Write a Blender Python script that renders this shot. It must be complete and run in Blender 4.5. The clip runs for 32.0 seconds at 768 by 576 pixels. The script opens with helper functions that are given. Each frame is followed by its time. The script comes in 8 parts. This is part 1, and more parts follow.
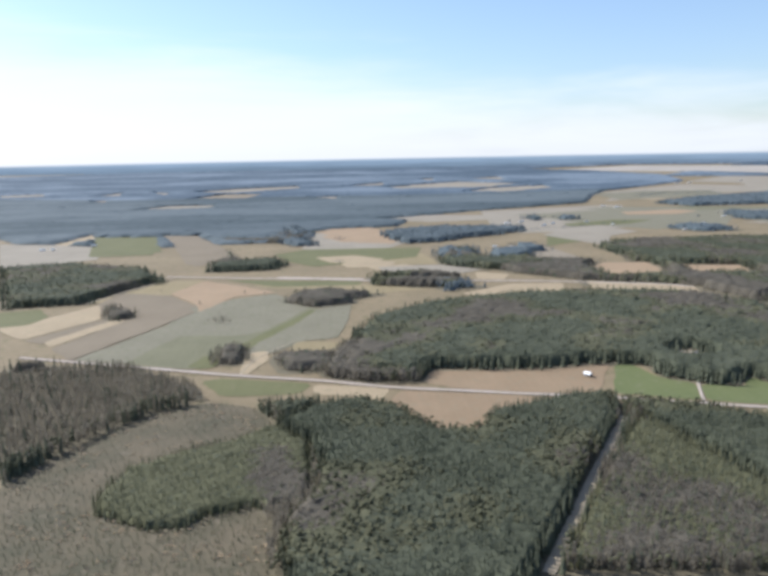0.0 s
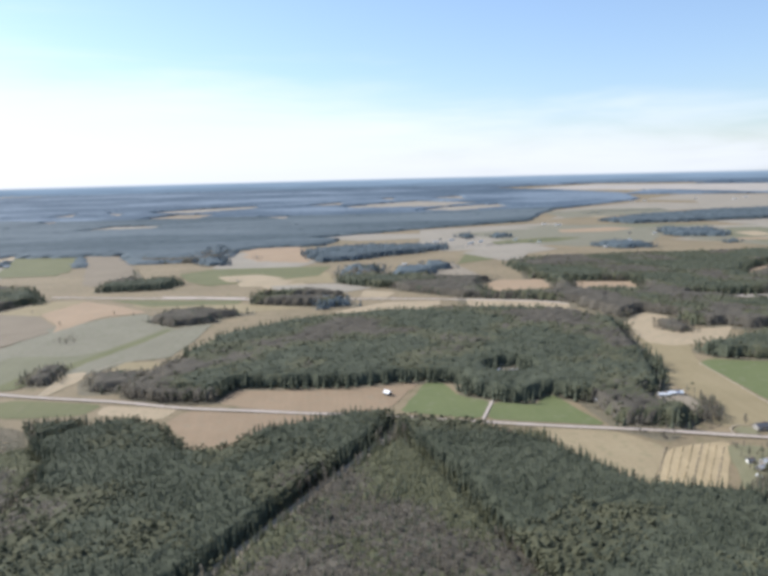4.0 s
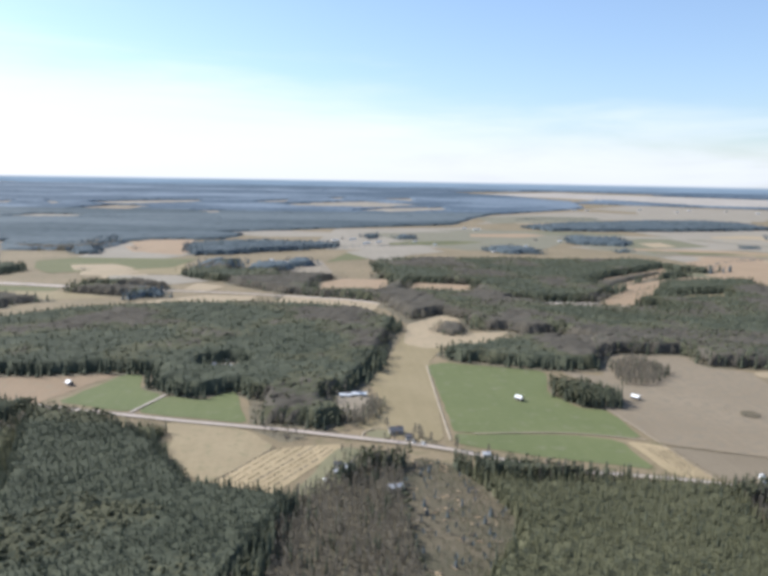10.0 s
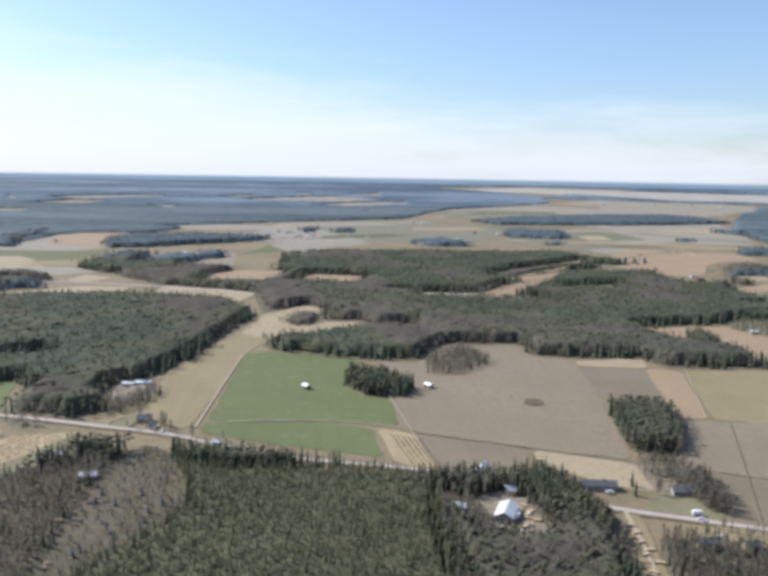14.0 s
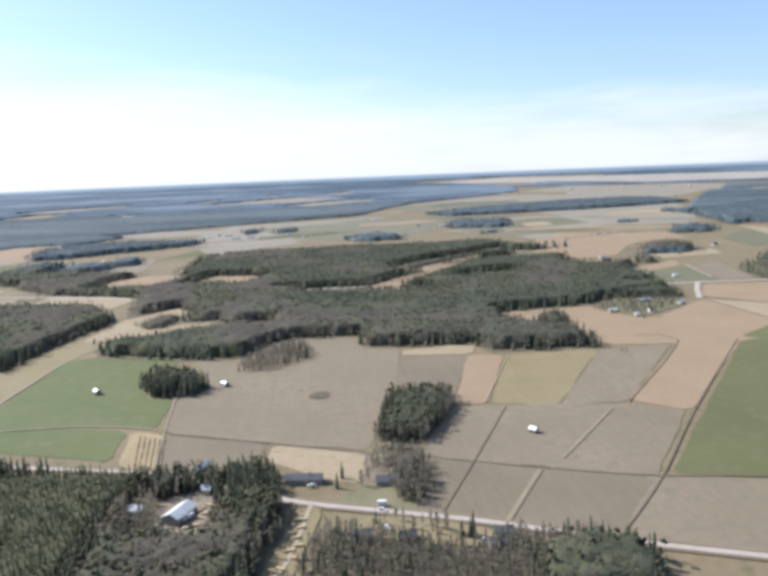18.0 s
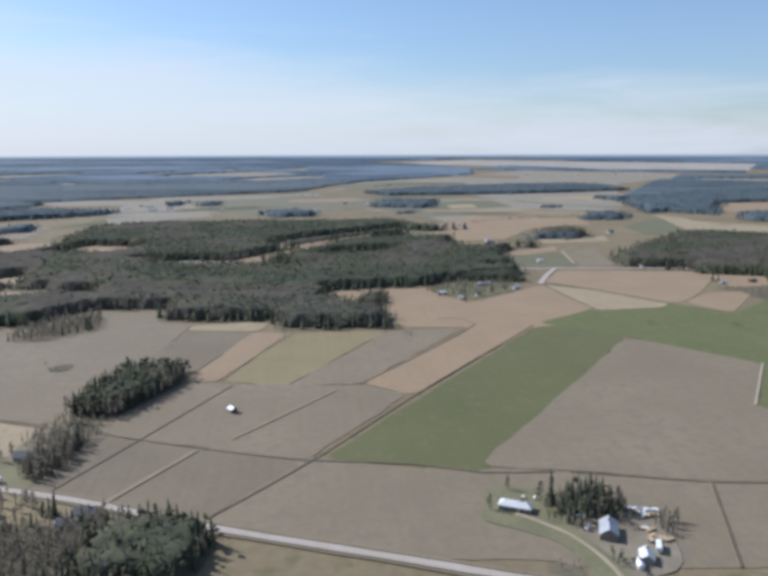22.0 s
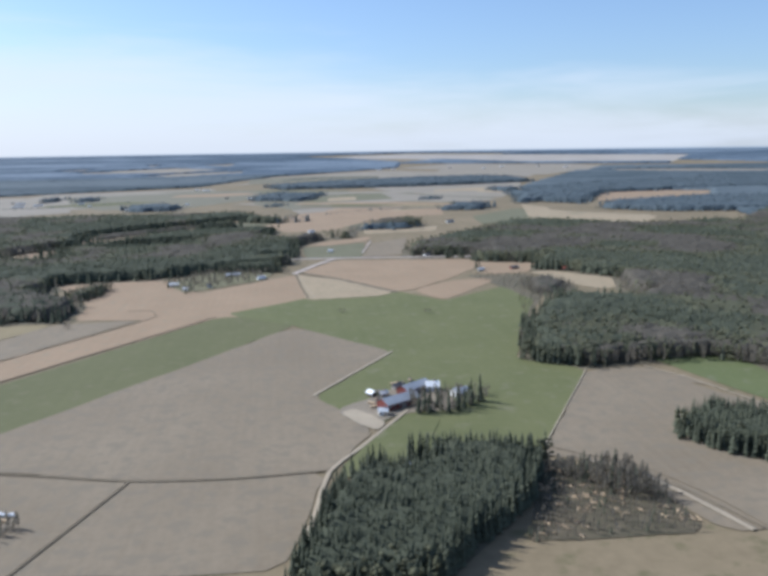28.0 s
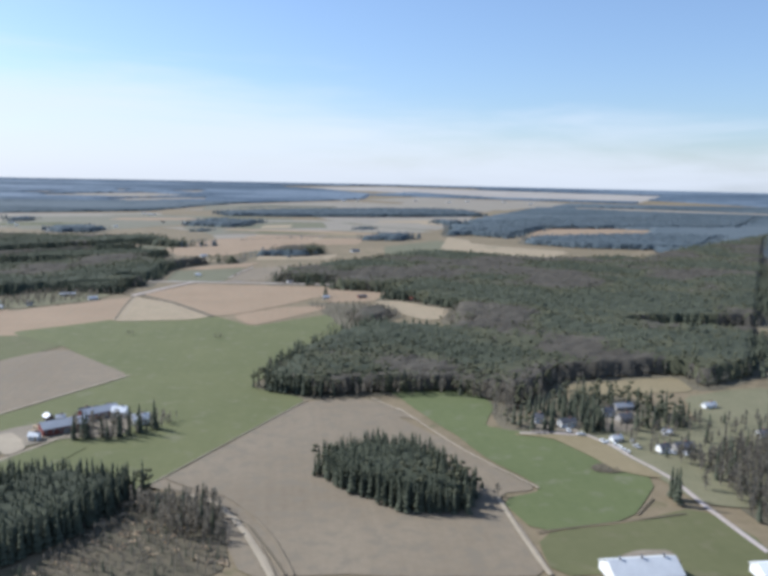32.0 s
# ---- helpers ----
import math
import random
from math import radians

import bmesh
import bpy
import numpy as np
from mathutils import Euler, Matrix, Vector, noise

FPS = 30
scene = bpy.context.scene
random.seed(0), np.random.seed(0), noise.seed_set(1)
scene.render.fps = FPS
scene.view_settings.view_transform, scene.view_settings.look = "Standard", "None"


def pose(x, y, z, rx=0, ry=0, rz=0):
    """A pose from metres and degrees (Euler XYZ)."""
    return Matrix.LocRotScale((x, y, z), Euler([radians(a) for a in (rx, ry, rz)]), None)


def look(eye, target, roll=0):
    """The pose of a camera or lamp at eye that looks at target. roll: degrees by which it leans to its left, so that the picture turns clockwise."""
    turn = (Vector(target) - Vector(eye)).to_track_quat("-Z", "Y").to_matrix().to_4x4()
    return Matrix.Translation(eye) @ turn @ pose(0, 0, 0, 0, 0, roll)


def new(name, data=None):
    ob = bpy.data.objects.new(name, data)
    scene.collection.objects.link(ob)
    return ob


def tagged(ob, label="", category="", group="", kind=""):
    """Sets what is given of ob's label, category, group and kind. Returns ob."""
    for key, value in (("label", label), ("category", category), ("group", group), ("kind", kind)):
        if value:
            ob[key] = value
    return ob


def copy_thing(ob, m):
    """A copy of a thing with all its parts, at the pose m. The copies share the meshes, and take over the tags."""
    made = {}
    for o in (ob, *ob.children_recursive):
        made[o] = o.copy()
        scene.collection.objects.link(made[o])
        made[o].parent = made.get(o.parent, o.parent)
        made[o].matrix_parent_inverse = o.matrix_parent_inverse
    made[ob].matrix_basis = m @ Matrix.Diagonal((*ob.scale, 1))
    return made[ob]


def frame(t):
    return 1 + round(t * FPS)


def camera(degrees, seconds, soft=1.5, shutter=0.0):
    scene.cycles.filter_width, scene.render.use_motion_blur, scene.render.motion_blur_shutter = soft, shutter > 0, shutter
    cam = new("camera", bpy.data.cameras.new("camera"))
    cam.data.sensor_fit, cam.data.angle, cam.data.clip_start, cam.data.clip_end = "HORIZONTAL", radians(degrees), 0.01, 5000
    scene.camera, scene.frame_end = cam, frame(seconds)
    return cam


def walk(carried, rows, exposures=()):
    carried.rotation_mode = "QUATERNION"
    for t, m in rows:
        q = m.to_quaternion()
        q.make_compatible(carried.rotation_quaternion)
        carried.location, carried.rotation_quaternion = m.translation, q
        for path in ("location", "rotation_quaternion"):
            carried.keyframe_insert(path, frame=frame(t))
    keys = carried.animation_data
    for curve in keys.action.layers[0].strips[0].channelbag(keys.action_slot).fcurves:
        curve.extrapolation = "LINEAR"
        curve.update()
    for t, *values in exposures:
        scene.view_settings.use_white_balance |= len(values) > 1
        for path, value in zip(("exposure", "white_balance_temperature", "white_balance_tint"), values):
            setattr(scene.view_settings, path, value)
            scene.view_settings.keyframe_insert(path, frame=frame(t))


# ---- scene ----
cam = camera(53.89, 32.0, soft=4.0)
PATH = [
    (0, 0.00, 0.00, 179.73, 79.83, 1.14, -3.63),
    (0.5, 19.33, 0.08, 178.79, 79.19, 1.72, -3.34),
    (1, 38.66, 0.16, 177.85, 80.37, 1.73, -3.33),
    (1.5, 57.98, 0.24, 176.91, 80.23, 1.54, -3.44),
    (2, 77.29, 0.31, 175.97, 80.12, 1.83, -3.36),
    (2.5, 96.59, 0.39, 175.03, 80.53, 1.62, -2.84),
    (3, 115.88, 0.47, 174.09, 80.95, 1.01, -3.35),
    (3.5, 135.16, 0.54, 173.14, 81.42, 1.40, -4.13),
    (4, 154.42, 0.61, 172.20, 81.34, 1.44, -4.34),
    (4.5, 173.68, 0.69, 171.25, 80.93, 1.31, -4.42),
    (5, 192.94, 0.76, 170.31, 80.50, 1.11, -4.46),
    (5.5, 212.20, 0.83, 169.36, 80.36, 0.92, -4.55),
    (6, 231.44, 0.90, 168.42, 80.63, 0.58, -4.91),
    (6.5, 250.67, 0.97, 167.47, 80.44, 0.64, -4.46),
    (7, 269.89, 1.03, 166.52, 81.10, 1.07, -4.51),
    (7.5, 289.10, 1.10, 165.57, 81.19, 0.09, -4.47),
    (8, 308.30, 1.16, 164.62, 81.31, 0.06, -4.69),
    (8.5, 327.49, 1.22, 163.67, 81.01, -0.28, -4.16),
    (9, 346.67, 1.28, 162.72, 80.88, -1.59, -4.69),
    (9.5, 365.84, 1.34, 161.76, 81.06, -1.18, -4.70),
    (10, 385.01, 1.39, 160.81, 81.50, -0.98, -4.70),
    (10.5, 404.16, 1.45, 159.85, 81.57, -2.12, -4.35),
    (11, 423.31, 1.50, 158.89, 82.34, -1.06, -4.37),
    (11.5, 442.44, 1.55, 157.93, 82.52, -0.75, -4.51),
    (12, 461.57, 1.59, 156.97, 82.81, -0.72, -4.36),
    (12.5, 480.68, 1.64, 156.01, 81.86, -0.41, -4.40),
    (13, 499.79, 1.68, 155.04, 81.57, -0.88, -4.55),
    (13.5, 518.89, 1.72, 154.08, 81.73, -0.71, -4.60),
    (14, 537.98, 1.75, 153.11, 81.26, -0.94, -4.90),
    (14.5, 557.06, 1.79, 152.14, 79.70, -0.53, -5.39),
    (15, 576.12, 1.81, 151.17, 79.01, -0.31, -5.56),
    (15.5, 595.18, 1.84, 150.20, 78.33, -0.00, -5.67),
    (16, 614.23, 1.86, 149.22, 77.89, 0.37, -5.67),
    (16.5, 633.29, 1.89, 148.25, 77.92, 0.76, -5.55),
    (17, 652.33, 1.90, 147.27, 78.80, 1.72, -5.08),
    (17.5, 671.35, 1.92, 146.29, 79.97, 2.05, -4.77),
    (18, 690.37, 1.93, 145.31, 81.13, 2.35, -4.96),
    (18.5, 709.38, 1.93, 144.33, 81.46, 3.24, -4.73),
    (19, 728.38, 1.93, 143.34, 81.01, 3.00, -4.28),
    (19.5, 747.38, 1.93, 142.35, 80.81, 2.74, -4.27),
    (20, 766.36, 1.92, 141.36, 81.60, 2.14, -5.16),
    (20.5, 785.34, 1.91, 140.37, 82.27, 1.60, -5.18),
    (21, 804.31, 1.89, 139.38, 81.13, 1.49, -5.59),
    (21.5, 823.27, 1.87, 138.38, 79.86, 0.72, -5.76),
    (22, 842.23, 1.85, 137.38, 79.57, 0.17, -5.85),
    (22.5, 861.17, 1.81, 136.38, 80.60, 0.24, -6.37),
    (23, 880.11, 1.78, 135.37, 80.54, 0.01, -6.70),
    (23.5, 899.05, 1.73, 134.37, 80.18, -0.94, -6.25),
    (24, 917.97, 1.69, 133.36, 79.87, -1.39, -6.85),
    (24.5, 936.89, 1.63, 132.35, 79.80, -1.67, -6.95),
    (25, 955.80, 1.57, 131.33, 79.94, -2.22, -7.28),
    (25.5, 974.71, 1.51, 130.32, 79.32, -1.61, -7.29),
    (26, 993.61, 1.43, 129.30, 79.91, -1.05, -7.29),
    (26.5, 1012.50, 1.35, 128.27, 79.65, -0.30, -7.72),
    (27, 1031.38, 1.26, 127.24, 79.49, 0.13, -7.85),
    (27.5, 1050.26, 1.16, 126.22, 79.32, 0.61, -7.90),
    (28, 1069.14, 1.07, 125.19, 79.29, 0.82, -7.88),
    (28.5, 1088.02, 0.97, 124.16, 79.54, 0.47, -7.79),
    (29, 1106.89, 0.85, 123.12, 80.65, -1.38, -7.46),
    (29.5, 1125.75, 0.73, 122.08, 81.57, -1.04, -7.54),
    (30, 1144.61, 0.60, 121.04, 81.45, -1.81, -7.50),
    (30.5, 1163.46, 0.46, 119.99, 81.30, -1.59, -7.28),
    (31, 1182.31, 0.32, 118.94, 81.85, -1.40, -7.50),
    (31.5, 1201.16, 0.16, 117.89, 82.44, -1.43, -7.62),
    (32, 1220.00, 0.00, 116.83, 81.78, -1.11, -7.89),
]
walk(cam, [(t, pose(x, y, z, rx, ry, rz)) for t, x, y, z, rx, ry, rz in PATH],
     exposures=[(0, 0.6, 5800, 11), (9, 0.6, 5800, 11), (10.7, 0.64, 5800, 11), (13, 0.43, 5700, 11), (16.5, 0.78, 5850, 11), (18, 0.66, 5780, 11), (19.2, 0.42, 5700, 11), (23, 0.15, 5450, 11), (26, 0.12, 5320, 11), (28.5, 0.34, 5420, 11), (32, 0.36, 5470, 11)])

# ---- daylight ----
SUN_EL, SUN_AZ = 38.0, 150.0      # azimuth counted from +x towards +y
world = bpy.data.worlds.new("sky")
scene.world = world
world.use_nodes = True
wn, wl = world.node_tree.nodes, world.node_tree.links
wn.clear()


def wnode(kind, **values):
    n = wn.new(kind)
    for k, v in values.items():
        n.inputs[k.replace("_", " ")].default_value = v
    return n


sky = wn.new("ShaderNodeTexSky")
sky.sky_type, sky.sun_disc = "NISHITA", False
sky.sun_elevation, sky.sun_rotation = radians(SUN_EL), radians(90 - SUN_AZ)
sky.air_density, sky.dust_density, sky.ozone_density = 1.0, 0.8, 3.0
sky_light = wnode("ShaderNodeBackground", Strength=0.107)
wl.new(sky.outputs[0], sky_light.inputs[0])
# thin cloud bank low over the horizon, and under it a glowing band painted as hazy far land
coord = wn.new("ShaderNodeTexCoord")
sep = wn.new("ShaderNodeSeparateXYZ")
wl.new(coord.outputs["Generated"], sep.inputs[0])
stretch = wn.new("ShaderNodeMapping")
stretch.inputs["Scale"].default_value = (2.2, 2.2, 16.0)
wl.new(coord.outputs["Generated"], stretch.inputs[0])
cloud_noise = wnode("ShaderNodeTexNoise", Scale=1.6, Detail=6.0, Roughness=0.55, Distortion=0.3)
wl.new(stretch.outputs[0], cloud_noise.inputs[0])
height = wnode("ShaderNodeMapRange", From_Min=0.0, From_Max=0.30, To_Min=1.0, To_Max=0.0)
wl.new(sep.outputs[2], height.inputs[0])
mixn = wn.new("ShaderNodeMath")
mixn.operation = "MULTIPLY_ADD"
mixn.inputs[1].default_value = 0.75
wl.new(cloud_noise.outputs[0], mixn.inputs[0])
wl.new(height.outputs[0], mixn.inputs[2])
cover = wnode("ShaderNodeMapRange", From_Min=0.86, From_Max=1.36, To_Min=0.10, To_Max=0.8)
cover.interpolation_type = "SMOOTHSTEP"
slant = wn.new("ShaderNodeMath")
slant.operation = "MULTIPLY_ADD"
slant.inputs[1].default_value = -0.36
wl.new(sep.outputs[0], slant.inputs[0])
wl.new(mixn.outputs[0], slant.inputs[2])
wl.new(slant.outputs[0], cover.inputs[0])
cloud = wnode("ShaderNodeBackground", Color=(0.98, 0.972, 0.96, 1), Strength=0.72)
with_cloud = wn.new("ShaderNodeMixShader")
wl.new(cover.outputs[0], with_cloud.inputs[0])
wl.new(sky_light.outputs[0], with_cloud.inputs[1])
wl.new(cloud.outputs[0], with_cloud.inputs[2])
# haze painted in: the band pales and turns bluer towards the horizon
far_haze_tint = wn.new("ShaderNodeMix")
far_haze_tint.data_type = "RGBA"
far_haze_tint.inputs[6].default_value, far_haze_tint.inputs[7].default_value = (0.105, 0.142, 0.178, 1), (0.30, 0.385, 0.475, 1)
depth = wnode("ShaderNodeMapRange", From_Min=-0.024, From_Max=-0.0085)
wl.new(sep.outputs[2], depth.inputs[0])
wl.new(depth.outputs[0], far_haze_tint.inputs[0])
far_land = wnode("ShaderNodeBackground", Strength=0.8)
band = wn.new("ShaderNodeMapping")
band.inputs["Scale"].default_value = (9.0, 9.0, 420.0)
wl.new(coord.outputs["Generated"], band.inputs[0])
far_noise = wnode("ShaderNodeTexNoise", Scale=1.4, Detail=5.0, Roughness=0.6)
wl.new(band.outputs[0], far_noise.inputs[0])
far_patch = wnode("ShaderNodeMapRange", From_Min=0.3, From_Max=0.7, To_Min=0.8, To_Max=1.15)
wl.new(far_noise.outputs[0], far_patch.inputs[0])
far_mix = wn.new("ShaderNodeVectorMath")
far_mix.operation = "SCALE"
wl.new(far_haze_tint.outputs[2], far_mix.inputs[0])
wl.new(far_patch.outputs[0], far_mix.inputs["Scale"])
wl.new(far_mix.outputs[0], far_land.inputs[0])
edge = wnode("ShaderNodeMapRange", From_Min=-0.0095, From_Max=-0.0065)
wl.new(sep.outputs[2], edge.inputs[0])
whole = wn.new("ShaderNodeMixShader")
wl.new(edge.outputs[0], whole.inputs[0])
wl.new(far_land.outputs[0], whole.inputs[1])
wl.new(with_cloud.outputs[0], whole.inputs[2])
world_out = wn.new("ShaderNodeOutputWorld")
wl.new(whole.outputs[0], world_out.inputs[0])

sun_data = bpy.data.lights.new("sun", "SUN")
sun_data.energy, sun_data.angle, sun_data.color = 5.0, radians(0.6), (1.0, 0.93, 0.82)
sun = new("sun", sun_data)
to_sun = Vector((math.cos(radians(SUN_EL)) * math.cos(radians(SUN_AZ)), math.cos(radians(SUN_EL)) * math.sin(radians(SUN_AZ)), math.sin(radians(SUN_EL))))
sun.matrix_world = look(to_sun * 300 + Vector((600, 400, 0)), (600, 400, 0))

# ---- materials ----
MATS = {}


def material(key, low, high, rough=0.9, leaf=0.0, big=60.0, fine=2.0, rows=0.0, angle=0.0, spot=None, amount=0.5, bump=0.0, tone=False, metal=0.0):
    """A mottled surface: two colours mixed by broad and fine noise, with rows (metres apart) where it was worked, and spots of a third colour."""
    m = bpy.data.materials.new(key.lower())
    m.use_nodes = True
    n, l = m.node_tree.nodes, m.node_tree.links
    b = n["Principled BSDF"]
    b.inputs["Roughness"].default_value = rough
    b.inputs["Metallic"].default_value = metal
    b.inputs["Specular IOR Level"].default_value = 0.25
    geo = n.new("ShaderNodeNewGeometry")

    def noise_tex(size, detail, stretch=None):
        t = n.new("ShaderNodeTexNoise")
        t.inputs["Scale"].default_value = 1.0 / size
        t.inputs["Detail"].default_value = detail
        t.inputs["Roughness"].default_value = 0.6
        src = geo.outputs["Position"]
        if stretch:
            mp = n.new("ShaderNodeMapping")
            mp.inputs["Rotation"].default_value = (0, 0, radians(angle))
            mp.inputs["Scale"].default_value = stretch
            l.new(src, mp.inputs[0])
            src = mp.outputs[0]
        l.new(src, t.inputs[0])
        return t.outputs[0]

    def maths(op, a, bb):
        t = n.new("ShaderNodeMath")
        t.operation = op
        for i, v in enumerate((a, bb)):
            if isinstance(v, (int, float)):
                t.inputs[i].default_value = v
            else:
                l.new(v, t.inputs[i])
        return t.outputs[0]

    value = maths("ADD", maths("MULTIPLY", noise_tex(big, 4), 0.6), maths("MULTIPLY", noise_tex(fine, 3), 0.4))
    if rows:
        value = maths("ADD", maths("MULTIPLY", value, 0.78), maths("MULTIPLY", noise_tex(rows, 3, (1.0, 0.03, 1.0)), 0.22))
    if tone:
        at = n.new("ShaderNodeAttribute")
        at.attribute_name = "tone"
        value = maths("ADD", maths("MULTIPLY", value, 0.35), maths("MULTIPLY", at.outputs["Fac"], 0.65))
    fit = n.new("ShaderNodeMapRange")
    fit.inputs["From Min"].default_value, fit.inputs["From Max"].default_value = (0.05, 0.95) if tone else (0.34, 0.66)
    l.new(value, fit.inputs[0])
    mix = n.new("ShaderNodeMix")
    mix.data_type = "RGBA"
    l.new(fit.outputs[0], mix.inputs[0])
    mix.inputs[6].default_value, mix.inputs[7].default_value = (*low, 1), (*high, 1)
    out = mix.outputs[2]
    if spot:
        cut = n.new("ShaderNodeMapRange")
        cut.inputs["From Min"].default_value, cut.inputs["From Max"].default_value = 1 - amount - 0.06, 1 - amount + 0.06
        l.new(noise_tex(fine * 2.3, 5), cut.inputs[0])
        mix2 = n.new("ShaderNodeMix")
        mix2.data_type = "RGBA"
        l.new(cut.outputs[0], mix2.inputs[0])
        l.new(out, mix2.inputs[6])
        mix2.inputs[7].default_value = (*spot, 1)
        out = mix2.outputs[2]
    l.new(out, b.inputs["Base Color"])
    if bump:
        bp = n.new("ShaderNodeBump")
        bp.inputs["Strength"].default_value = 0.5
        bp.inputs["Distance"].default_value = bump
        l.new(noise_tex(fine * 0.6, 3), bp.inputs["Height"])
        l.new(bp.outputs[0], b.inputs["Normal"])
    if leaf:
        tl, mx = n.new("ShaderNodeBsdfTranslucent"), n.new("ShaderNodeMixShader")
        l.new(out, tl.inputs["Color"])
        mx.inputs[0].default_value = leaf
        l.new(b.outputs[0], mx.inputs[1])
        l.new(tl.outputs[0], mx.inputs[2])
        l.new(mx.outputs[0], n["Material Output"].inputs["Surface"])
    MATS[key] = m
    return m


material("GROUND", (0.15, 0.118, 0.068), (0.225, 0.175, 0.105), big=120, fine=5, spot=(0.135, 0.117, 0.06), amount=0.4)
material("SOIL", (0.170, 0.135, 0.089), (0.232, 0.187, 0.127), big=70, fine=3, rows=3, angle=-40, spot=(0.180, 0.149, 0.104), amount=0.45, bump=0.15)
material("SOIL_DARK", (0.15, 0.12, 0.08), (0.20, 0.163, 0.111), big=60, fine=3, rows=3, angle=-40, bump=0.15)
material("WEEDY", (0.142, 0.130, 0.088), (0.188, 0.172, 0.120), big=45, fine=3, rows=3.5, angle=-55, spot=(0.128, 0.128, 0.075), amount=0.4, bump=0.1)
material("WEEDY_GREEN", (0.116, 0.112, 0.064), (0.158, 0.150, 0.090), big=40, fine=3, rows=3.5, angle=-55, spot=(0.16, 0.143, 0.098), amount=0.35, bump=0.1)
material("STUBBLE", (0.258, 0.203, 0.127), (0.342, 0.270, 0.172), big=50, fine=3, rows=3, angle=25, spot=(0.25, 0.206, 0.128), amount=0.42, bump=0.1)
material("STUBBLE_BROWN", (0.235, 0.168, 0.102), (0.305, 0.218, 0.136), big=50, fine=3, rows=3, angle=-35, spot=(0.24, 0.19, 0.122), amount=0.40, bump=0.1)
material("STUBBLE_RUST", (0.190, 0.136, 0.082), (0.255, 0.185, 0.115), big=50, fine=3, rows=3, angle=-20, spot=(0.21, 0.165, 0.105), amount=0.4, bump=0.1)
material("STUBBLE_GOLD", (0.215, 0.170, 0.098), (0.290, 0.233, 0.140), big=40, fine=3, rows=3, angle=25, spot=(0.20, 0.17, 0.095), amount=0.4, bump=0.1)
material("HAY", (0.23, 0.18, 0.10), (0.37, 0.29, 0.17), big=30, fine=2, rows=3, angle=-25, bump=0.1)
material("GREEN", (0.092, 0.110, 0.041), (0.126, 0.139, 0.056), big=60, fine=4, rows=6, angle=15, spot=(0.138, 0.142, 0.075), amount=0.38, bump=0.05)
material("GREEN_DULL", (0.097, 0.099, 0.041), (0.127, 0.124, 0.055), big=60, fine=4, rows=6, angle=-40, spot=(0.134, 0.124, 0.064), amount=0.38, bump=0.05)
material("MEADOW", (0.102, 0.110, 0.042), (0.136, 0.137, 0.057), big=50, fine=4, rows=6, angle=15, spot=(0.146, 0.142, 0.075), amount=0.38, bump=0.05)
material("FALLOW", (0.202, 0.175, 0.133), (0.268, 0.236, 0.183), big=90, fine=6, rows=8, angle=20)
material("OLIVE", (0.19, 0.152, 0.08), (0.25, 0.202, 0.115), big=50, fine=4, rows=6, angle=10)
material("CLEARCUT", (0.058, 0.056, 0.033), (0.130, 0.104, 0.066), big=34, fine=3.0, spot=(0.150, 0.124, 0.086), amount=0.36, bump=0.3)
material("BOG", (0.27, 0.243, 0.205), (0.36, 0.325, 0.278), big=200, fine=20)
material("WALL_RED", (0.15, 0.045, 0.035), (0.21, 0.07, 0.055), big=4, fine=0.4)
material("WALL_WHITE", (0.66, 0.65, 0.61), (0.78, 0.77, 0.74), big=4, fine=0.4)
material("WALL_GREY", (0.22, 0.205, 0.185), (0.33, 0.31, 0.28), big=4, fine=0.4)
material("WALL_YELLOW", (0.45, 0.36, 0.20), (0.56, 0.46, 0.28), big=4, fine=0.4)
material("LOGS", (0.14, 0.12, 0.10), (0.24, 0.21, 0.18), big=3, fine=0.3)
material("ROOF_PALE", (0.52, 0.52, 0.51), (0.66, 0.66, 0.64), rough=0.55, metal=0.15, big=5, fine=0.5)
material("ROOF_WHITE", (0.74, 0.74, 0.72), (0.85, 0.85, 0.83), rough=0.5, big=5, fine=0.5)
material("ROOF_BLUE", (0.30, 0.31, 0.325), (0.41, 0.42, 0.435), rough=0.55, metal=0.15, big=5, fine=0.5)
material("ROOF_DARK", (0.085, 0.085, 0.09), (0.14, 0.14, 0.145), rough=0.7, big=4, fine=0.4)
material("ROOF_RED", (0.30, 0.10, 0.06), (0.38, 0.15, 0.09), rough=0.7, big=4, fine=0.4)
material("BRICK", (0.30, 0.14, 0.09), (0.38, 0.20, 0.13), big=1, fine=0.2)
material("GLASS_DARK", (0.03, 0.035, 0.04), (0.05, 0.055, 0.06), rough=0.08, big=2, fine=0.5)
material("PLASTIC", (0.70, 0.71, 0.70), (0.80, 0.80, 0.79), rough=0.4, big=1, fine=0.3)
material("BOARDS", (0.42, 0.31, 0.19), (0.58, 0.45, 0.29), big=1, fine=0.2)
material("BARK", (0.16, 0.135, 0.11), (0.25, 0.22, 0.185), big=1, fine=0.2)
material("RUBBER", (0.02, 0.02, 0.02), (0.035, 0.035, 0.035), rough=0.8, big=1, fine=0.2)
material("FLOOR", (0.10, 0.088, 0.056), (0.16, 0.135, 0.088), big=40, fine=3)
material("GRAVEL", (0.325, 0.276, 0.206), (0.42, 0.362, 0.33), big=15, fine=1)
material("DIRT", (0.27, 0.225, 0.16), (0.37, 0.31, 0.22), big=15, fine=1.5)
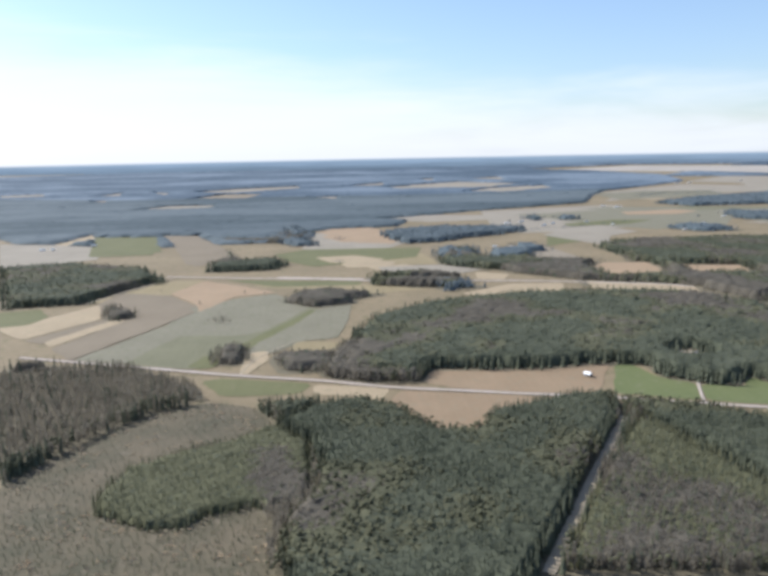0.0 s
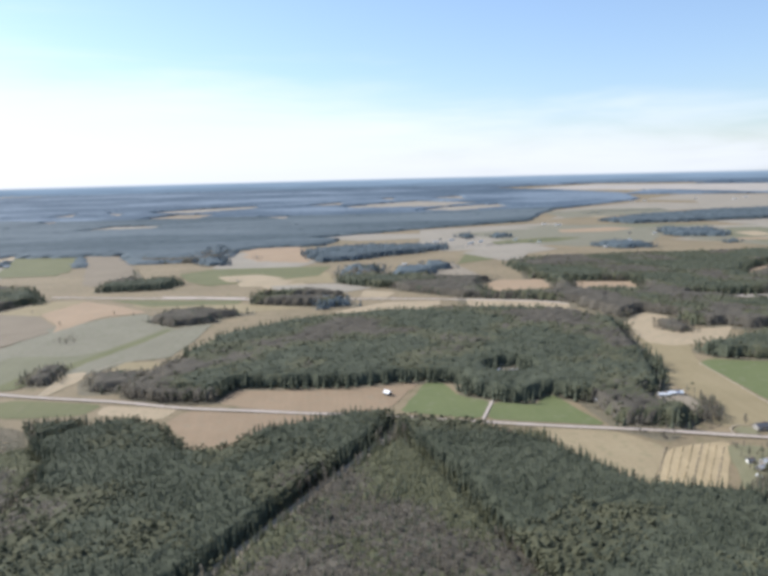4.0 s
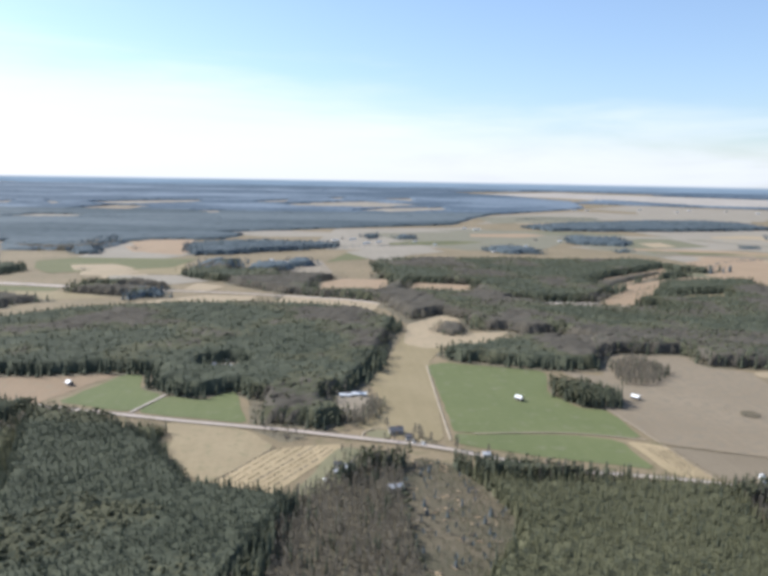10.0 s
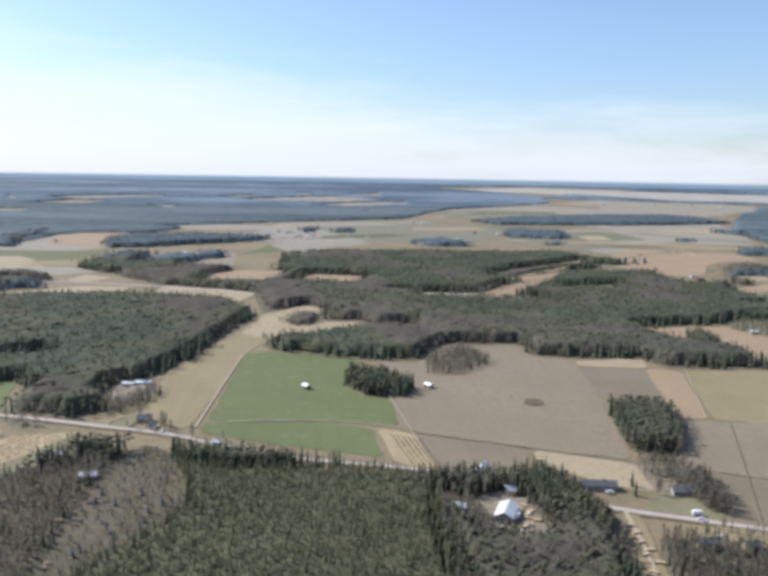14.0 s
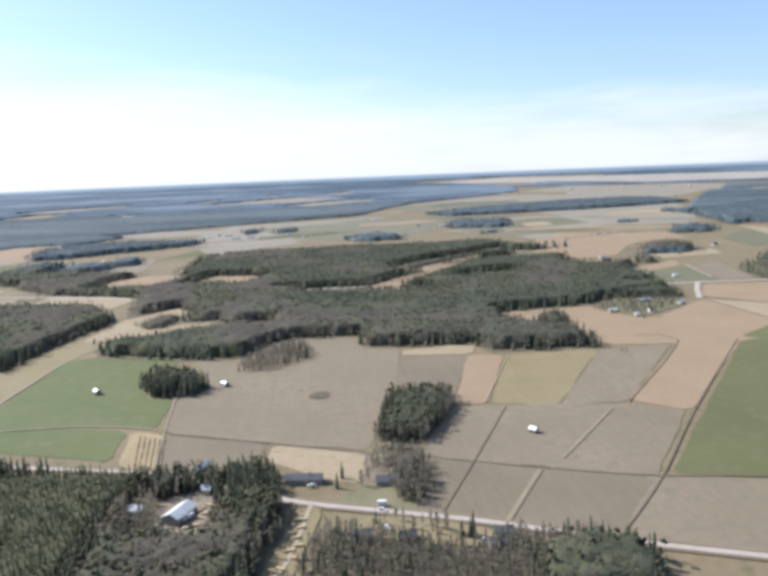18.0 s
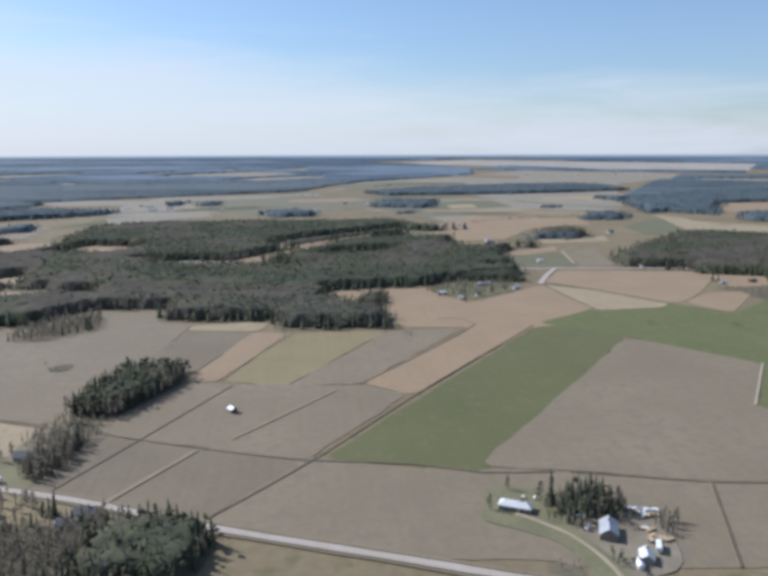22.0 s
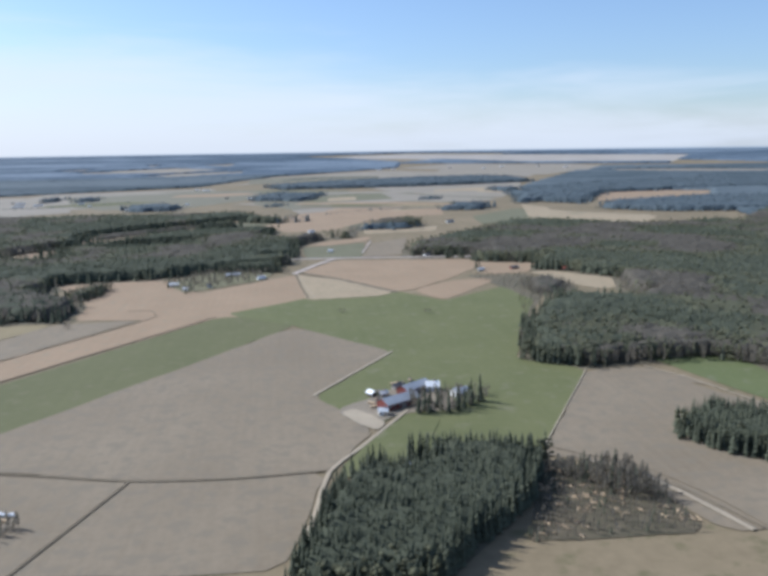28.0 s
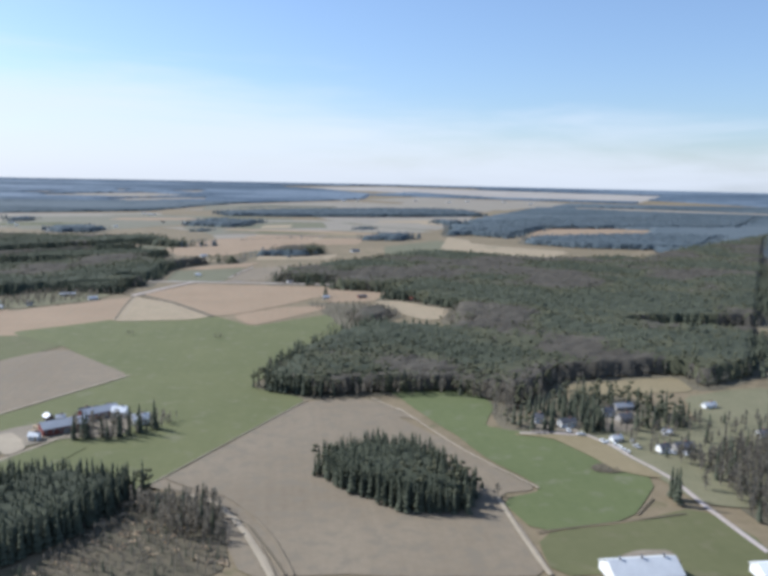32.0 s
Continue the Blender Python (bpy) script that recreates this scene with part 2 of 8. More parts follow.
material("DITCH", (0.075, 0.062, 0.042), (0.12, 0.095, 0.062), big=15, fine=1.5)
material("BANK", (0.19, 0.155, 0.10), (0.27, 0.215, 0.14), big=15, fine=1.5)
material("YARD", (0.17, 0.142, 0.10), (0.255, 0.215, 0.158), big=15, fine=1.5)
material("LAWN", (0.135, 0.13, 0.07), (0.20, 0.18, 0.105), big=20, fine=2)
material("CONIFER", (0.070, 0.080, 0.052), (0.156, 0.167, 0.112), leaf=0.45, big=80, fine=3, tone=True)
material("PINE", (0.092, 0.096, 0.056), (0.182, 0.180, 0.108), leaf=0.45, big=80, fine=3, tone=True)
# young pine: a copy of PINE, colour raised to offset shading among its crowns
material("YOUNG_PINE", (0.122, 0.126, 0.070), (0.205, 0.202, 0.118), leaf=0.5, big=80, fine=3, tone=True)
material("BIRCH", (0.132, 0.118, 0.092), (0.248, 0.222, 0.174), leaf=0.58, big=60, fine=3, tone=True)
# distance haze painted into the base colour: blue-grey copies for far and mid woods
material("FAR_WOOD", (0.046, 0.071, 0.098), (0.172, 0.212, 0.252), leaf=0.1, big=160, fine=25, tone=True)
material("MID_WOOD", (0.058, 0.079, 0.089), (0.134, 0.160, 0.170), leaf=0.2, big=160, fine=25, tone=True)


# ---- ground ----
def land(y):
    """Height of the ground: flat, rising very gently towards the far woods."""
    s = min(max((y - 2200) / 2700, 0), 1.05)
    return 72 * s ** 1.4


def part(name, bm, mat, parent=None, label=""):
    me = bpy.data.meshes.new(name)
    bm.to_mesh(me)
    bm.free()
    ob = new(name, me)
    me.materials.append(MATS[mat])
    if parent:
        ob.parent = parent
    if label:
        ob["label"] = label
    return ob


STEP = 150
bm = bmesh.new()
cuts = [-1600, -400] + list(range(0, 5400, STEP))
xs = [-5200 + 500 * i for i in range(25)]
grid = [[bm.verts.new((x, y, land(y) - 0.15)) for x in xs] for y in cuts]
for j in range(len(cuts) - 1):
    for i in range(len(xs) - 1):
        bm.faces.new((grid[j][i], grid[j][i + 1], grid[j + 1][i + 1], grid[j + 1][i]))
tagged(part("ground", bm, "GROUND"), "flat dry brown spring countryside reaching the horizon", "ground", kind="structure")

OPEN, LANES, FLOORS, YOUNG = [], [], [], []
layer = 0.05


def lay(points, mat, name, label, thick, ragged_edge=2.2):
    """A flat patch of land cover lying on the ground, its outline softened."""
    bm = bmesh.new()
    n = len(points)
    soft = []
    for i, p in enumerate(points):
        a, c = Vector(points[i - 1]), Vector(points[(i + 1) % n])
        p = Vector(p)
        r = min(5.0, (a - p).length * 0.2, (c - p).length * 0.2)
        for q in (a, c):
            soft.append(p + (q - p).normalized() * r if (q - p).length > 1e-6 else p)
    ragged = []
    for i, p in enumerate(soft):
        q = soft[(i + 1) % len(soft)]
        d = q - p
        cuts = min(14, int(d.length / 14)) if ragged_edge else 0
        side = Vector((-d.y, d.x)).normalized() if d.length > 1e-6 else Vector((0, 0))
        ragged.append(p)
        for k in range(1, cuts + 1):
            c = p + d * (k / (cuts + 1))
            ragged.append(c + side * (noise.noise((c.x * 0.05, c.y * 0.05, 1.3)) * ragged_edge))
    face = bm.faces.new([bm.verts.new((p.x, p.y, 0)) for p in ragged])
    if face.calc_area() and face.normal.z < 0:
        face.normal_flip()
    bmesh.ops.triangulate(bm, faces=bm.faces[:])
    y0, y1 = min(p[1] for p in points), max(p[1] for p in points)
    for y in range(2100, 5100, STEP):
        if y0 < y < y1:
            bmesh.ops.bisect_plane(bm, geom=bm.verts[:] + bm.edges[:] + bm.faces[:], plane_co=(0, y, 0), plane_no=(0, 1, 0))
    for v in bm.verts:
        v.co.z = land(v.co.y) + thick
    bm.normal_update()
    for f in bm.faces:
        if f.normal.z < 0:
            f.normal_flip()
    return tagged(part(name, bm, mat), label, name, kind="structure")


def field(mat, label, points):
    global layer
    layer += 0.0018
    OPEN.append(np.array(points, float))
    lay(points, mat, "field", label, layer)


def yard(mat, label, points):
    global layer
    layer += 0.0018
    if mat != "LAWN":
        OPEN.append(np.array(points, float))
    lay(points, mat, "yard", label, layer)


def road(width, mat, label, points):
    """A strip along a line: a road stands a hand's width proud, a country road between its own ditches; a ditch lies dark between two dry banks."""
    pts = [Vector(p) for p in points]
    LANES.append((np.array(points, float), width / 2 + 1.2))
    line = []
    for i in range(len(pts) - 1):
        p0, p1, p2, p3 = pts[max(i - 1, 0)], pts[i], pts[i + 1], pts[min(i + 2, len(pts) - 1)]
        steps = max(2, min(12, int((p2 - p1).length / 12)))
        for k in range(steps):
            u = k / steps
            line.append(0.5 * (2 * p1 + (p2 - p0) * u + (2 * p0 - 5 * p1 + 4 * p2 - p3) * u * u + (3 * p1 - p0 - 3 * p2 + p3) * u ** 3))
    line.append(pts[-1])
    prof = [(-0.66, -0.06), (-0.5, 0.0), (0.0, 0.06), (0.5, 0.0), (0.66, -0.06)]
    if mat == "DITCH":
        prof = [(-0.8, -0.05), (-0.45, 0.02), (0.0, -0.03), (0.45, 0.02), (0.8, -0.05)]
    ditched = mat == "GRAVEL" and 2.5 <= width <= 4
    if ditched:
        prof = [(-1.25, -0.08), (-0.98, -0.14), (-0.62, -0.06), (-0.5, 0.0), (0.0, 0.06), (0.5, 0.0), (0.62, -0.06), (0.98, -0.14), (1.25, -0.08)]
    bm = bmesh.new()
    rowsv = []
    for i, p in enumerate(line):
        d = (line[min(i + 1, len(line) - 1)] - line[max(i - 1, 0)])
        side = Vector((d.y, -d.x)).normalized() if d.length > 1e-6 else Vector((1, 0))
        wob = 1 + 0.18 * noise.noise((p.x * 0.07, p.y * 0.07, width))
        rowsv.append([bm.verts.new((p.x + side.x * a * width * wob, p.y + side.y * a * width * wob, land(p.y) + 0.46 + h)) for a, h in prof])
    for a, b in zip(rowsv, rowsv[1:]):
        for k in range(len(prof) - 1):
            f = bm.faces.new((a[k], a[k + 1], b[k + 1], b[k]))
            f.material_index = 1 if mat == "DITCH" and k in (0, 3) or ditched and k in (0, 7) else 2 if ditched and k in (1, 6) else 0
    bm.normal_update()
    for f in bm.faces:
        if f.normal.z < 0:
            f.normal_flip()
    ob = part("ditch" if mat == "DITCH" else "road", bm, mat)
    ob.data.materials.append(MATS["BANK"])
    ob.data.materials.append(MATS["DITCH"])
    tagged(ob, label, "ditch" if mat == "DITCH" else "road", kind="structure")


def inside(poly, P):
    x, y = P[:, 0], P[:, 1]
    hit = np.zeros(len(P), bool)
    for (x0, y0), (x1, y1) in zip(poly, np.roll(poly, -1, 0)):
        if y0 != y1:
            hit ^= ((y0 > y) != (y1 > y)) & (x < (x1 - x0) * (y - y0) / (y1 - y0) + x0)
    return hit


def near(line, P, reach):
    hit = np.zeros(len(P), bool)
    for a, b in zip(line, line[1:]):
        d = b - a
        u = np.clip(((P - a) @ d) / max(d @ d, 1e-9), 0, 1)
        hit |= ((P - a - u[:, None] * d) ** 2).sum(1) < reach * reach
    return hit


# ---- trees ----
rng = np.random.default_rng(5)


def spruce_shape(tiers, sides, r=0.17):
    V, F = [], []
    for k in range(tiers):
        z0, z1 = 0.06 + 0.88 * k / tiers, min(1.0, 0.06 + 0.88 * k / tiers + 1.5 / tiers * 0.8)
        rad = r * (1 - k / tiers) ** 0.85 + 0.012
        o, a0 = len(V), rng.random() * 6
        for i in range(sides):
            a = a0 + 6.283 * i / sides
            q = rad * rng.uniform(0.6, 1.25)
            V.append((q * math.cos(a), q * math.sin(a), z0 + rng.uniform(-0.04, 0.04)))
        V.append((rng.uniform(-0.02, 0.02), rng.uniform(-0.02, 0.02), z1 + (0.06 if k == tiers - 1 else 0)))
        F += [(o + i, o + (i + 1) % sides, o + sides) for i in range(sides)]
    return np.array(V), np.array(F)


def pine_shape(blobs, r=0.2):
    """An open pine crown: ragged clumps on the upper half of a bare trunk."""
    V, F = [(-0.015, 0, 0), (0.015, 0, 0), (0, 0.015, 0), (0, 0, 0.8)], [(0, 1, 3), (1, 2, 3), (2, 0, 3)]
    for k in range(blobs):
        c = np.array([rng.uniform(-r, r) * 0.7, rng.uniform(-r, r) * 0.7, rng.uniform(0.45, 0.92)])
        o, s = len(V), rng.uniform(0.08, 0.14)
        for i in range(5):
            a = 6.283 * i / 5 + rng.random()
            V.append(tuple(c + np.array([math.cos(a) * s * rng.uniform(0.7, 1.3), math.sin(a) * s * rng.uniform(0.7, 1.3), rng.uniform(-0.04, 0.03)])))
        V.append(tuple(c + (0, 0, s * 0.8)))
        V.append(tuple(c - (0, 0, s * 0.5)))
        F += [(o + i, o + (i + 1) % 5, o + 5) for i in range(5)] + [(o + (i + 1) % 5, o + i, o + 6) for i in range(5)]
    return np.array(V), np.array(F)


def birch_shape(twigs, r=0.22):
    """A leafless crown: a thin trunk and a haze of rising twig sprays."""
    V, F = [(-0.014, 0, 0), (0.014, 0, 0), (0, 0.014, 0), (0, 0, 0.9)], [(0, 1, 3), (1, 2, 3), (2, 0, 3)]
    for k in range(twigs):
        a, z = rng.random() * 6.283, rng.uniform(0.22, 0.9)
        wide = r * math.sin(min(1.0, (1.05 - z) * 1.5) * 1.5)
        q = wide * rng.uniform(0.25, 1.0)
        base = np.array([q * 0.35 * math.cos(a), q * 0.35 * math.sin(a), z - 0.10])
        tip = np.array([q * math.cos(a), q * math.sin(a), z + rng.uniform(0.02, 0.12)])
        side = np.array([-math.sin(a), math.cos(a), rng.uniform(-0.4, 0.4)]) * rng.uniform(0.018, 0.042)
        o = len(V)
        V += [tuple(base), tuple((base + tip) / 2 + side + (tip - base) * 0.2), tuple(tip), tuple((base + tip) / 2 - side)]
        F += [(o, o + 1, o + 2), (o, o + 2, o + 3)]
    return np.array(V), np.array(F)


NEAR_SHAPES = {"spruce": [spruce_shape(6, 5, 0.128) for _ in range(8)], "pine": [pine_shape(4, 0.16) for _ in range(6)], "birch": [birch_shape(34, 0.2) for _ in range(7)]}
MID_SHAPES = {"spruce": [spruce_shape(3, 4, 0.17) for _ in range(6)], "pine": [pine_shape(2) for _ in range(4)], "birch": [birch_shape(9, 0.26) for _ in range(5)]}
TREE_MAT = {"spruce": "CONIFER", "pine": "PINE", "birch": "BIRCH"}


def stand(name, label, batches, roof=None):
    """One mesh of many trees. batches: (shape, places N x 3, heights, widths, turns, tones, material)."""
    keys, V, F, M, T = [], [], [], [], []
    count = 0
    if roof is not None and len(roof[1]):
        keys += roof[3]
        V.append(roof[0])
        F.append(roof[1])
        M.append(np.zeros(len(roof[1]), int) if len(roof) < 5 else roof[4])
        T.append(roof[2])
        count = len(roof[0])
    for (sv, sf), P, h, w, turn, tone, mat in batches:
        if not len(P):
            continue
        if mat not in keys:
            keys.append(mat)
        c, s = np.cos(turn)[:, None], np.sin(turn)[:, None]
        x = (sv[None, :, 0] * c - sv[None, :, 1] * s) * w[:, None] + P[:, 0:1]
        y = (sv[None, :, 0] * s + sv[None, :, 1] * c) * w[:, None] + P[:, 1:2]
        z = sv[None, :, 2] * h[:, None] + P[:, 2:3]
        V.append(np.stack([x, y, z], 2).reshape(-1, 3))
        F.append((sf[None] + (np.arange(len(P)) * len(sv))[:, None, None] + count).reshape(-1, 3))
        M.append(np.full(len(P) * len(sf), keys.index(mat)))
        T.append(np.repeat(tone, len(sv)))
        count += len(P) * len(sv)
    if not V:
        return None
    V, F, M, T = np.concatenate(V), np.concatenate(F), np.concatenate(M), np.concatenate(T)
    me = bpy.data.meshes.new(name)
    me.vertices.add(len(V))
    me.vertices.foreach_set("co", V.astype(np.float32).ravel())
    me.loops.add(len(F) * 3)
    me.loops.foreach_set("vertex_index", F.astype(np.int32).ravel())
    me.polygons.add(len(F))
    me.polygons.foreach_set("loop_start", np.arange(0, len(F) * 3, 3, dtype=np.int32))
    me.polygons.foreach_set("material_index", M.astype(np.int32))
    me.polygons.foreach_set("use_smooth", np.ones(len(F), bool))
    me.attributes.new("tone", "FLOAT", "POINT").data.foreach_set("value", T.astype(np.float32))
    me.update(calc_edges=True)
    for k in keys:
        me.materials.append(MATS[k])
    return tagged(new(name, me), label, "wood", kind="stuff")


def smooth_noise(P, size):
    return np.array([noise.noise((a / size, b / size, 3.7)) for a, b in P])


def canopy(poly, keep, cell, low, high, size=0):
    """A ragged roof of crowns over a patch, drawn in from its edge by size cells: (vertices, triangles, tones). keep: tells which of N x 2 places are wooded."""
    lo, hi = np.maximum(poly.min(0), (-4200, 60)), np.minimum(poly.max(0), (5600, 4985))
    nx, ny = max(2, int((hi[0] - lo[0]) / cell) + 2), max(2, int((hi[1] - lo[1]) / cell) + 2)
    gx, gy = np.meshgrid(np.arange(nx + 1), np.arange(ny + 1))
    P = np.stack([lo[0] + gx * cell, lo[1] + gy * cell], 2) + rng.uniform(-0.38, 0.38, (ny + 1, nx + 1, 2)) * cell
    ground = 72 * np.clip((P[..., 1] - 2200) / 2700, 0, 1.05) ** 1.4
    mid = (P[:-1, :-1] + P[1:, 1:] + P[:-1, 1:] + P[1:, :-1]) / 4
    wooded = keep(mid.reshape(-1, 2)).reshape(ny, nx)
    if size:
        for _ in range(int(size)):
            ring = np.pad(wooded, 1)
            wooded = wooded & ring[:-2, 1:-1] & ring[2:, 1:-1] & ring[1:-1, :-2] & ring[1:-1, 2:]
    full = np.zeros((ny + 2, nx + 2), bool)
    full[1:-1, 1:-1] = wooded
    inner = full[:-1, :-1] & full[1:, :-1] & full[:-1, 1:] & full[1:, 1:]
    z = ground + np.where(inner, rng.uniform(low, high, ground.shape), rng.uniform(0.0, low * 0.25, ground.shape))
    V = np.concatenate([P, z[..., None]], 2).reshape(-1, 3)
    j, i = np.nonzero(wooded)
    a = j * (nx + 1) + i
    F = np.concatenate([np.stack([a, a + 1, a + nx + 2], 1), np.stack([a, a + nx + 2, a + nx + 1], 1)])
    used = np.zeros(len(V), bool)
    used[F.ravel()] = True
    index = np.cumsum(used) - 1
    return V[used], index[F], rng.random(int(used.sum()))


def wood(kind, spacing, tall, label, points):
    """Trees scattered over a patch of land, kept off open fields (but not where kind has "!") and off roads; "~" marks a thin stand with no undergrowth, "=" a stand that later woods leave free."""
    poly = np.array(points, float)
    base = kind.rstrip("!~=")
    if base == "young" or "=" in kind:
        YOUNG.append(poly)
    if kind not in ("far", "distant"):
        FLOORS.append(label)
        lay(points, "FLOOR", "forest_floor", "brown forest floor of needles and heather", -0.08 + 0.001 * len(FLOORS))
    close = spacing <= 4.5 and tall >= 8
    if close:
        spacing *= 0.84
    lo, hi = poly.min(0), poly.max(0)
    lo, hi = np.maximum(lo, (-4200, 60)), np.minimum(hi, (5600, 4980))
    gx, gy = np.meshgrid(np.arange(lo[0], hi[0] + spacing, spacing), np.arange(lo[1], hi[1] + spacing, spacing))
    P = np.stack([gx.ravel(), gy.ravel()], 1)
    P = P + rng.uniform(-0.5, 0.5, P.shape) * spacing
    wob = np.stack([smooth_noise(P, 22), smooth_noise(P + 500, 22)], 1) * min(6.0, spacing) if len(P) < 60000 and kind not in ("far", "distant") else 0

    def keep(Q):
        ok = inside(poly, Q)
        if "!" not in kind:
            for o in OPEN:
                if (o.min(0) < hi).all() and (o.max(0) > lo).all():
                    ok &= ~inside(o, Q)
            for o in (YOUNG[:-1] if base == "young" or "=" in kind else YOUNG):
                if (o.min(0) < hi).all() and (o.max(0) > lo).all():
                    ok &= ~inside(o, Q)
        for line, reach in LANES:
            if kind not in ("far", "distant") and (line.min(0) < hi).all() and (line.max(0) > lo).all():
                ok &= ~near(line, Q, reach)
        return ok

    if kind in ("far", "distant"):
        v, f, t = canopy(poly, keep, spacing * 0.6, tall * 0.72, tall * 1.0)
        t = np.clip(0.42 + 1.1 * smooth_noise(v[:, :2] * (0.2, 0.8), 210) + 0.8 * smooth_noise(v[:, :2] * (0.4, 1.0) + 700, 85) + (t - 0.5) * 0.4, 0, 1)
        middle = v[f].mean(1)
        # haze by colour: the bluer, paler tint takes over with distance
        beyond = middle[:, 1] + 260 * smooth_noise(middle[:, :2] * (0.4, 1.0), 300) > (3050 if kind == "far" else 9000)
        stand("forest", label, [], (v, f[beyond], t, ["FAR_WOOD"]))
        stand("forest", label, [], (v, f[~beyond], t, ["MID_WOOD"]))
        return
    P = P[keep(P + wob)]
    if spacing > 4.5 and tall > 8 and "~" not in kind:
        P = P[rng.random(len(P)) < 0.62]
    if not len(P):
        return
    Z = np.array([land(y) for y in P[:, 1]])
    P3 = np.column_stack([P, Z])
    n = len(P)
    turn = rng.random(n) * 6.283

    def species(Q, stray):
        """Which tree grows where (0 spruce, 1 pine, 2 birch): broad drifts with ragged edges and some strays."""
        m = len(Q)
        drift = 0.5 * smooth_noise(Q, 38) + 1.0 * smooth_noise(Q + 900, 95) + rng.uniform(-stray, stray, m)
        if base == "mix":
            return np.where(drift > 0.14, 2, np.where(drift > -0.12, 1, 0))
        if base == "pine":
            return np.where(rng.random(m) < stray * 0.4, 0, np.where(drift > 0.55, 2, 1))
        if base == "young":
            return np.where(rng.random(m) < stray * 0.7, 0, np.where(drift > 0.12, 2, 1))
        if base == "birch":
            return np.where(rng.random(m) < stray * 0.5, 0, 2)
        if "!" in kind or "=" in kind:
            return np.where(drift > 0.62, 2, np.where(drift > 0.2, 1, 0))
        return np.where(drift > 0.32, 2, np.where(drift > 0.06, 1, 0))

    # crowns toned lighter, making up in colour for their steep shaded sides
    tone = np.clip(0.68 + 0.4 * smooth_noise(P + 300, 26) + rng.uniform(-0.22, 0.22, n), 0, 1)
    batches = []
    sort = species(P, 0.4 if base == "mix" and close else 0.22)
    shapes = NEAR_SHAPES if close or spacing <= 4.5 or tall < 5 or "~" in kind else MID_SHAPES
    sizes = {"spruce": (1.0, 1.0), "pine": (0.92, 1.05), "birch": (0.9, 1.0)}
    grow = max(1.0, spacing / 5.0)
    for s, name in enumerate(("spruce", "pine", "birch")):
        pick = rng.integers(0, min(len(shapes[name]), len(shapes["spruce"])), n)
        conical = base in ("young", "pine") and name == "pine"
        for k, shape in enumerate(shapes["spruce" if conical else name]):
            q = (sort == s) & (pick == k)
            m = int(q.sum())
            h = tall * sizes[name][0] * rng.uniform(0.76, 1.12, m)
            # widely spaced far groves take the haze-tinted colour as well
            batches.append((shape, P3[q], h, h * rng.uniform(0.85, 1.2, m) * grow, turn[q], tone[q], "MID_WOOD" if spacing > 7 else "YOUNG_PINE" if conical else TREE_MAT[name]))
    roof = None
    if tall > 5 and "~" not in kind and not (base == "birch" and close):
        low, top = (0.46, 0.68) if base in ("young", "pine") else (0.64, 0.82) if close else (0.66, 0.86)
        v, f, t = canopy(poly, keep, max(2.6, spacing * 0.9), tall * low, tall * top, 1 if base == "young" or "=" in kind else 2)
        if len(f):
            # fill between the crowns toned darker, so its sunlit top matches their shade
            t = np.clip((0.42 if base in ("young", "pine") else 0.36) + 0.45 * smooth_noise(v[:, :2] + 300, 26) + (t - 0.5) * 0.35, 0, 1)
            # far groves: canopy in the haze-tinted colour too
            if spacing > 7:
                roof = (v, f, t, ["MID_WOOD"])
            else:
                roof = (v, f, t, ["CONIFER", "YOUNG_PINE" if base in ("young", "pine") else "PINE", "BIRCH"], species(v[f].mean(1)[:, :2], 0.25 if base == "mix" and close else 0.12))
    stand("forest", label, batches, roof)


# ---- land cover ----
field("SOIL", "bare grey ploughed field with straight ditches", [(652.9, 404.1), (759.7, 355.1), (841.1, 326.9), (910.8, 300.3), (1059.3, 285.8), (1079.1, 285.9), (1033.5, 216.7), (877.4, 236.3), (799.8, 271.3), (713.5, 308.2), (726.1, 310.7)])
field("SOIL", "grey-brown ploughed field round the farmyard", [(888.1, 311.4), (962.7, 296.3), (1007.7, 282.2), (1083.2, 277.8), (1065.4, 210.9), (983.5, 218.8), (928.4, 224.2), (907.8, 249)])
field("STUBBLE_RUST", "brown stubble field along the country road", [(74, 603.7), (102.1, 600), (162.7, 594.9), (226.6, 605.6), (188.2, 523.5), (136.5, 539.3), (93.9, 551.9), (64, 570.8)])
field("STUBBLE_RUST", "brown stubble field between road and wood", [(43.3, 554.6), (136.6, 532.2), (149.4, 506.2), (99.9, 487.7), (89.2, 458.6), (61, 461.8), (53.3, 493.2), (33.8, 526.8)])
field("GREEN", "bright green winter crop beside a wood", [(229.3, 601.1), (242.8, 601.4), (251.7, 559.5), (271.8, 544.5), (257.5, 505.1), (201, 528.2)])
field("GREEN", "bright green crop in front of dark wood", [(273.9, 542), (301.6, 529), (321.2, 555.2), (338.3, 478.6), (260.9, 504.1)])
field("GREEN_DULL", "dull green meadow beside the country road", [(-114.2, 596.3), (-99.7, 603.8), (-23, 580.6), (-33.4, 554.6), (-92.6, 556)])
field("STUBBLE", "pale stubble field at the roadside", [(-22.9, 578), (38.1, 561.4), (28.9, 535.2), (-22.2, 553.2)])
field("STUBBLE_GOLD", "tan stubble field beside the road", [(284.8, 483.6), (336.3, 469), (359.1, 433.8), (324.5, 380.4), (295.8, 430.3), (296.4, 451.1)])
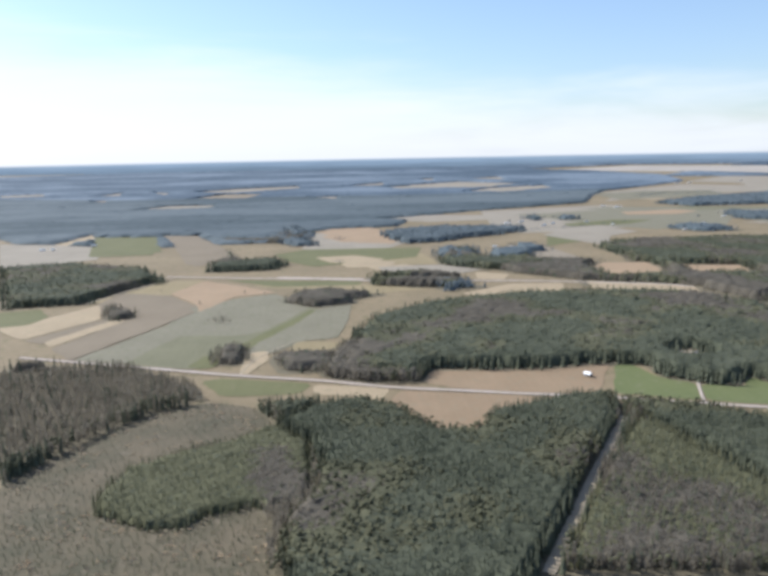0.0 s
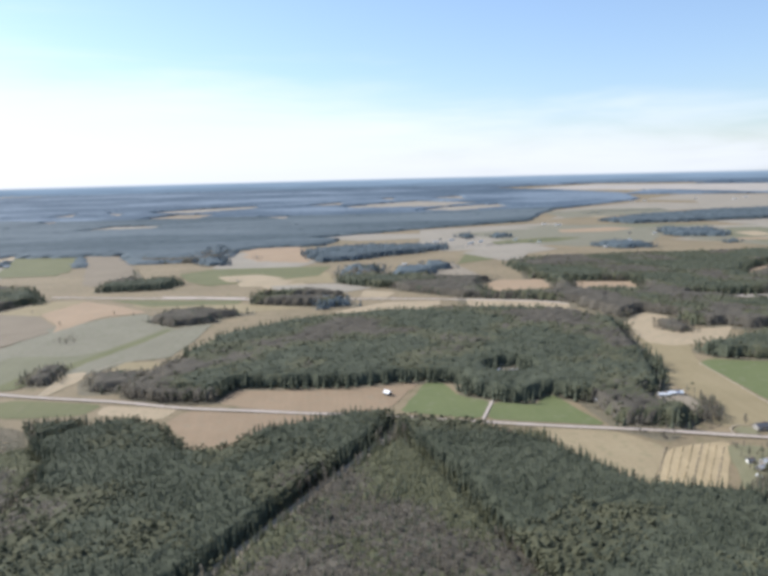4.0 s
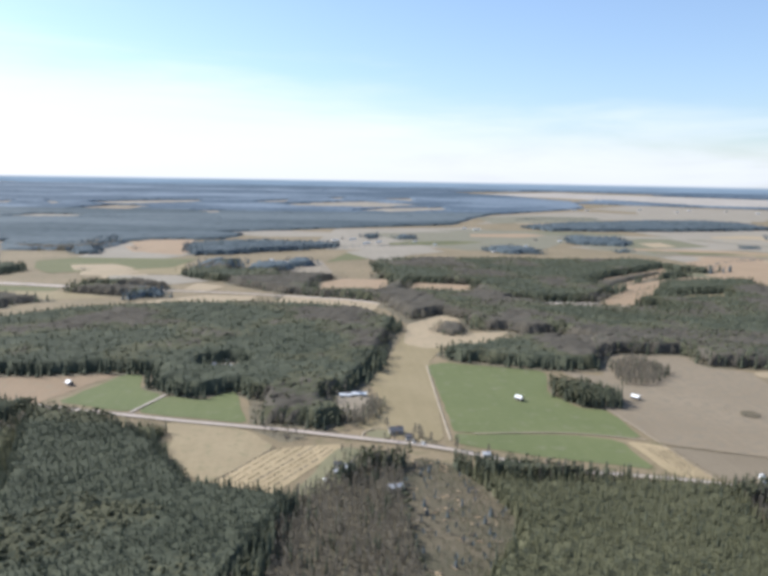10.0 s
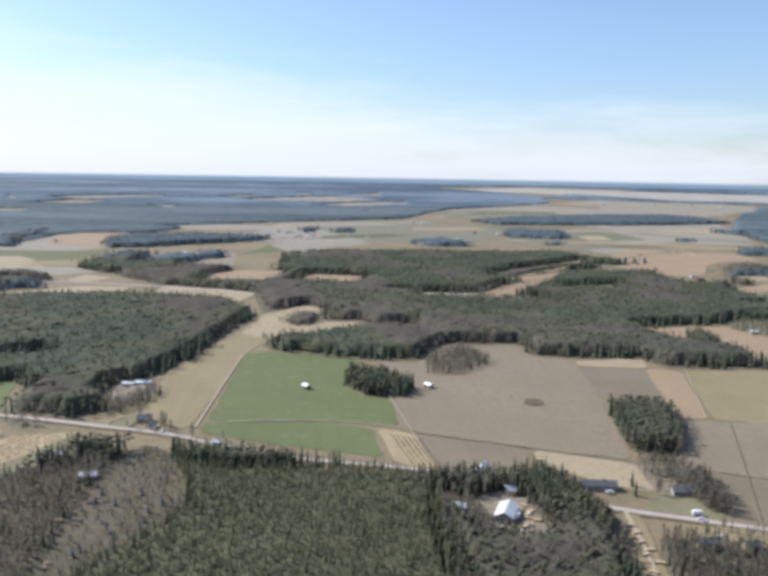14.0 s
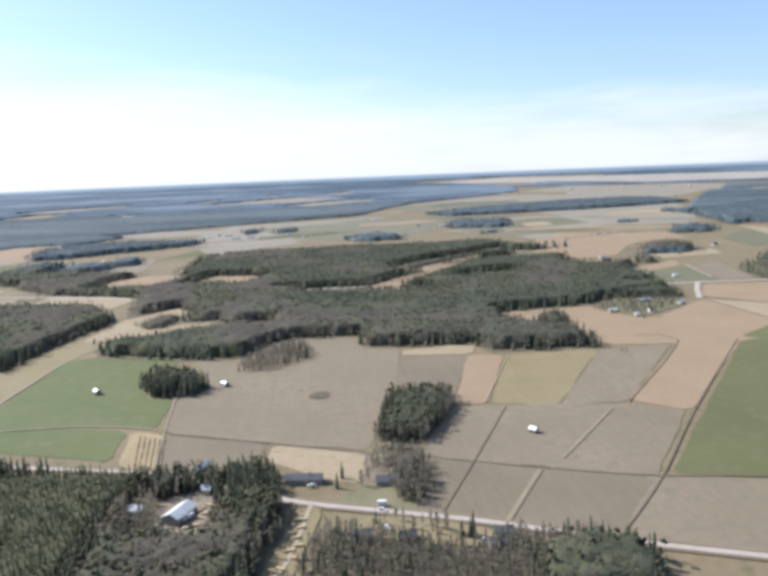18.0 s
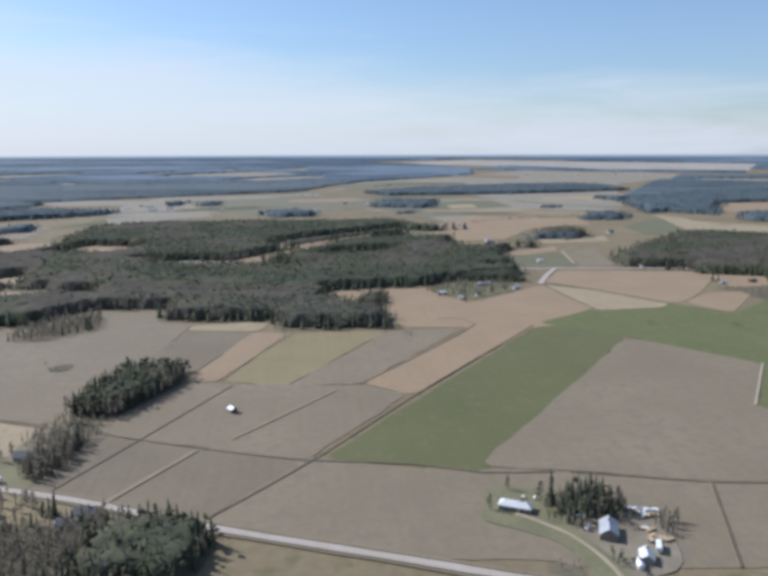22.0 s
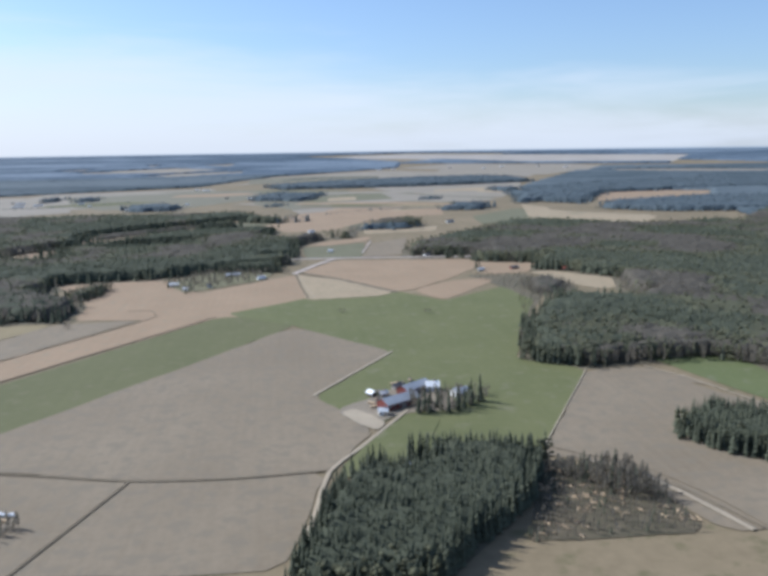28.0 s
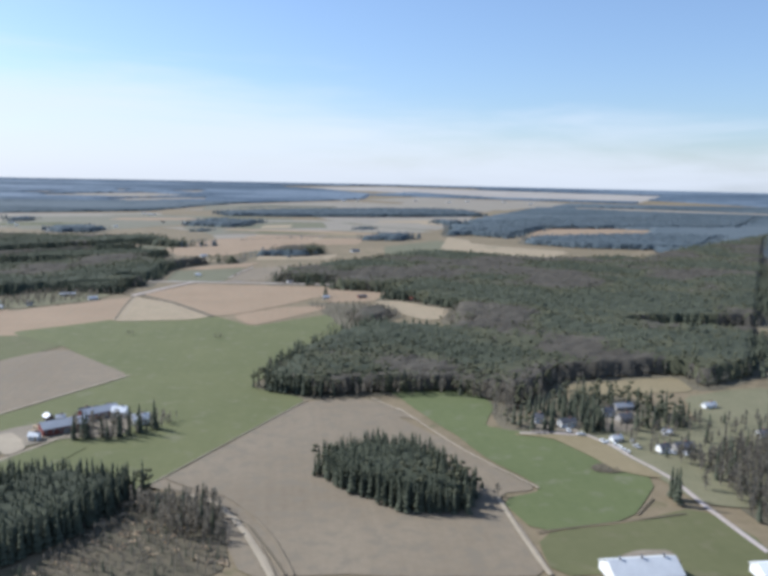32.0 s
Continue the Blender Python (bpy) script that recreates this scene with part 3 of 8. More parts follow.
field("HAY", "cut hay field with swaths in rows", [(359, 432.2), (401.6, 439.3), (386.5, 410.2), (360, 363.3), (325.9, 378.5)])
field("OLIVE", "olive-brown meadow with a dirt track", [(510, 837), (506, 713), (479.1, 635.8), (461.9, 445.8), (448.2, 433.1), (425.3, 459.5), (407.5, 468.9), (426.3, 510.3), (423.7, 572.9), (448.2, 661.6), (483, 808)])
field("STUBBLE", "orange-tan clearing above the meadow", [(480, 808), (524, 862), (542, 839), (534, 760), (584, 767), (541, 704), (483, 691.5), (465, 711)])
field("GREEN", "bright green field with a small grey barn", [(477.6, 628.5), (492, 637), (572.9, 605.1), (556.7, 544.1), (568.1, 504.5), (585.1, 499.5), (587.8, 441.2), (543.1, 453.7), (482.2, 455.8), (470, 458.1)])
field("GREEN", "green field strip in front of the wood", [(470.1, 455.3), (482.3, 452.1), (542.7, 450), (571.5, 438.3), (573.7, 390.9), (511.5, 414.1), (466.9, 437.7)])
field("HAY", "narrow tan hay strip between fields", [(572.8, 438.2), (595.2, 428.2), (600.4, 373.2), (579.4, 382.7)])
field("SOIL", "wide grey ploughed field with a bush island", [(584.1, 609.4), (616.3, 588.3), (654.1, 662.8), (719.6, 656.6), (718.2, 614.9), (751.1, 601.1), (735.1, 501.2), (709.6, 381.2), (656.7, 401.9), (593.4, 432.8), (584.9, 522.7), (606.9, 532.3)])
field("SOIL_DARK", "darker grey ploughed field by the hamlet", [(595.8, 428.1), (655.3, 401.3), (651.3, 378.1), (610.8, 365.3), (600.6, 377.8)])
field("STUBBLE", "dry tan field behind the hamlet", [(657.9, 398.6), (707.5, 377.1), (703.9, 337.9), (683.6, 349.6), (656.3, 376.1)])
field("SOIL_DARK", "grey field with pale wheel marks", [(748.9, 579.6), (801.7, 568.5), (767.7, 456.8), (764.9, 446.9), (735.1, 501.2)])
field("STUBBLE_BROWN", "orange-brown stubble wedge", [(800, 572.3), (825.9, 562.3), (788.4, 446.5), (766.3, 448.6)])
field("STUBBLE", "tan strip along a wood edge", [(750.4, 597.8), (813.6, 609.3), (803.8, 573), (749.2, 581.2)])
field("OLIVE", "olive field beside grey ploughed land", [(826.7, 562.2), (902.7, 564.6), (827.8, 433.2), (789.3, 445.4)])
field("SOIL", "grey ploughed wedge beside a ditch", [(904.2, 564.4), (963, 566.3), (870.9, 431.6), (829, 433)])
field("SOIL", "grey ploughed field with a small hay shed", [(765.8, 446.7), (870.6, 429.8), (897.4, 411.1), (840.1, 323.1), (760.4, 356.3), (736.1, 369.9), (751.7, 415.2)])
field("SOIL_DARK", "grey ploughed field beside the ditch", [(759.6, 353.4), (838.9, 322.2), (802, 272.4), (759.7, 287.9), (742.6, 299.1), (721.8, 309), (737.2, 363.3)])
field("STUBBLE_BROWN", "long orange-brown stubble field", [(861, 729), (955, 744), (996.4, 664.4), (1081, 744), (1102, 727), (1089, 564.6), (1019.6, 564.3), (899.1, 408), (873, 434.7), (967.9, 567.1), (915.1, 573.4), (910.4, 632.1)])
field("GREEN_DULL", "long grey-green crop strip between ditches", [(1019.6, 564.3), (1089, 564.6), (1070.7, 519.1), (915.5, 301.7), (847.2, 324.8)])
field("MEADOW", "wide green field round a farm", [(1092.2, 627.8), (1166.3, 640.9), (1198.4, 592.4), (1262.9, 642.2), (1270.4, 579.7), (1235.4, 507.4), (1203.9, 417.9), (1235.8, 390.7), (1168.2, 276), (1105.7, 290.7), (1121.7, 337.7), (1103.4, 319.8), (1091, 347.3), (1082.8, 370.4), (1132.7, 442.7), (1106.2, 480.5), (1075.5, 527.3), (1024.9, 576.4)])
field("SOIL", "large grey ploughed field between green strips", [(1067, 513.2), (1081.5, 516.7), (1133.9, 446.4), (1082.2, 370.7), (1094.3, 347.8), (1106.8, 317.8), (1084.2, 277.8), (1046.4, 278.8), (1007.8, 284.4), (962.6, 297.7), (915.8, 309.1)])
field("STUBBLE_BROWN", "pinkish tan dry field beside a gravel road", [(1088, 759), (1128, 831), (1272, 812), (1277, 765), (1225.9, 692.1), (1183.4, 645.3), (1164.7, 637.1), (1123, 713)])
field("STUBBLE_BROWN", "tan corner field before a wood", [(1182.8, 643.1), (1220.8, 679.6), (1262.7, 688.5), (1260.9, 668.5), (1200.4, 594.6), (1188.1, 619.2)])
field("SOIL", "grey ploughed field round a wooded copse", [(1234.8, 388), (1269.9, 389.8), (1290.9, 348.5), (1278.1, 358.8), (1297.3, 319.1), (1318.9, 264.6), (1302.1, 262.4), (1301.2, 228.3), (1295.9, 204.1), (1209, 210.6), (1199.8, 257.9), (1187.2, 271.5), (1167.4, 284.2), (1167.9, 275.1)])
field("SOIL", "brown ploughed field before the clearing", [(1175.3, 287.1), (1205.2, 328.8), (1234, 291.8), (1263, 248.4), (1295.3, 243.4), (1302.8, 238.8), (1301.7, 202.5), (1218.8, 211), (1197.3, 267)])
field("GREEN", "bright green field below the village", [(1280.1, 404.8), (1329.7, 401.3), (1332.2, 370.6), (1318.5, 340), (1330.5, 331.9), (1364.4, 325.6), (1368.2, 267.1), (1343.2, 236.8), (1306, 230.4), (1301.2, 257.2), (1321.7, 264.2), (1308.5, 296), (1293, 357.1)])
field("GREEN_DULL", "green meadow beside a big barn", [(1305.4, 228.6), (1344, 234.8), (1371.5, 244.2), (1380.2, 215), (1366.9, 195.7), (1301.7, 202.5)])
field("OLIVE", "olive clearing inside the village wood", [(1384.8, 409.8), (1461.4, 421.3), (1455.8, 389.5), (1405.1, 388.1), (1380, 389.9)])
field("CLEARCUT", "brown clear-cut with stumps and brush", [(-196.4, 382.3), (-189.7, 414.6), (-182.2, 437.7), (-161.5, 483.1), (-136.5, 525), (-101.5, 543.4), (-63.9, 527.8), (-46.6, 487.9), (-72.2, 460.2), (-97.3, 447), (-127, 424.6), (-133.9, 396.1), (-132.3, 370.3), (-152.7, 359.4), (-183.9, 355.1)])
field("CLEARCUT", "brown felled clearing with logging debris", [(-188.7, 365.6), (-154.9, 365.2), (-132.3, 370.3), (-97.1, 347.4), (-78.2, 346.9), (-70.9, 359.7), (-47.2, 368), (-35.4, 345), (-35.5, 294.2), (-161.4, 306.3)])
field("CLEARCUT", "felled strip with brown brush", [(428.6, 392.3), (441.9, 416.4), (458.9, 403.4), (469, 370.1), (478.6, 336.3), (472.6, 312.2), (451.1, 279.8), (440, 252), (421, 252), (427.2, 280.1), (426.2, 316.9)])
field("CLEARCUT", "felled clearing with pale branches", [(1168.5, 272.6), (1196.6, 271), (1203.7, 235), (1202.9, 211.1), (1143.3, 215.5), (1156.3, 245.3)])
field("SOIL_DARK", "grey fallow field beyond the far road", [(-355, 1628), (-309, 1664), (-221, 1489), (-194, 1330), (-235, 1251), (-258, 1283)])
field("STUBBLE", "tan strip field by a distant farm", [(-604, 1599), (-581, 1833), (-545, 1740), (-572, 1551)])
field("FALLOW", "grey field left of the spruce wood", [(-728, 1670), (-627, 1647), (-492, 1574), (-433, 1380), (-502, 1332), (-566, 1288)])
field("OLIVE", "yellowish field under the far road", [(-136, 1087), (5, 1049), (121, 982), (42, 960), (-35, 1009), (-103, 1029)])
field("GREEN_DULL", "long green verge of the far road", [(-167, 1106), (33, 1057), (28, 1029), (-90, 1034)])
field("OLIVE", "pale olive field at a grove", [(-48, 1367), (29, 1412), (152, 1340), (164, 1206), (14, 1230)])
field("STUBBLE", "pale patch of dry straw", [(44, 1189), (109, 1216), (134, 1158), (68, 1145)])
field("STUBBLE_BROWN", "brown felled clearing in the far wood", [(388, 1087), (427, 1141), (471, 1121), (461, 1023), (407, 1031)])
field("STUBBLE_BROWN", "brown clearing among birches", [(514, 1081), (587, 1109), (584, 1035), (527, 1025)])
field("STUBBLE_BROWN", "tan clearing beside far woods", [(844, 1191), (956, 1266), (908, 1175), (834, 1116)])
field("STUBBLE", "light strip clearing in the wood", [(790, 1013), (858, 1051), (837, 996), (784, 978)])
field("STUBBLE_BROWN", "long pink clearing across the dark wood", [(820, 1089), (917, 1161), (1037, 1230), (1036, 1179), (919, 1122), (830, 1066)])
field("STUBBLE_BROWN", "pink heath clearing inside the wood", [(748, 955), (815, 1003), (827, 965), (764, 912)])
field("FALLOW", "far grey plain of ploughed strips", [(428, 2245), (869, 2360), (916, 2118), (1002, 1957), (874, 1672), (713, 1718), (543, 1633), (396, 1632), (366, 1749)])
field("FALLOW", "far pinkish dry field", [(-49, 1746), (81, 1841), (84, 1606), (137, 1509), (89, 1416), (4, 1410), (-71, 1448), (-60, 1594)])
field("WEEDY_GREEN", "far yellowish meadow strip", [(927, 2253), (1088, 2235), (1267, 2143), (1207, 1902), (1029, 2009), (905, 2062)])
field("GREEN_DULL", "far pale green meadow", [(393, 1394), (440, 1561), (542, 1611), (530, 1508), (463, 1440)])
field("WEEDY", "far dry strip field", [(1180, 1899), (1571, 1939), (1606, 1799), (1541, 1692), (1255, 1767)])
field("FALLOW", "far grey strip field", [(959, 1740), (1134, 1769), (1181, 1618), (1197, 1399), (1108, 1419), (1078, 1610)])
field("OLIVE", "far olive strip field", [(1167, 1697), (1504, 1631), (1432, 1512), (1183, 1596)])
field("STUBBLE", "far tan strip field between belts", [(1169, 1564), (1396, 1454), (1343, 1366), (1182, 1496)])
field("STUBBLE_BROWN", "far orange stubble field", [(1105, 1436), (1178, 1486), (1275, 1363), (1213, 1285), (1063, 1292)])
field("WEEDY_GREEN", "far pale meadow by the groves", [(969, 1302), (1042, 1263), (1211, 1217), (1174, 1167), (1020, 1210)])
field("FALLOW", "far pale dry strip before the belt", [(900, 2506), (1033, 2724), (1313, 2813), (1461, 2692), (1095, 2597)])
field("FALLOW", "far dry plain behind the belt", [(1004, 2866), (1494, 3217), (1790, 3038), (2051, 2821), (1956, 2647), (1677, 2769), (1330, 2743)])
field("FALLOW", "far grey plain beside the bog", [(1591, 3387), (1936, 3685), (2531, 3325), (2291, 2929), (1988, 3015)])
field("BOG", "vast pale bog plain toward the horizon", [(1252, 4462), (1868, 4756), (3452, 4198), (2982, 3524), (2314, 3682), (1947, 4072)])
field("FALLOW", "far pale strip in the woods", [(309, 3527), (595, 3693), (882, 3472), (584, 3256)])
field("FALLOW", "thin far clearing in woods", [(-655, 3363), (-464, 3528), (-178, 3624), (-159, 3463), (-431, 3269)])
field("FALLOW", "short far clearing in woods", [(-1024, 3238), (-949, 3445), (-901, 3227)])
field("FALLOW", "far pale clearing stripe", [(207, 3445), (488, 3540), (782, 3509), (664, 3267), (283, 3300)])
field("FALLOW", "far ploughed land behind the wood", [(505, 1373), (566, 1533), (652, 1602), (527, 1975), (516, 1679), (434, 1579)])
field("WEEDY", "far grey farmland with houses", [(479, 2181), (644, 2213), (844, 2293), (1030, 2215), (1025, 1903), (884, 1666), (705, 1633), (624, 1735)])
field("STUBBLE", "far dry farmland strip", [(954, 2620), (1092, 2780), (1358, 2833), (1340, 2693), (1083, 2520)])
field("WEEDY", "far tan field behind groves", [(1015, 2098), (1264, 2097), (1200, 1594), (1097, 1524), (1011, 1709)])
field("WEEDY_GREEN", "far yellow-green plain", [(1127, 1799), (1280, 2058), (1431, 2125), (1391, 1612), (1213, 1570), (1111, 1585)])
field("FALLOW", "far light tan plain field", [(1324, 2375), (1643, 2382), (1835, 2368), (1767, 2135), (1591, 1745), (1472, 1843), (1358, 2113)])
field("FALLOW", "far grey strip on the plain", [(1336, 2066), (1447, 1839), (1571, 1685), (1429, 1590), (1336, 1777)])
field("STUBBLE_BROWN", "far orange dry fields", [(1038, 1238), (1089, 1280), (1178, 1422), (1250, 1428), (1392, 1492), (1361, 1339), (1295, 1326), (1222, 1271), (1146, 1136), (1077, 1121)])
field("STUBBLE", "far tan field between groves", [(1193, 1151), (1250, 1126), (1313, 1162), (1294, 1090), (1188, 1075)])
field("STUBBLE_BROWN", "tan field behind the gravel road", [(1098, 967), (1135, 1008), (1197, 1046), (1180, 993), (1128, 958)])
field("WEEDY_GREEN", "olive meadow behind the gravel road", [(1095, 944), (1177, 978), (1159, 849), (1096, 849)])
field("SOIL", "grey field behind the gravel road", [(1185, 968), (1240, 1020), (1208, 860), (1162, 849)])
field("STUBBLE", "far sandy clearing along dark wood", [(1544, 1471), (1597, 1344), (1707, 1214), (1664, 1153), (1554, 1246)])
field("WEEDY_GREEN", "far olive meadow in the woods", [(1403, 1297), (1527, 1437), (1571, 1306), (1629, 1309), (1488, 1236), (1384, 1158)])
field("STUBBLE_BROWN", "far brown heath clearing", [(1870, 1841), (1988, 1790), (2112, 1756), (2040, 1661), (1917, 1706)])
field("STUBBLE", "sand pit clearing with steep edge", [(1310, 711), (1335, 716), (1355, 683.3), (1375.1, 664.9), (1358.6, 616.9), (1341.8, 613.2), (1328.1, 640.2)])
field("STUBBLE_BROWN", "rough clearing by red-roofed sheds", [(1273, 788), (1335, 764), (1310, 711), (1265, 707)])
field("OLIVE", "far grass strip along the wood road", [(1508.4, 568.3), (1554.5, 574.6), (1623.9, 567.6), (1605.2, 540.7), (1541.2, 551.1)])
field("WEEDY", "grey field with narrow strips", [(-244.6, 672.1), (-191, 777), (-178, 931), (-95, 949), (3, 844), (-27, 732), (-85.2, 650.6), (-117.1, 663), (-124.7, 632.8)])
field("WEEDY", "pale grey strip field with ditches", [(-243.4, 675.2), (-196.1, 652.9), (-179.7, 750.2), (-124.2, 886.6), (-57.6, 936.6), (-85.6, 981.8), (-138.6, 950.1), (-164.5, 870.6)])
field("WEEDY_GREEN", "greenish grey strip field", [(-193.8, 652.6), (-126.9, 634.3), (-92.3, 688.1), (-56.2, 770), (-21.5, 867.7), (-36.8, 882.2), (-76.8, 773.9), (-98.4, 752.1), (-163.8, 759.8), (-181, 701.5)])
field("SOIL_DARK", "dark ploughed strip field", [(-279.5, 723.5), (-246.3, 677.2), (-168.4, 876.8), (-217.8, 963.2), (-296.9, 950.5), (-269.1, 860.2), (-239.2, 842.9)])
field("SOIL_DARK", "brown strip between straw fields", [(-320.2, 760.2), (-291, 742.2), (-250.1, 847), (-269.9, 850.1)])
field("STUBBLE", "pale orange dry strip", [(-296, 750.7), (-281.9, 727.6), (-239.2, 842.9), (-253.8, 852.7)])
field("STUBBLE", "tan dry field at a wood edge", [(-373.2, 821.9), (-321.9, 764.5), (-270.7, 852.7), (-296.9, 944.3), (-333.8, 870.2)])
field("GREEN_DULL", "pale green meadow at a wood edge", [(-410.8, 909.3), (-362.3, 924.6), (-335.8, 875.8), (-342.6, 836.3), (-374.2, 824.4)])
field("OLIVE", "olive verge below the spruce wood", [(-316, 953.7), (-290.8, 1016.8), (-248.7, 1107.7), (-195.4, 1106.7), (-223.6, 1005.3), (-217.8, 963.2), (-296.9, 950.5)])
field("STUBBLE_BROWN", "tan field with a round bush", [(-224.2, 1001.9), (-196.1, 1102.5), (-131.3, 1045.6), (-82.9, 988.4), (-134.9, 969.4), (-165.4, 876.3), (-177, 924.7)])
field("GREEN_DULL", "narrow dull green strip", [(-125.2, 634), (-112.2, 634.8), (-71.6, 735), (-38.6, 801.1), (-25.4, 857.4), (-34.2, 870.3), (-68.2, 785.7), (-93.6, 723.2), (-118.4, 663.8)])
field("GREEN_DULL", "small green corner by the road", [(-135.2, 640.3), (-125.8, 675.8), (-118.1, 674.8), (-110.8, 634)])
field("WEEDY", "grey dry field before the dark wood", [(-81.5, 720.3), (-49.8, 792.3), (-24.4, 876.4), (14.1, 893.6), (9.2, 817.3), (-3, 728.8), (-42.2, 720.5), (-61.6, 677.3), (-80.8, 690.5)])
field("OLIVE", "dry tan meadow before dark wood", [(-49.6, 686.1), (-42.2, 720.5), (8.7, 707.5), (7.9, 667.7)])
field("STUBBLE", "pale track crossing by the road", [(-86.5, 680.7), (-69.3, 688.9), (-64.2, 655.9), (-78.7, 612.3), (-85.7, 613.2)])
road(0.9, "DITCH", "dark ditch between the strip fields", [(-246.3, 677.2), (-217, 745.5), (-193.3, 811.5), (-168.9, 879.6)])
road(1.0, "DIRT", "pale farm track from the road", [(-85.3, 610.3), (-78.7, 649.8), (-68.3, 678.2), (-45.9, 719.1)])
field("GREEN_DULL", "pale green far meadow", [(-117, 1379), (-66, 1439), (158, 1427), (135, 1293), (-41, 1212), (-84, 1277)])
field("STUBBLE", "light tan far stubble patch", [(3, 1231), (41, 1282), (96, 1241), (77, 1189), (14, 1191)])
field("STUBBLE_BROWN", "pinkish stubble far field", [(-43, 1747), (-18, 1830), (81, 1841), (133, 1666), (112, 1497), (37, 1530)])
field("STUBBLE", "tan field along the far road", [(154, 941), (231, 1001), (304, 995), (289, 945), (190, 902)])
field("STUBBLE", "small tan clearing", [(205, 1114), (250, 1082), (231, 1033), (196, 1048)])
field("GREEN_DULL", "small green far meadow", [(-520, 1667), (-403, 1706), (-338, 1462), (-425, 1411)])
field("FALLOW", "pale clearing strip in the far forest", [(-1476, 3437), (-1297, 3465), (-1224, 3295), (-1406, 3273)])
field("FALLOW", "small pale far clearing", [(-818, 3433), (-732, 3380), (-708, 3221)])
field("FALLOW", "faint far clearing strip", [(-687, 2561), (-592, 2717), (-428, 2711), (-424, 2580), (-567, 2564)])
field("FALLOW", "short pale far clearing", [(-110, 2991), (5, 2981), (-5, 2826)])
field("FALLOW", "thin far clearing near horizon", [(7, 3540), (233, 3727), (210, 3507)])
field("FALLOW", "far clearing strip near horizon", [(418, 3961), (509, 3970), (470, 3762)])
field("SOIL", "far grey clearing in the forest", [(-959, 2999), (-899, 3049), (-868, 2910)])
field("FALLOW", "far field opening by forest", [(110, 2051), (252, 2163), (419, 2109), (412, 1970), (240, 1949)])
field("SOIL", "far opening in the forest edge", [(-583, 3001), (-469, 3231), (-304, 3201), (-352, 2959)])
field("FALLOW", "far clearing before the horizon", [(650, 3899), (860, 3985), (835, 3712)])
field("FALLOW", "long pale far strip in the woods", [(2418, 3009), (2754, 2952), (3242, 2723), (3126, 2575), (2634, 2736), (2393, 2858)])
field("STUBBLE_BROWN", "far pink clearing in right-hand woods", [(1881, 1767), (2066, 1666), (2037, 1593), (1864, 1646)])
field("FALLOW", "far village plain with scattered houses", [(1818, 3415), (2433, 3501), (2537, 3287), (2060, 2762), (1896, 2856), (1700, 3039)])
road(3.2, "GRAVEL", "pale gravel country road beside fields", [(-296.2, 694), (-168.4, 643.1), (-88.6, 610.7), (-15.3, 586.2), (38.2, 562.7), (93.1, 547.1), (135.3, 534.7), (185.3, 522.7), (212.6, 512.6), (255.9, 498), (296.4, 484.1), (340.2, 471.2), (370.6, 462), (422.1, 443.2), (454.5, 430.8), (516.3, 395.3), (600.7, 369.2), (668.8, 326.6), (700.5, 312.6), (734.5, 298.9), (757, 289.1), (801.1, 266.7), (873.5, 235.7), (905.5, 221.8), (933.8, 210.7), (975.1, 193.6), (1011.7, 176.9)])
road(1.6, "GRAVEL", "short pale farm track between green fields", [(273.1, 543.3), (257.9, 503)])
road(1.1, "DIRT", "dirt track along the meadow edge", [(475.7, 625.1), (469.4, 521.3), (465.1, 442)])
road(0.9, "DIRT", "thin grass track across the green field", [(482.2, 453.9), (543, 452.8), (588.2, 438.5)])
road(4.6, "DIRT", "felled corridor through the wood", [(190.6, 478.8), (142.8, 395.2), (99.6, 317.4), (85.9, 293)])
yard("OLIVE", "open strip of dry grass beside the lane", [(672.9, 317.9), (684.2, 316.2), (681.4, 295.5), (676.3, 275.2), (674, 262.4), (681.1, 259.6), (680.2, 255.5), (671.6, 256.7), (665.9, 253.1), (658.8, 254.1), (662.2, 265.9), (667.2, 284.6), (671.2, 301.6)])
road(1.5, "DIRT", "narrow lane through the wood to the hamlet", [(679.7, 319.9), (675.9, 296.3), (672.8, 279.7), (669.7, 266.6), (664.4, 257.7)])
road(5.5, "GRAVEL", "pale gravel main road in the distance", [(-261, 1150), (-169, 1124), (-52, 1093), (34, 1078), (-91, 1113), (29, 1069), (194, 1036), (287, 1014), (420, 967), (459, 938)])
road(5, "GRAVEL", "distant gravel road glimpsed between trees", [(664, 952), (746, 946), (640, 953), (751, 923), (812, 922)])
road(0.58, "DITCH", "long straight drainage ditch", [(802, 271.7), (842.3, 322.7), (905.3, 414.2), (1018.4, 568.3)])
road(0.75, "DITCH", "cross drainage ditch with dry grass bank", [(595.1, 430), (656.7, 401.9), (707.7, 378.5), (737.9, 366.3), (791.4, 341.6), (840.1, 323.1), (887.2, 314), (914.3, 301.8), (945.8, 299.4)])
road(0.75, "DITCH", "cross drainage ditch with dry grass bank", [(952.6, 298), (980, 290.5), (1007.7, 282.2), (1046.2, 277.9), (1083.6, 279.2)])
road(0.85, "DITCH", "drainage ditch with brown bank", [(1007.6, 281.3), (994.1, 246), (983.5, 218.8)])
road(0.5, "DITCH", "faint ditch between ploughed fields", [(796.5, 437.5), (762.1, 360.2), (735.7, 302.7)])
road(1.8, "BANK", "dry grass strip between ploughed fields", [(789.2, 339.7), (775.1, 315.1), (759.7, 287.9)])
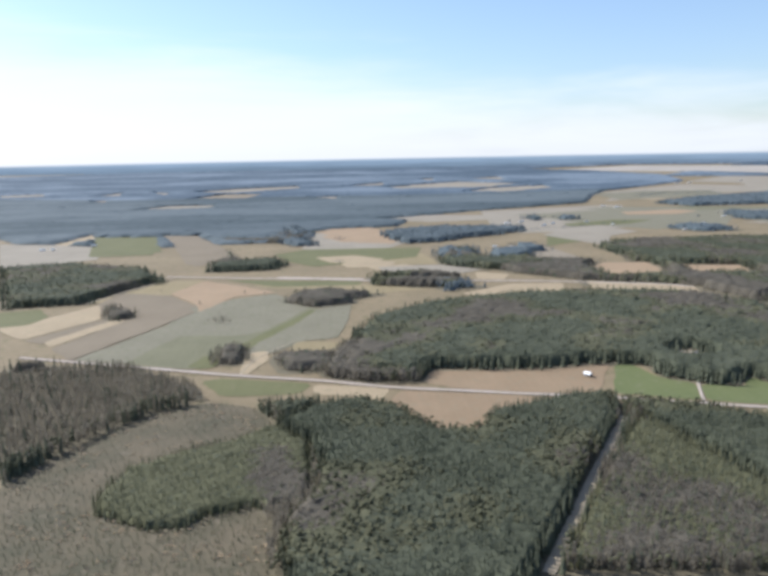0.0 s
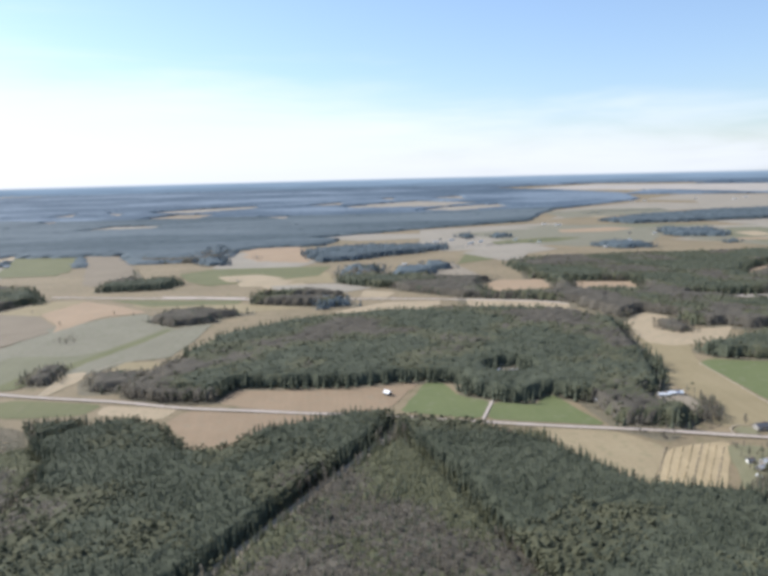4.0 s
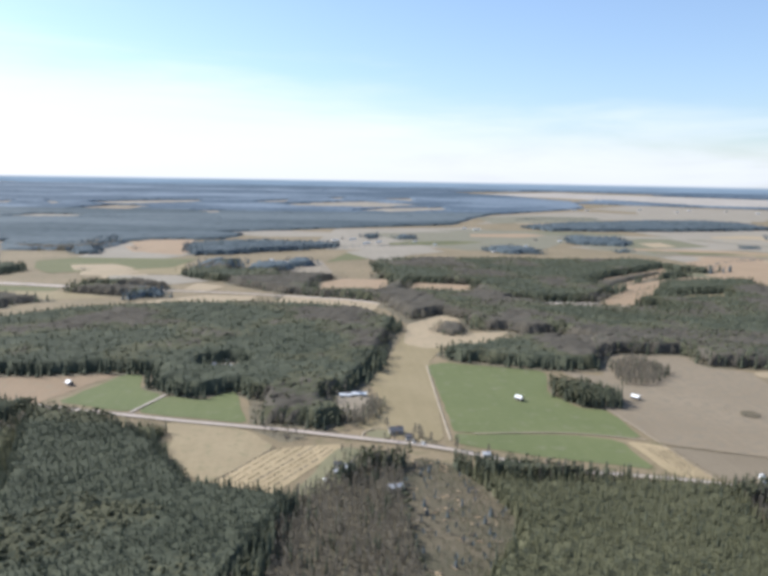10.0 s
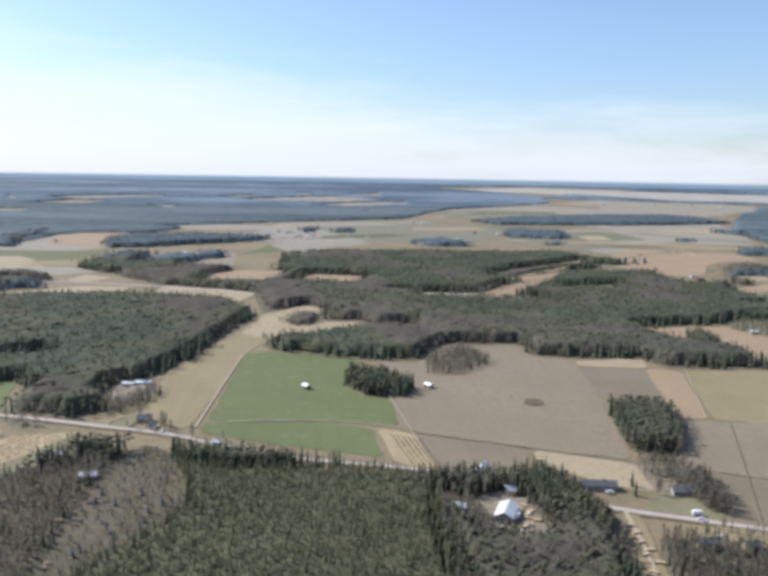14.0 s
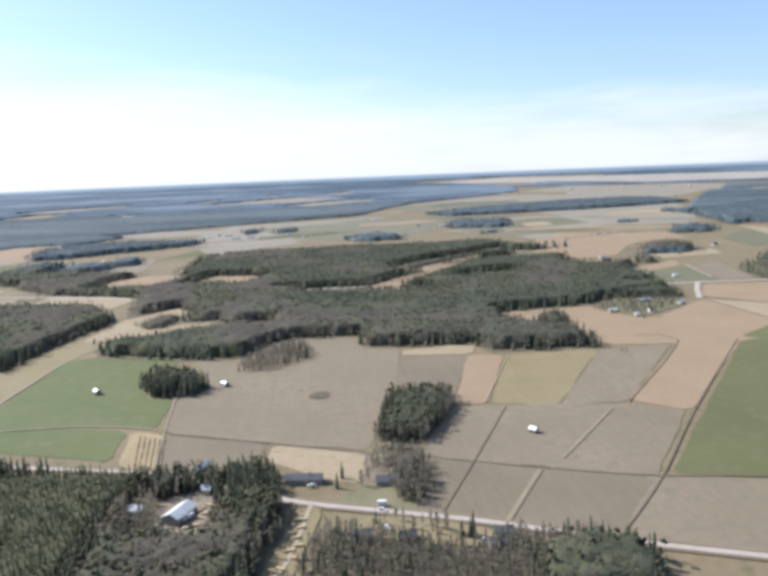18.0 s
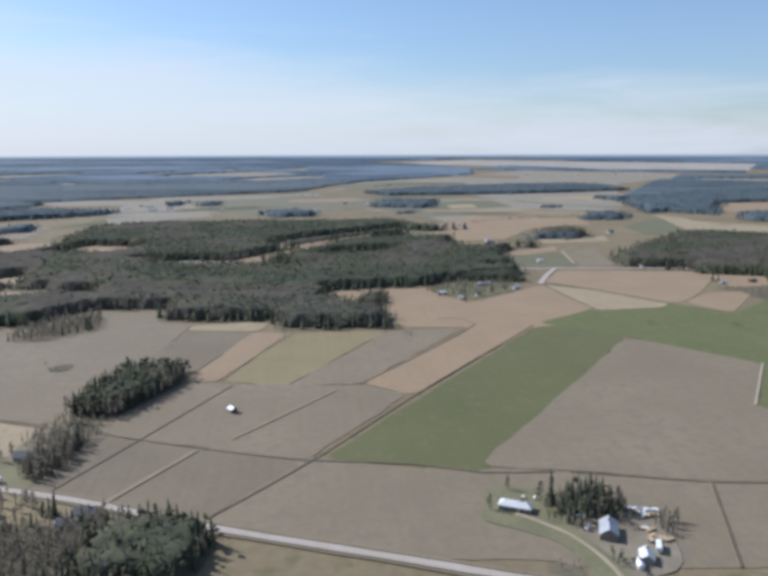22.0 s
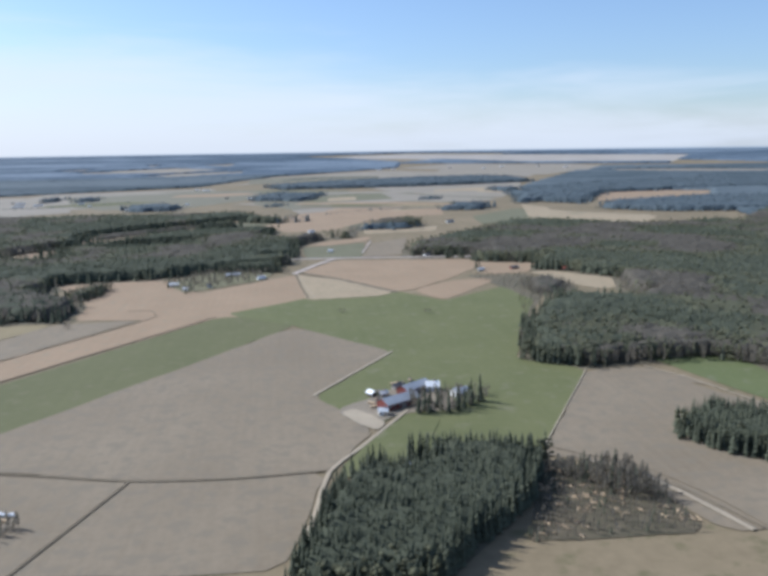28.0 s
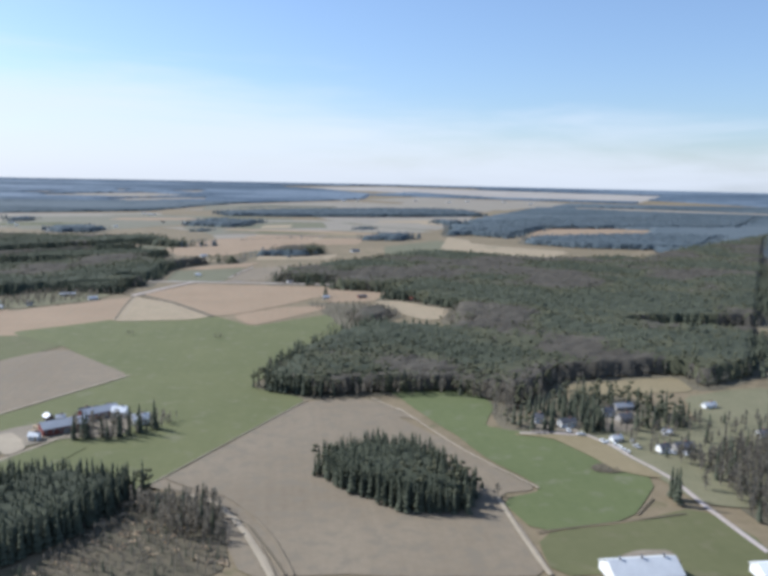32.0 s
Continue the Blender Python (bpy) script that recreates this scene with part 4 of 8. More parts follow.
road(0.5, "DITCH", "ditch with dry bank beside stubble", [(870.6, 429.8), (973.5, 577.9), (947.3, 601.7)])
road(1.3, "DIRT", "gravel farm road curving to the farm", [(1126.1, 341.8), (1098.2, 298.8), (1084.2, 277.8), (1077.6, 247.2), (1069.3, 210.5)])
road(1.35, "DIRT", "yard drive curving from the road", [(919.1, 263.6), (923.6, 259.5), (928.7, 253.3), (934.4, 245.9), (938.9, 234.4), (941.4, 222.3), (941.8, 212.9)])
road(6, "GRAVEL", "pale gravel road past dry fields", [(1057, 850), (1085, 849), (1141, 845), (1224, 834), (1280, 826)])
road(3.8, "DITCH", "dark ditch across the tan fields", [(1089, 750), (1123, 708), (1153.6, 655.4), (1166.3, 634.9)])
road(1.2, "DIRT", "sandy edge of the ploughed field", [(1082.2, 370.7), (1133.9, 446.4)])
road(1.7, "GRAVEL", "gravel village street", [(1331.8, 328.3), (1363, 322.3), (1370.7, 293.4), (1375.9, 269.9), (1375.1, 243.8), (1376, 208.8)])
road(1.7, "DIRT", "dirt track along the field edge", [(1187.2, 271.5), (1198.7, 262.1), (1209.6, 238.1), (1218.1, 209.9)])
road(1.5, "DIRT", "sandy field edge below the village", [(1300.9, 259.4), (1300.5, 231.6), (1300.9, 202.5)])
road(0.7, "SOIL_DARK", "curved wheel track on the ploughed field", [(1174.9, 289.7), (1189.3, 276.6), (1201, 268.9), (1211.9, 250.3), (1219.5, 231.1), (1224.5, 210.5)])
road(0.7, "SOIL_DARK", "second curved wheel track on the ploughed field", [(1180.7, 277.4), (1193.7, 268.2), (1203.1, 258.2), (1210.9, 240.5), (1216.5, 221.8), (1218.8, 211.1)])
road(0.5, "DITCH", "ditch between green fields", [(1305.9, 230), (1325.3, 232.8), (1342.5, 235.3), (1364.5, 238.7)])
yard("YARD", "dirt yard of the hamlet with sheds", [(611.1, 306.1), (616.3, 294.3), (625.5, 290.8), (631, 300.8), (641.3, 301.5), (640.9, 334), (631.5, 343.9), (616.6, 341.7), (611, 328)])
yard("YARD", "gravel farmyard with stored things", [(1091, 347.3), (1103.4, 319.8), (1121.7, 337.7), (1150.9, 337.7), (1149.5, 371.4), (1127.3, 379.1), (1110.7, 362.1)])
yard("LAWN", "grassy farm garden", [(904.5, 260.1), (908.1, 270.6), (911.8, 286.3), (921.2, 288.8), (934.6, 282.1), (946, 281), (944, 262), (940, 246), (946, 232), (946, 213), (932, 213), (932.6, 232), (927.6, 243), (916.1, 252.2)])
yard("YARD", "trodden dirt yard between barn and sheds", [(936, 262), (946, 281), (958.4, 283), (966.8, 264.6), (976.2, 259), (972.2, 243.2), (964.9, 220.3), (946.6, 214.2), (943.1, 230.7), (938.6, 246.3)])
yard("LAWN", "grassy village gardens", [(1330.5, 331.9), (1426.5, 338.9), (1469, 343.5), (1397.2, 239.6), (1374.5, 246), (1364.4, 325.6)])
yard("LAWN", "grassy yard of a lone farm", [(959, 720), (1012, 792), (1061, 760), (1048, 718), (982.8, 670.2)])
yard("LAWN", "grassy gardens along the hamlet road", [(685.1, 314), (706.4, 340.6), (730.9, 332.7), (724.6, 302.6), (699.9, 309.7)])
field("FALLOW", "thin pale clearing far in the woods", [(496, 3050), (662, 3250), (860, 3334), (847, 3165), (648, 3022)])
field("FALLOW", "narrow far clearing by woods", [(601, 3073), (912, 3341), (928, 3166), (654, 2984)])
road(0.5, "DIRT", "pale grass strip between fields", [(830.5, 564.1), (785.9, 447)])
road(0.5, "DIRT", "pale grass edge of the green field", [(586, 522.6), (594.3, 428.3), (600.3, 374.5)])
road(0.5, "DIRT", "dry grass edge of the grey field", [(1235.1, 388.9), (1168.6, 277.4)])
road(0.75, "DIRT", "sandy edge of the copse field", [(1269.9, 389.8), (1281.6, 366.8), (1281.7, 369.1), (1300, 309.7), (1319.4, 265.5)])
road(0.5, "DIRT", "dry edge of the wide green field", [(1095.1, 624.8), (1084, 745)])
yard("DIRT", "pale concrete pad beside the barn", [(1100.7, 348.6), (1113.7, 326.4), (1107.9, 317.7), (1093.9, 343.7)])
road(0.5, "DITCH", "short field ditch", [(1346.4, 239.6), (1359.1, 252.6)])
field("CLEARCUT", "stony scrub island in ploughed land", [(675.5, 483.8), (681.2, 494.5), (689.6, 494.5), (691.3, 483.9), (683.4, 477.2)])
field("CLEARCUT", "brown scrub island in the green field", [(1347.6, 284.3), (1353.2, 288.8), (1360.5, 285.9), (1363, 279.2), (1354.3, 276.9), (1348.1, 279.5)])
field("STUBBLE", "dry strip along the wood road", [(337, 1007), (421, 974), (461, 942), (446, 881), (408, 907), (330, 939)])
field("OLIVE", "grassy strip before the distant road", [(792, 1018), (856, 1032), (827, 965), (766, 957)])
field("OLIVE", "verge strip before the distant road", [(883, 1013), (967, 1033), (925, 961), (853, 956)])
field("STUBBLE_BROWN", "brown heath opening in mixed woods", [(388, 1127), (420, 1170), (488, 1159), (481, 1083), (438, 1025), (383, 1025)])
field("STUBBLE_BROWN", "rusty heath opening in mixed woods", [(527, 1126), (611, 1103), (586, 1012), (507, 1023)])
field("STUBBLE_BROWN", "diagonal orange clearing in the wood", [(800, 1131), (914, 1244), (1012, 1328), (975, 1239), (862, 1127), (800, 1054)])
field("STUBBLE_BROWN", "pale felled clearing by the wood road", [(756, 960), (833, 1061), (921, 1143), (864, 1025), (789, 947)])
yard("YARD", "dirt yard of a farm hidden in the wood", [(293.1, 632.6), (316.4, 638.3), (318.4, 613.8), (296.3, 608.6)])
yard("YARD", "dirt yard round the long white barn", [(397, 541), (421, 543), (421, 520), (412, 498), (400, 500), (397, 520)])
yard("LAWN", "oval lawn inside a round drive", [(413.1, 457.7), (422.7, 463.2), (430.1, 459.5), (428, 446.9), (416.9, 445.2)])
road(0.9, "DIRT", "round drive of the roadside house", [(410.4, 447), (413.3, 459.5), (423.1, 466), (432.6, 461.3)])
field("MEADOW", "green corner beside the farm road", [(1119.2, 329.8), (1139.8, 329.4), (1123.9, 291.4), (1104, 276), (1087.6, 270.7), (1089.4, 282), (1103.5, 306.5)])
field("STUBBLE_BROWN", "pink heath clearing among the woods", [(1862, 1824), (2027, 1860), (2159, 1809), (1986, 1528), (1851, 1541), (1753, 1569)])
field("STUBBLE", "sandy diagonal clearing between woods", [(1567, 1529), (1590, 1442), (1567, 1306), (1707, 1237), (1625, 1092), (1499, 1141), (1485, 1228)])
field("OLIVE", "garden clearing along the country road", [(700.7, 304.7), (720.5, 301.6), (739.4, 292.2), (753.4, 284.7), (749.1, 270.1), (734, 274), (715.8, 280.8), (698.8, 287.6)])
road(1.5, "DITCH", "ditch at the foot of the tan field", [(1082, 748), (1085.3, 678.8), (1089.7, 623)])
road(1.6, "GRAVEL", "short pale track to the field", [(1187, 993), (1163, 880)])
road(4, "GRAVEL", "pale road between dark woods", [(671, 950), (745, 929), (812, 910)])
field("OLIVE", "grassy roadside strip between woods", [(665, 952), (814, 910), (811, 866), (670, 900)])
field("SOIL_DARK", "dark ploughed patch by the spruce wood", [(-301, 949), (-293, 1020), (-221, 990), (-171, 907), (-243, 858), (-272, 864)])
field("GREEN_DULL", "pale green meadow by a farm", [(-558, 1770), (-406, 1741), (-344, 1417), (-460, 1415)])
field("SOIL_DARK", "brown heath patch beside the forest", [(-402, 1770), (-318, 1742), (-221, 1489), (-232, 1346), (-329, 1545)])
road(2, "DIRT", "dry edge below the spruce wood", [(-315, 955), (-286, 1041), (-239, 1154)])
yard("YARD", "yard before the long white building", [(311, 1397), (387, 1418), (405, 1229), (338, 1207)])
road(0.8, "DITCH", "curved dark furrow in the ploughed field", [(1186.6, 272.3), (1199.6, 260.5), (1210.9, 242.2), (1222, 210.7)])
yard("LAWN", "rough grass yard beside the hay field", [(397, 433.9), (419.3, 425.5), (390.6, 367.4), (370.1, 365.3)])
field("WEEDY", "far pale strip before the tree belt", [(965, 2810), (1210, 2917), (1445, 2878), (1406, 2628), (1185, 2588), (968, 2548)])
field("STUBBLE", "far small straw patch", [(1187, 1856), (1256, 1883), (1247, 1767), (1178, 1743)])
field("FALLOW", "far grey strip field", [(1165, 1712), (1360, 1780), (1519, 1708), (1498, 1636), (1342, 1689), (1158, 1642)])
field("GREEN_DULL", "far dull green strip field", [(1179, 1631), (1339, 1674), (1488, 1622), (1466, 1569), (1325, 1606), (1173, 1579)])
field("STUBBLE_BROWN", "far rusty strip field", [(1158, 1495), (1210, 1546), (1322, 1568), (1302, 1496), (1221, 1339), (1145, 1335)])
field("STUBBLE", "far pale strip field", [(1497, 2092), (1642, 2160), (1737, 2087), (1666, 1884), (1584, 1964), (1467, 1948)])
field("OLIVE", "far olive strip field", [(1315, 1531), (1404, 1576), (1416, 1540), (1381, 1469), (1301, 1463)])
field("STUBBLE_BROWN", "far orange strip on the plain", [(1116, 1717), (1332, 1675), (1477, 1586), (1450, 1543), (1304, 1616), (1098, 1668)])
field("FALLOW", "far grey strip on the dry plain", [(1076, 2083), (1314, 2076), (1608, 2007), (1580, 1956), (1286, 2005), (1061, 2029)])
field("SOIL_DARK", "far dark ploughed strip", [(1119, 1602), (1294, 1552), (1420, 1492), (1402, 1463), (1273, 1511), (1107, 1570)])
field("STUBBLE_BROWN", "far rusty strip by the groves", [(802, 2103), (978, 2144), (1019, 2076), (919, 1996), (789, 2014)])
field("GREEN_DULL", "far pale green strip", [(547, 1806), (708, 1879), (789, 1845), (696, 1767), (545, 1740)])
field("STUBBLE", "far straw strip by the farms", [(-42, 1323), (31, 1337), (80, 1277), (45, 1235), (-12, 1250)])
field("STUBBLE_BROWN", "far rusty field by the grove", [(-37, 1663), (59, 1754), (131, 1674), (97, 1570), (11, 1540)])
field("FALLOW", "far grey field beside the road", [(60, 1189), (158, 1195), (220, 1133), (164, 1093), (77, 1116)])
yard("YARD", "small dirt yard inside the spruce stand", [(1103.9, 275.6), (1114, 280.3), (1126.2, 278.3), (1122.3, 267.6), (1100.6, 266.9)])
road(1.5, "BANK", "dry grass strip across ploughed land", [(804.2, 351.7), (857.1, 421.8)])
field("STUBBLE", "pale tan wedge below the ditch", [(1084, 745), (1122, 705), (1164.1, 634.9), (1149.6, 620.6), (1088.5, 614.9), (1084.1, 683.7)])
road(4.5, "GRAVEL", "gravel lane joining the country road", [(1080, 748), (1104, 800), (1128, 845)])
yard("OLIVE", "dry brown verge below the village street", [(1325.4, 327.5), (1357.6, 328.2), (1364.9, 320.9), (1368.5, 295.7), (1373.5, 270.1), (1365.8, 273.2), (1357.3, 280.5), (1349.6, 307.8), (1344.2, 320.9)])
yard("YARD", "trampled yard of a white village house", [(1344.9, 351.5), (1353.9, 352.4), (1345.9, 327.8), (1337.6, 329.9)])
yard("YARD", "gravelly yard beside a village house", [(1355.6, 344.5), (1366.5, 345.2), (1358.3, 321.3), (1348.7, 324.8)])
yard("YARD", "open yard among village spruces", [(1386, 358.1), (1404.1, 356.7), (1389.3, 325.7), (1372.8, 327)])
yard("YARD", "worn earth behind the big barn", [(1326.2, 211.3), (1334.3, 214.9), (1344.6, 213.9), (1345, 208.1), (1338.5, 194.7), (1317.7, 196.9)])
yard("LAWN", "rough meadow beyond the village", [(1442.3, 378.7), (1474.3, 390.2), (1504.1, 394.3), (1464.8, 337.4), (1425.6, 337.4)])
wood("birch=", 3.9, 9, "bare grey birch wood above the clear-cut", [(-207.8, 407), (-197, 432.2), (-184.9, 452.9), (-164.3, 492.4), (-141.3, 530.8), (-102.8, 551.5), (-115.8, 583.4), (-149.5, 614.5), (-193, 657.2), (-250.8, 642), (-287.5, 632.3), (-313.1, 635.6)])
wood("pine=", 2.8, 6.5, "young green growth between the clear-cuts", [(-134, 364.1), (-136.6, 396.4), (-130.8, 428.5), (-100, 452.8), (-74.6, 466.3), (-47, 492.6), (-19.3, 450.1), (-17.3, 380.8), (-34.3, 362.8), (-43.8, 358.5), (-67, 350.7), (-75.2, 337.6), (-95.2, 339.6)])
wood("spruce=", 3.0, 10.5, "dark spruce wood round the hay field", [(190.9, 505.6), (242.4, 486.6), (291.3, 430.7), (320.6, 371.3), (357.6, 360.9), (374, 353.1), (346.8, 259.2), (242.1, 270.6), (223.6, 379.4)])
wood("young=", 2.9, 8.5, "young olive pine and birch growth", [(196.9, 470.6), (229.6, 475.3), (290.9, 462.3), (285.9, 428.3), (292.3, 393.2), (313.4, 370.2), (320.6, 346.3), (342.4, 340.7), (360.2, 342.1), (339.9, 280), (247.2, 278.3), (93.4, 295.6), (111.2, 332.5), (141.7, 386.7), (179.7, 445.5)])
wood("spruce=", 3.0, 10.5, "dense dark spruce wood beside the felled corridor", [(-41, 484.4), (-14.4, 514.6), (12.8, 526.5), (40.6, 499.6), (61.7, 457.1), (83.4, 454.2), (109.1, 501.8), (138.3, 510.1), (167.6, 514.5), (198, 514.4), (177.4, 463.1), (138.2, 391.2), (106.7, 338), (85.7, 298.2), (67.9, 273.5), (-22.4, 283), (-31.5, 311.1), (-31.5, 349.2), (-17.8, 374), (-15.4, 424.5)])
wood("birch=", 3.2, 8, "bare birch wood west of the felled strip", [(372.7, 363.3), (391.6, 378.7), (414.8, 392.1), (428.1, 392.3), (426.2, 316.9), (426.4, 276.5), (420, 250), (361.9, 252), (365.2, 326.3)])
wood("pine=", 2.9, 9.5, "young olive pine growth beside the felled strip", [(460.4, 404.8), (470.5, 379.6), (493.6, 370.4), (527.6, 370.7), (566.3, 367.9), (599.6, 362), (590, 300), (592, 250), (440, 250), (449.6, 276.2), (471.9, 311.3), (477.9, 335.3), (467.5, 368.9)])
wood("mix", 3.17, 11.5, "dense mixed wood of spruce and bare birch", [(-275.4, 603.6), (-230.2, 585.2), (-186.9, 605.6), (-144.4, 574.5), (-115.5, 541.7), (-87.6, 522.2), (-21.4, 522.7), (19.9, 499.2), (44.1, 468.2), (54.2, 445.8), (86, 442.1), (97.9, 461.9), (141.8, 479.8), (182.5, 479.8), (193.5, 485.2), (243.4, 475.6), (287.9, 444.5), (294.6, 408.4), (317.3, 381.8), (324.4, 356.5), (345.7, 351.4), (372.3, 354.3), (411.4, 410.3), (450.2, 409.9), (468.8, 398.3), (523.5, 385.6), (533.5, 376.8), (584, 357.8), (602, 349.9), (597.1, 352.8), (595.7, 317.7), (610, 293), (632.1, 290.3), (647.2, 306.5), (667.4, 313.7), (662.7, 290.9), (663, 259.3), (656.1, 229.5), (523.3, 245.1), (177.3, 282.7), (-152.7, 314.6)])
wood("mix=", 3.1, 9.5, "round dark mixed grove by the road", [(759.2, 240.9), (764.3, 261.9), (773.7, 267.7), (787.5, 270.3), (801.7, 266.2), (807.2, 250.9), (804.1, 233.5), (795.8, 223.2), (761.4, 228.7)])
wood("birch", 3.3, 8.5, "bare birch wood with a few spruces by the road", [(684.1, 294.9), (696.4, 293.4), (723.2, 283.4), (751.6, 275.6), (800.6, 269.6), (800.9, 249.8), (780.6, 214.8), (664.3, 228.5), (668, 255.1)])
wood("spruce", 4.66, 12, "dark spruce wood on a low rise", [(-6.3, 596.3), (58.3, 579.3), (74.6, 603), (161, 593.9), (227.5, 600.2), (251.3, 597.3), (253.2, 549.7), (299, 530.8), (316.1, 547.2), (335.3, 530.1), (339.6, 468.4), (364.2, 440.2), (400.6, 473.1), (431.1, 518.7), (415.5, 549.5), (437.3, 616.3), (454.2, 697.8), (476, 803), (434, 883), (318, 916), (210, 908), (104, 868), (32, 798), (-2.4, 688.6)])
wood("spruce", 4.93, 12, "dark spruce wood beyond the fields", [(-554, 1259), (-438, 1291), (-306, 1212), (-236, 1064), (-308, 946), (-380, 933), (-411, 924)])
wood("birch!", 4.66, 8.5, "bare birch thicket", [(-283, 903), (-231, 881), (-227, 841), (-261, 839)])
wood("birch!", 4.66, 8.5, "brown birch thicket by the track", [(-122.7, 698.1), (-90.2, 693.5), (-81.3, 653.3), (-116.3, 658)])
wood("birch!", 5.3, 8.5, "bare birch scrub at the field corner", [(-66.4, 656.1), (-42.8, 661.1), (9.6, 645.8), (0.6, 609), (-52.2, 608.8)])
wood("spruce!", 7.6, 12, "dark far grove among fields", [(88, 1685), (246, 1790), (362, 1724), (371, 1613), (209, 1521), (101, 1547)])
wood("mix!", 4.93, 12, "mixed grove along the far road", [(38, 1090), (130, 1114), (187, 1058), (166, 974), (45, 1014)])
wood("birch", 4.66, 10, "bare birch belt by the field", [(-286.4, 669.7), (-294.1, 647.7), (-256.5, 614.5), (-188.9, 612.6), (-163.6, 623.3), (-240.1, 658.8)])
wood("spruce", 4.93, 12, "spruce wood above the green field", [(485, 670.5), (537, 694.1), (603, 734), (658, 715), (729, 692.1), (675.8, 652.5), (634.2, 603.9), (577, 605), (500.4, 636.8)])
wood("birch!", 4.40, 9.2, "bare round birch copse", [(630, 613.9), (666.9, 652.6), (680.7, 599.8), (647.4, 558.2), (622.6, 558.8)])
wood("spruce!", 3.10, 11.5, "dark spruce copse between fields", [(562.5, 564.5), (588.9, 550), (606.2, 523.6), (598.7, 502.5), (571.7, 505.5), (557.9, 531.2)])
wood("mix", 4.93, 12, "wide mixed wood across the plain", [(476, 831), (524, 913), (648, 933), (811, 909), (792, 995), (888, 1118), (1076, 1152), (1029, 1000), (1096, 959), (979, 767), (903, 757), (782, 775), (682, 803), (592, 817)])
wood("birch", 4.66, 12, "brown birch wood at the field end", [(632.3, 656.3), (718.6, 648.8), (717.8, 611.5), (812.6, 605.9), (815.5, 574.5), (902.9, 569.5), (922, 620.9), (855.5, 673.3), (860, 733), (762, 749), (662, 740), (632.5, 697.9)])
wood("mix!", 3.10, 11.5, "leafy copse between ploughed fields", [(728.3, 467.6), (767.4, 473.1), (765.1, 437), (741.2, 388.3), (713.6, 394.3)])
wood("birch!", 3.36, 10.5, "bare trees round the hamlet cottages", [(724.7, 345.5), (735.3, 357), (734.7, 329.3), (726.4, 308.9), (715.3, 318)])
wood("spruce!", 3.02, 11.5, "spruce trees round the hamlet", [(642.7, 356.1), (663.4, 341.4), (666, 321.6), (662.7, 290.9), (646.7, 297.3), (643.2, 311.8), (640.7, 332.9)])
wood("mix!", 3.02, 11, "mixed trees between the hamlet sheds", [(592, 356.5), (620.8, 355.8), (642.6, 353), (639.6, 335.8), (625.8, 343.3), (612.2, 333.8), (597.8, 344)])
wood("mix", 4.66, 12, "wide mixed forest behind the village", [(1207.3, 405.1), (1230.3, 492.6), (1263.6, 545.4), (1289.6, 581.2), (1344.1, 559.7), (1396.8, 608.4), (1353, 712), (1282, 722), (1206, 794), (1216, 863), (1296, 957), (1345, 1055), (1444, 1091), (1600, 1064), (1702, 1005), (1826, 1144), (2339, 1603), (1520.2, 417.5), (1464.4, 388.9), (1430.4, 410), (1382.1, 402.7), (1324.6, 335.9), (1330.4, 393.4), (1280.1, 404.8), (1238.4, 388.1)])
wood("spruce=~", 4.6, 11.5, "spruces among the village houses", [(1322.2, 336.1), (1383.7, 384.9), (1411.3, 382.9), (1424.3, 335.3), (1376.1, 324.7), (1341, 327.5)])
wood("spruce!", 2.6, 11.5, "oval spruce copse in a ploughed field", [(1236.3, 296.9), (1264.2, 308.5), (1281.6, 298.4), (1295.4, 259.9), (1287, 245.3), (1263, 248.4), (1244.2, 271.4), (1233.8, 286.7)])
wood("spruce=", 2.65, 12, "spruce stand beside the farm road", [(1085.7, 256.6), (1102.2, 271.2), (1125, 290.3), (1165.4, 292.1), (1173.1, 274.7), (1162.8, 251.2), (1121.1, 205.5), (1105.1, 187.9), (1065, 191.9), (1070.6, 210.4)])
wood("birch!", 3.17, 9.2, "bare birch edge of the felled clearing", [(1166, 264.1), (1197.7, 266.5), (1201.8, 249.8), (1203, 231.6), (1190.4, 235.9), (1167.5, 259.9)])
wood("mix!", 4.40, 11.5, "wood at the corner of the green field", [(1225.7, 473.3), (1254.8, 511.8), (1337, 497.6), (1393.7, 431.9), (1347.9, 364.9), (1316.4, 394.1), (1272, 394.4), (1235.8, 390.7), (1205.3, 412.4)])
wood("mix!", 7.6, 12, "far mixed grove beside a farm", [(262, 1331), (333, 1365), (355, 1278), (296, 1211), (244, 1239)])
wood("mix!", 7.6, 12, "dark grove with farm buildings", [(170, 1372), (222, 1412), (232, 1338), (198, 1261), (160, 1288)])
wood("spruce!", 7.6, 12, "small dark far grove", [(-133, 1808), (-109, 1886), (-54, 1690), (-74, 1626), (-116, 1636)])
wood("birch!", 7.6, 9, "far brown scrub", [(-285, 1706), (-167, 1729), (-82, 1582), (-141, 1561), (-217, 1605)])
wood("birch!", 7.6, 9, "tiny far thicket", [(-16, 1621), (26, 1602), (10, 1569)])
wood("spruce!", 5.63, 12, "dark grove beyond the far road", [(-211, 1179), (-211, 1246), (-173, 1266), (-111, 1301), (-82, 1237), (-101, 1183)])
wood("birch!", 4.93, 10, "bare trees beside strip fields", [(-78, 921), (-59, 967), (-9, 958), (17, 964), (24, 898), (-31, 877)])
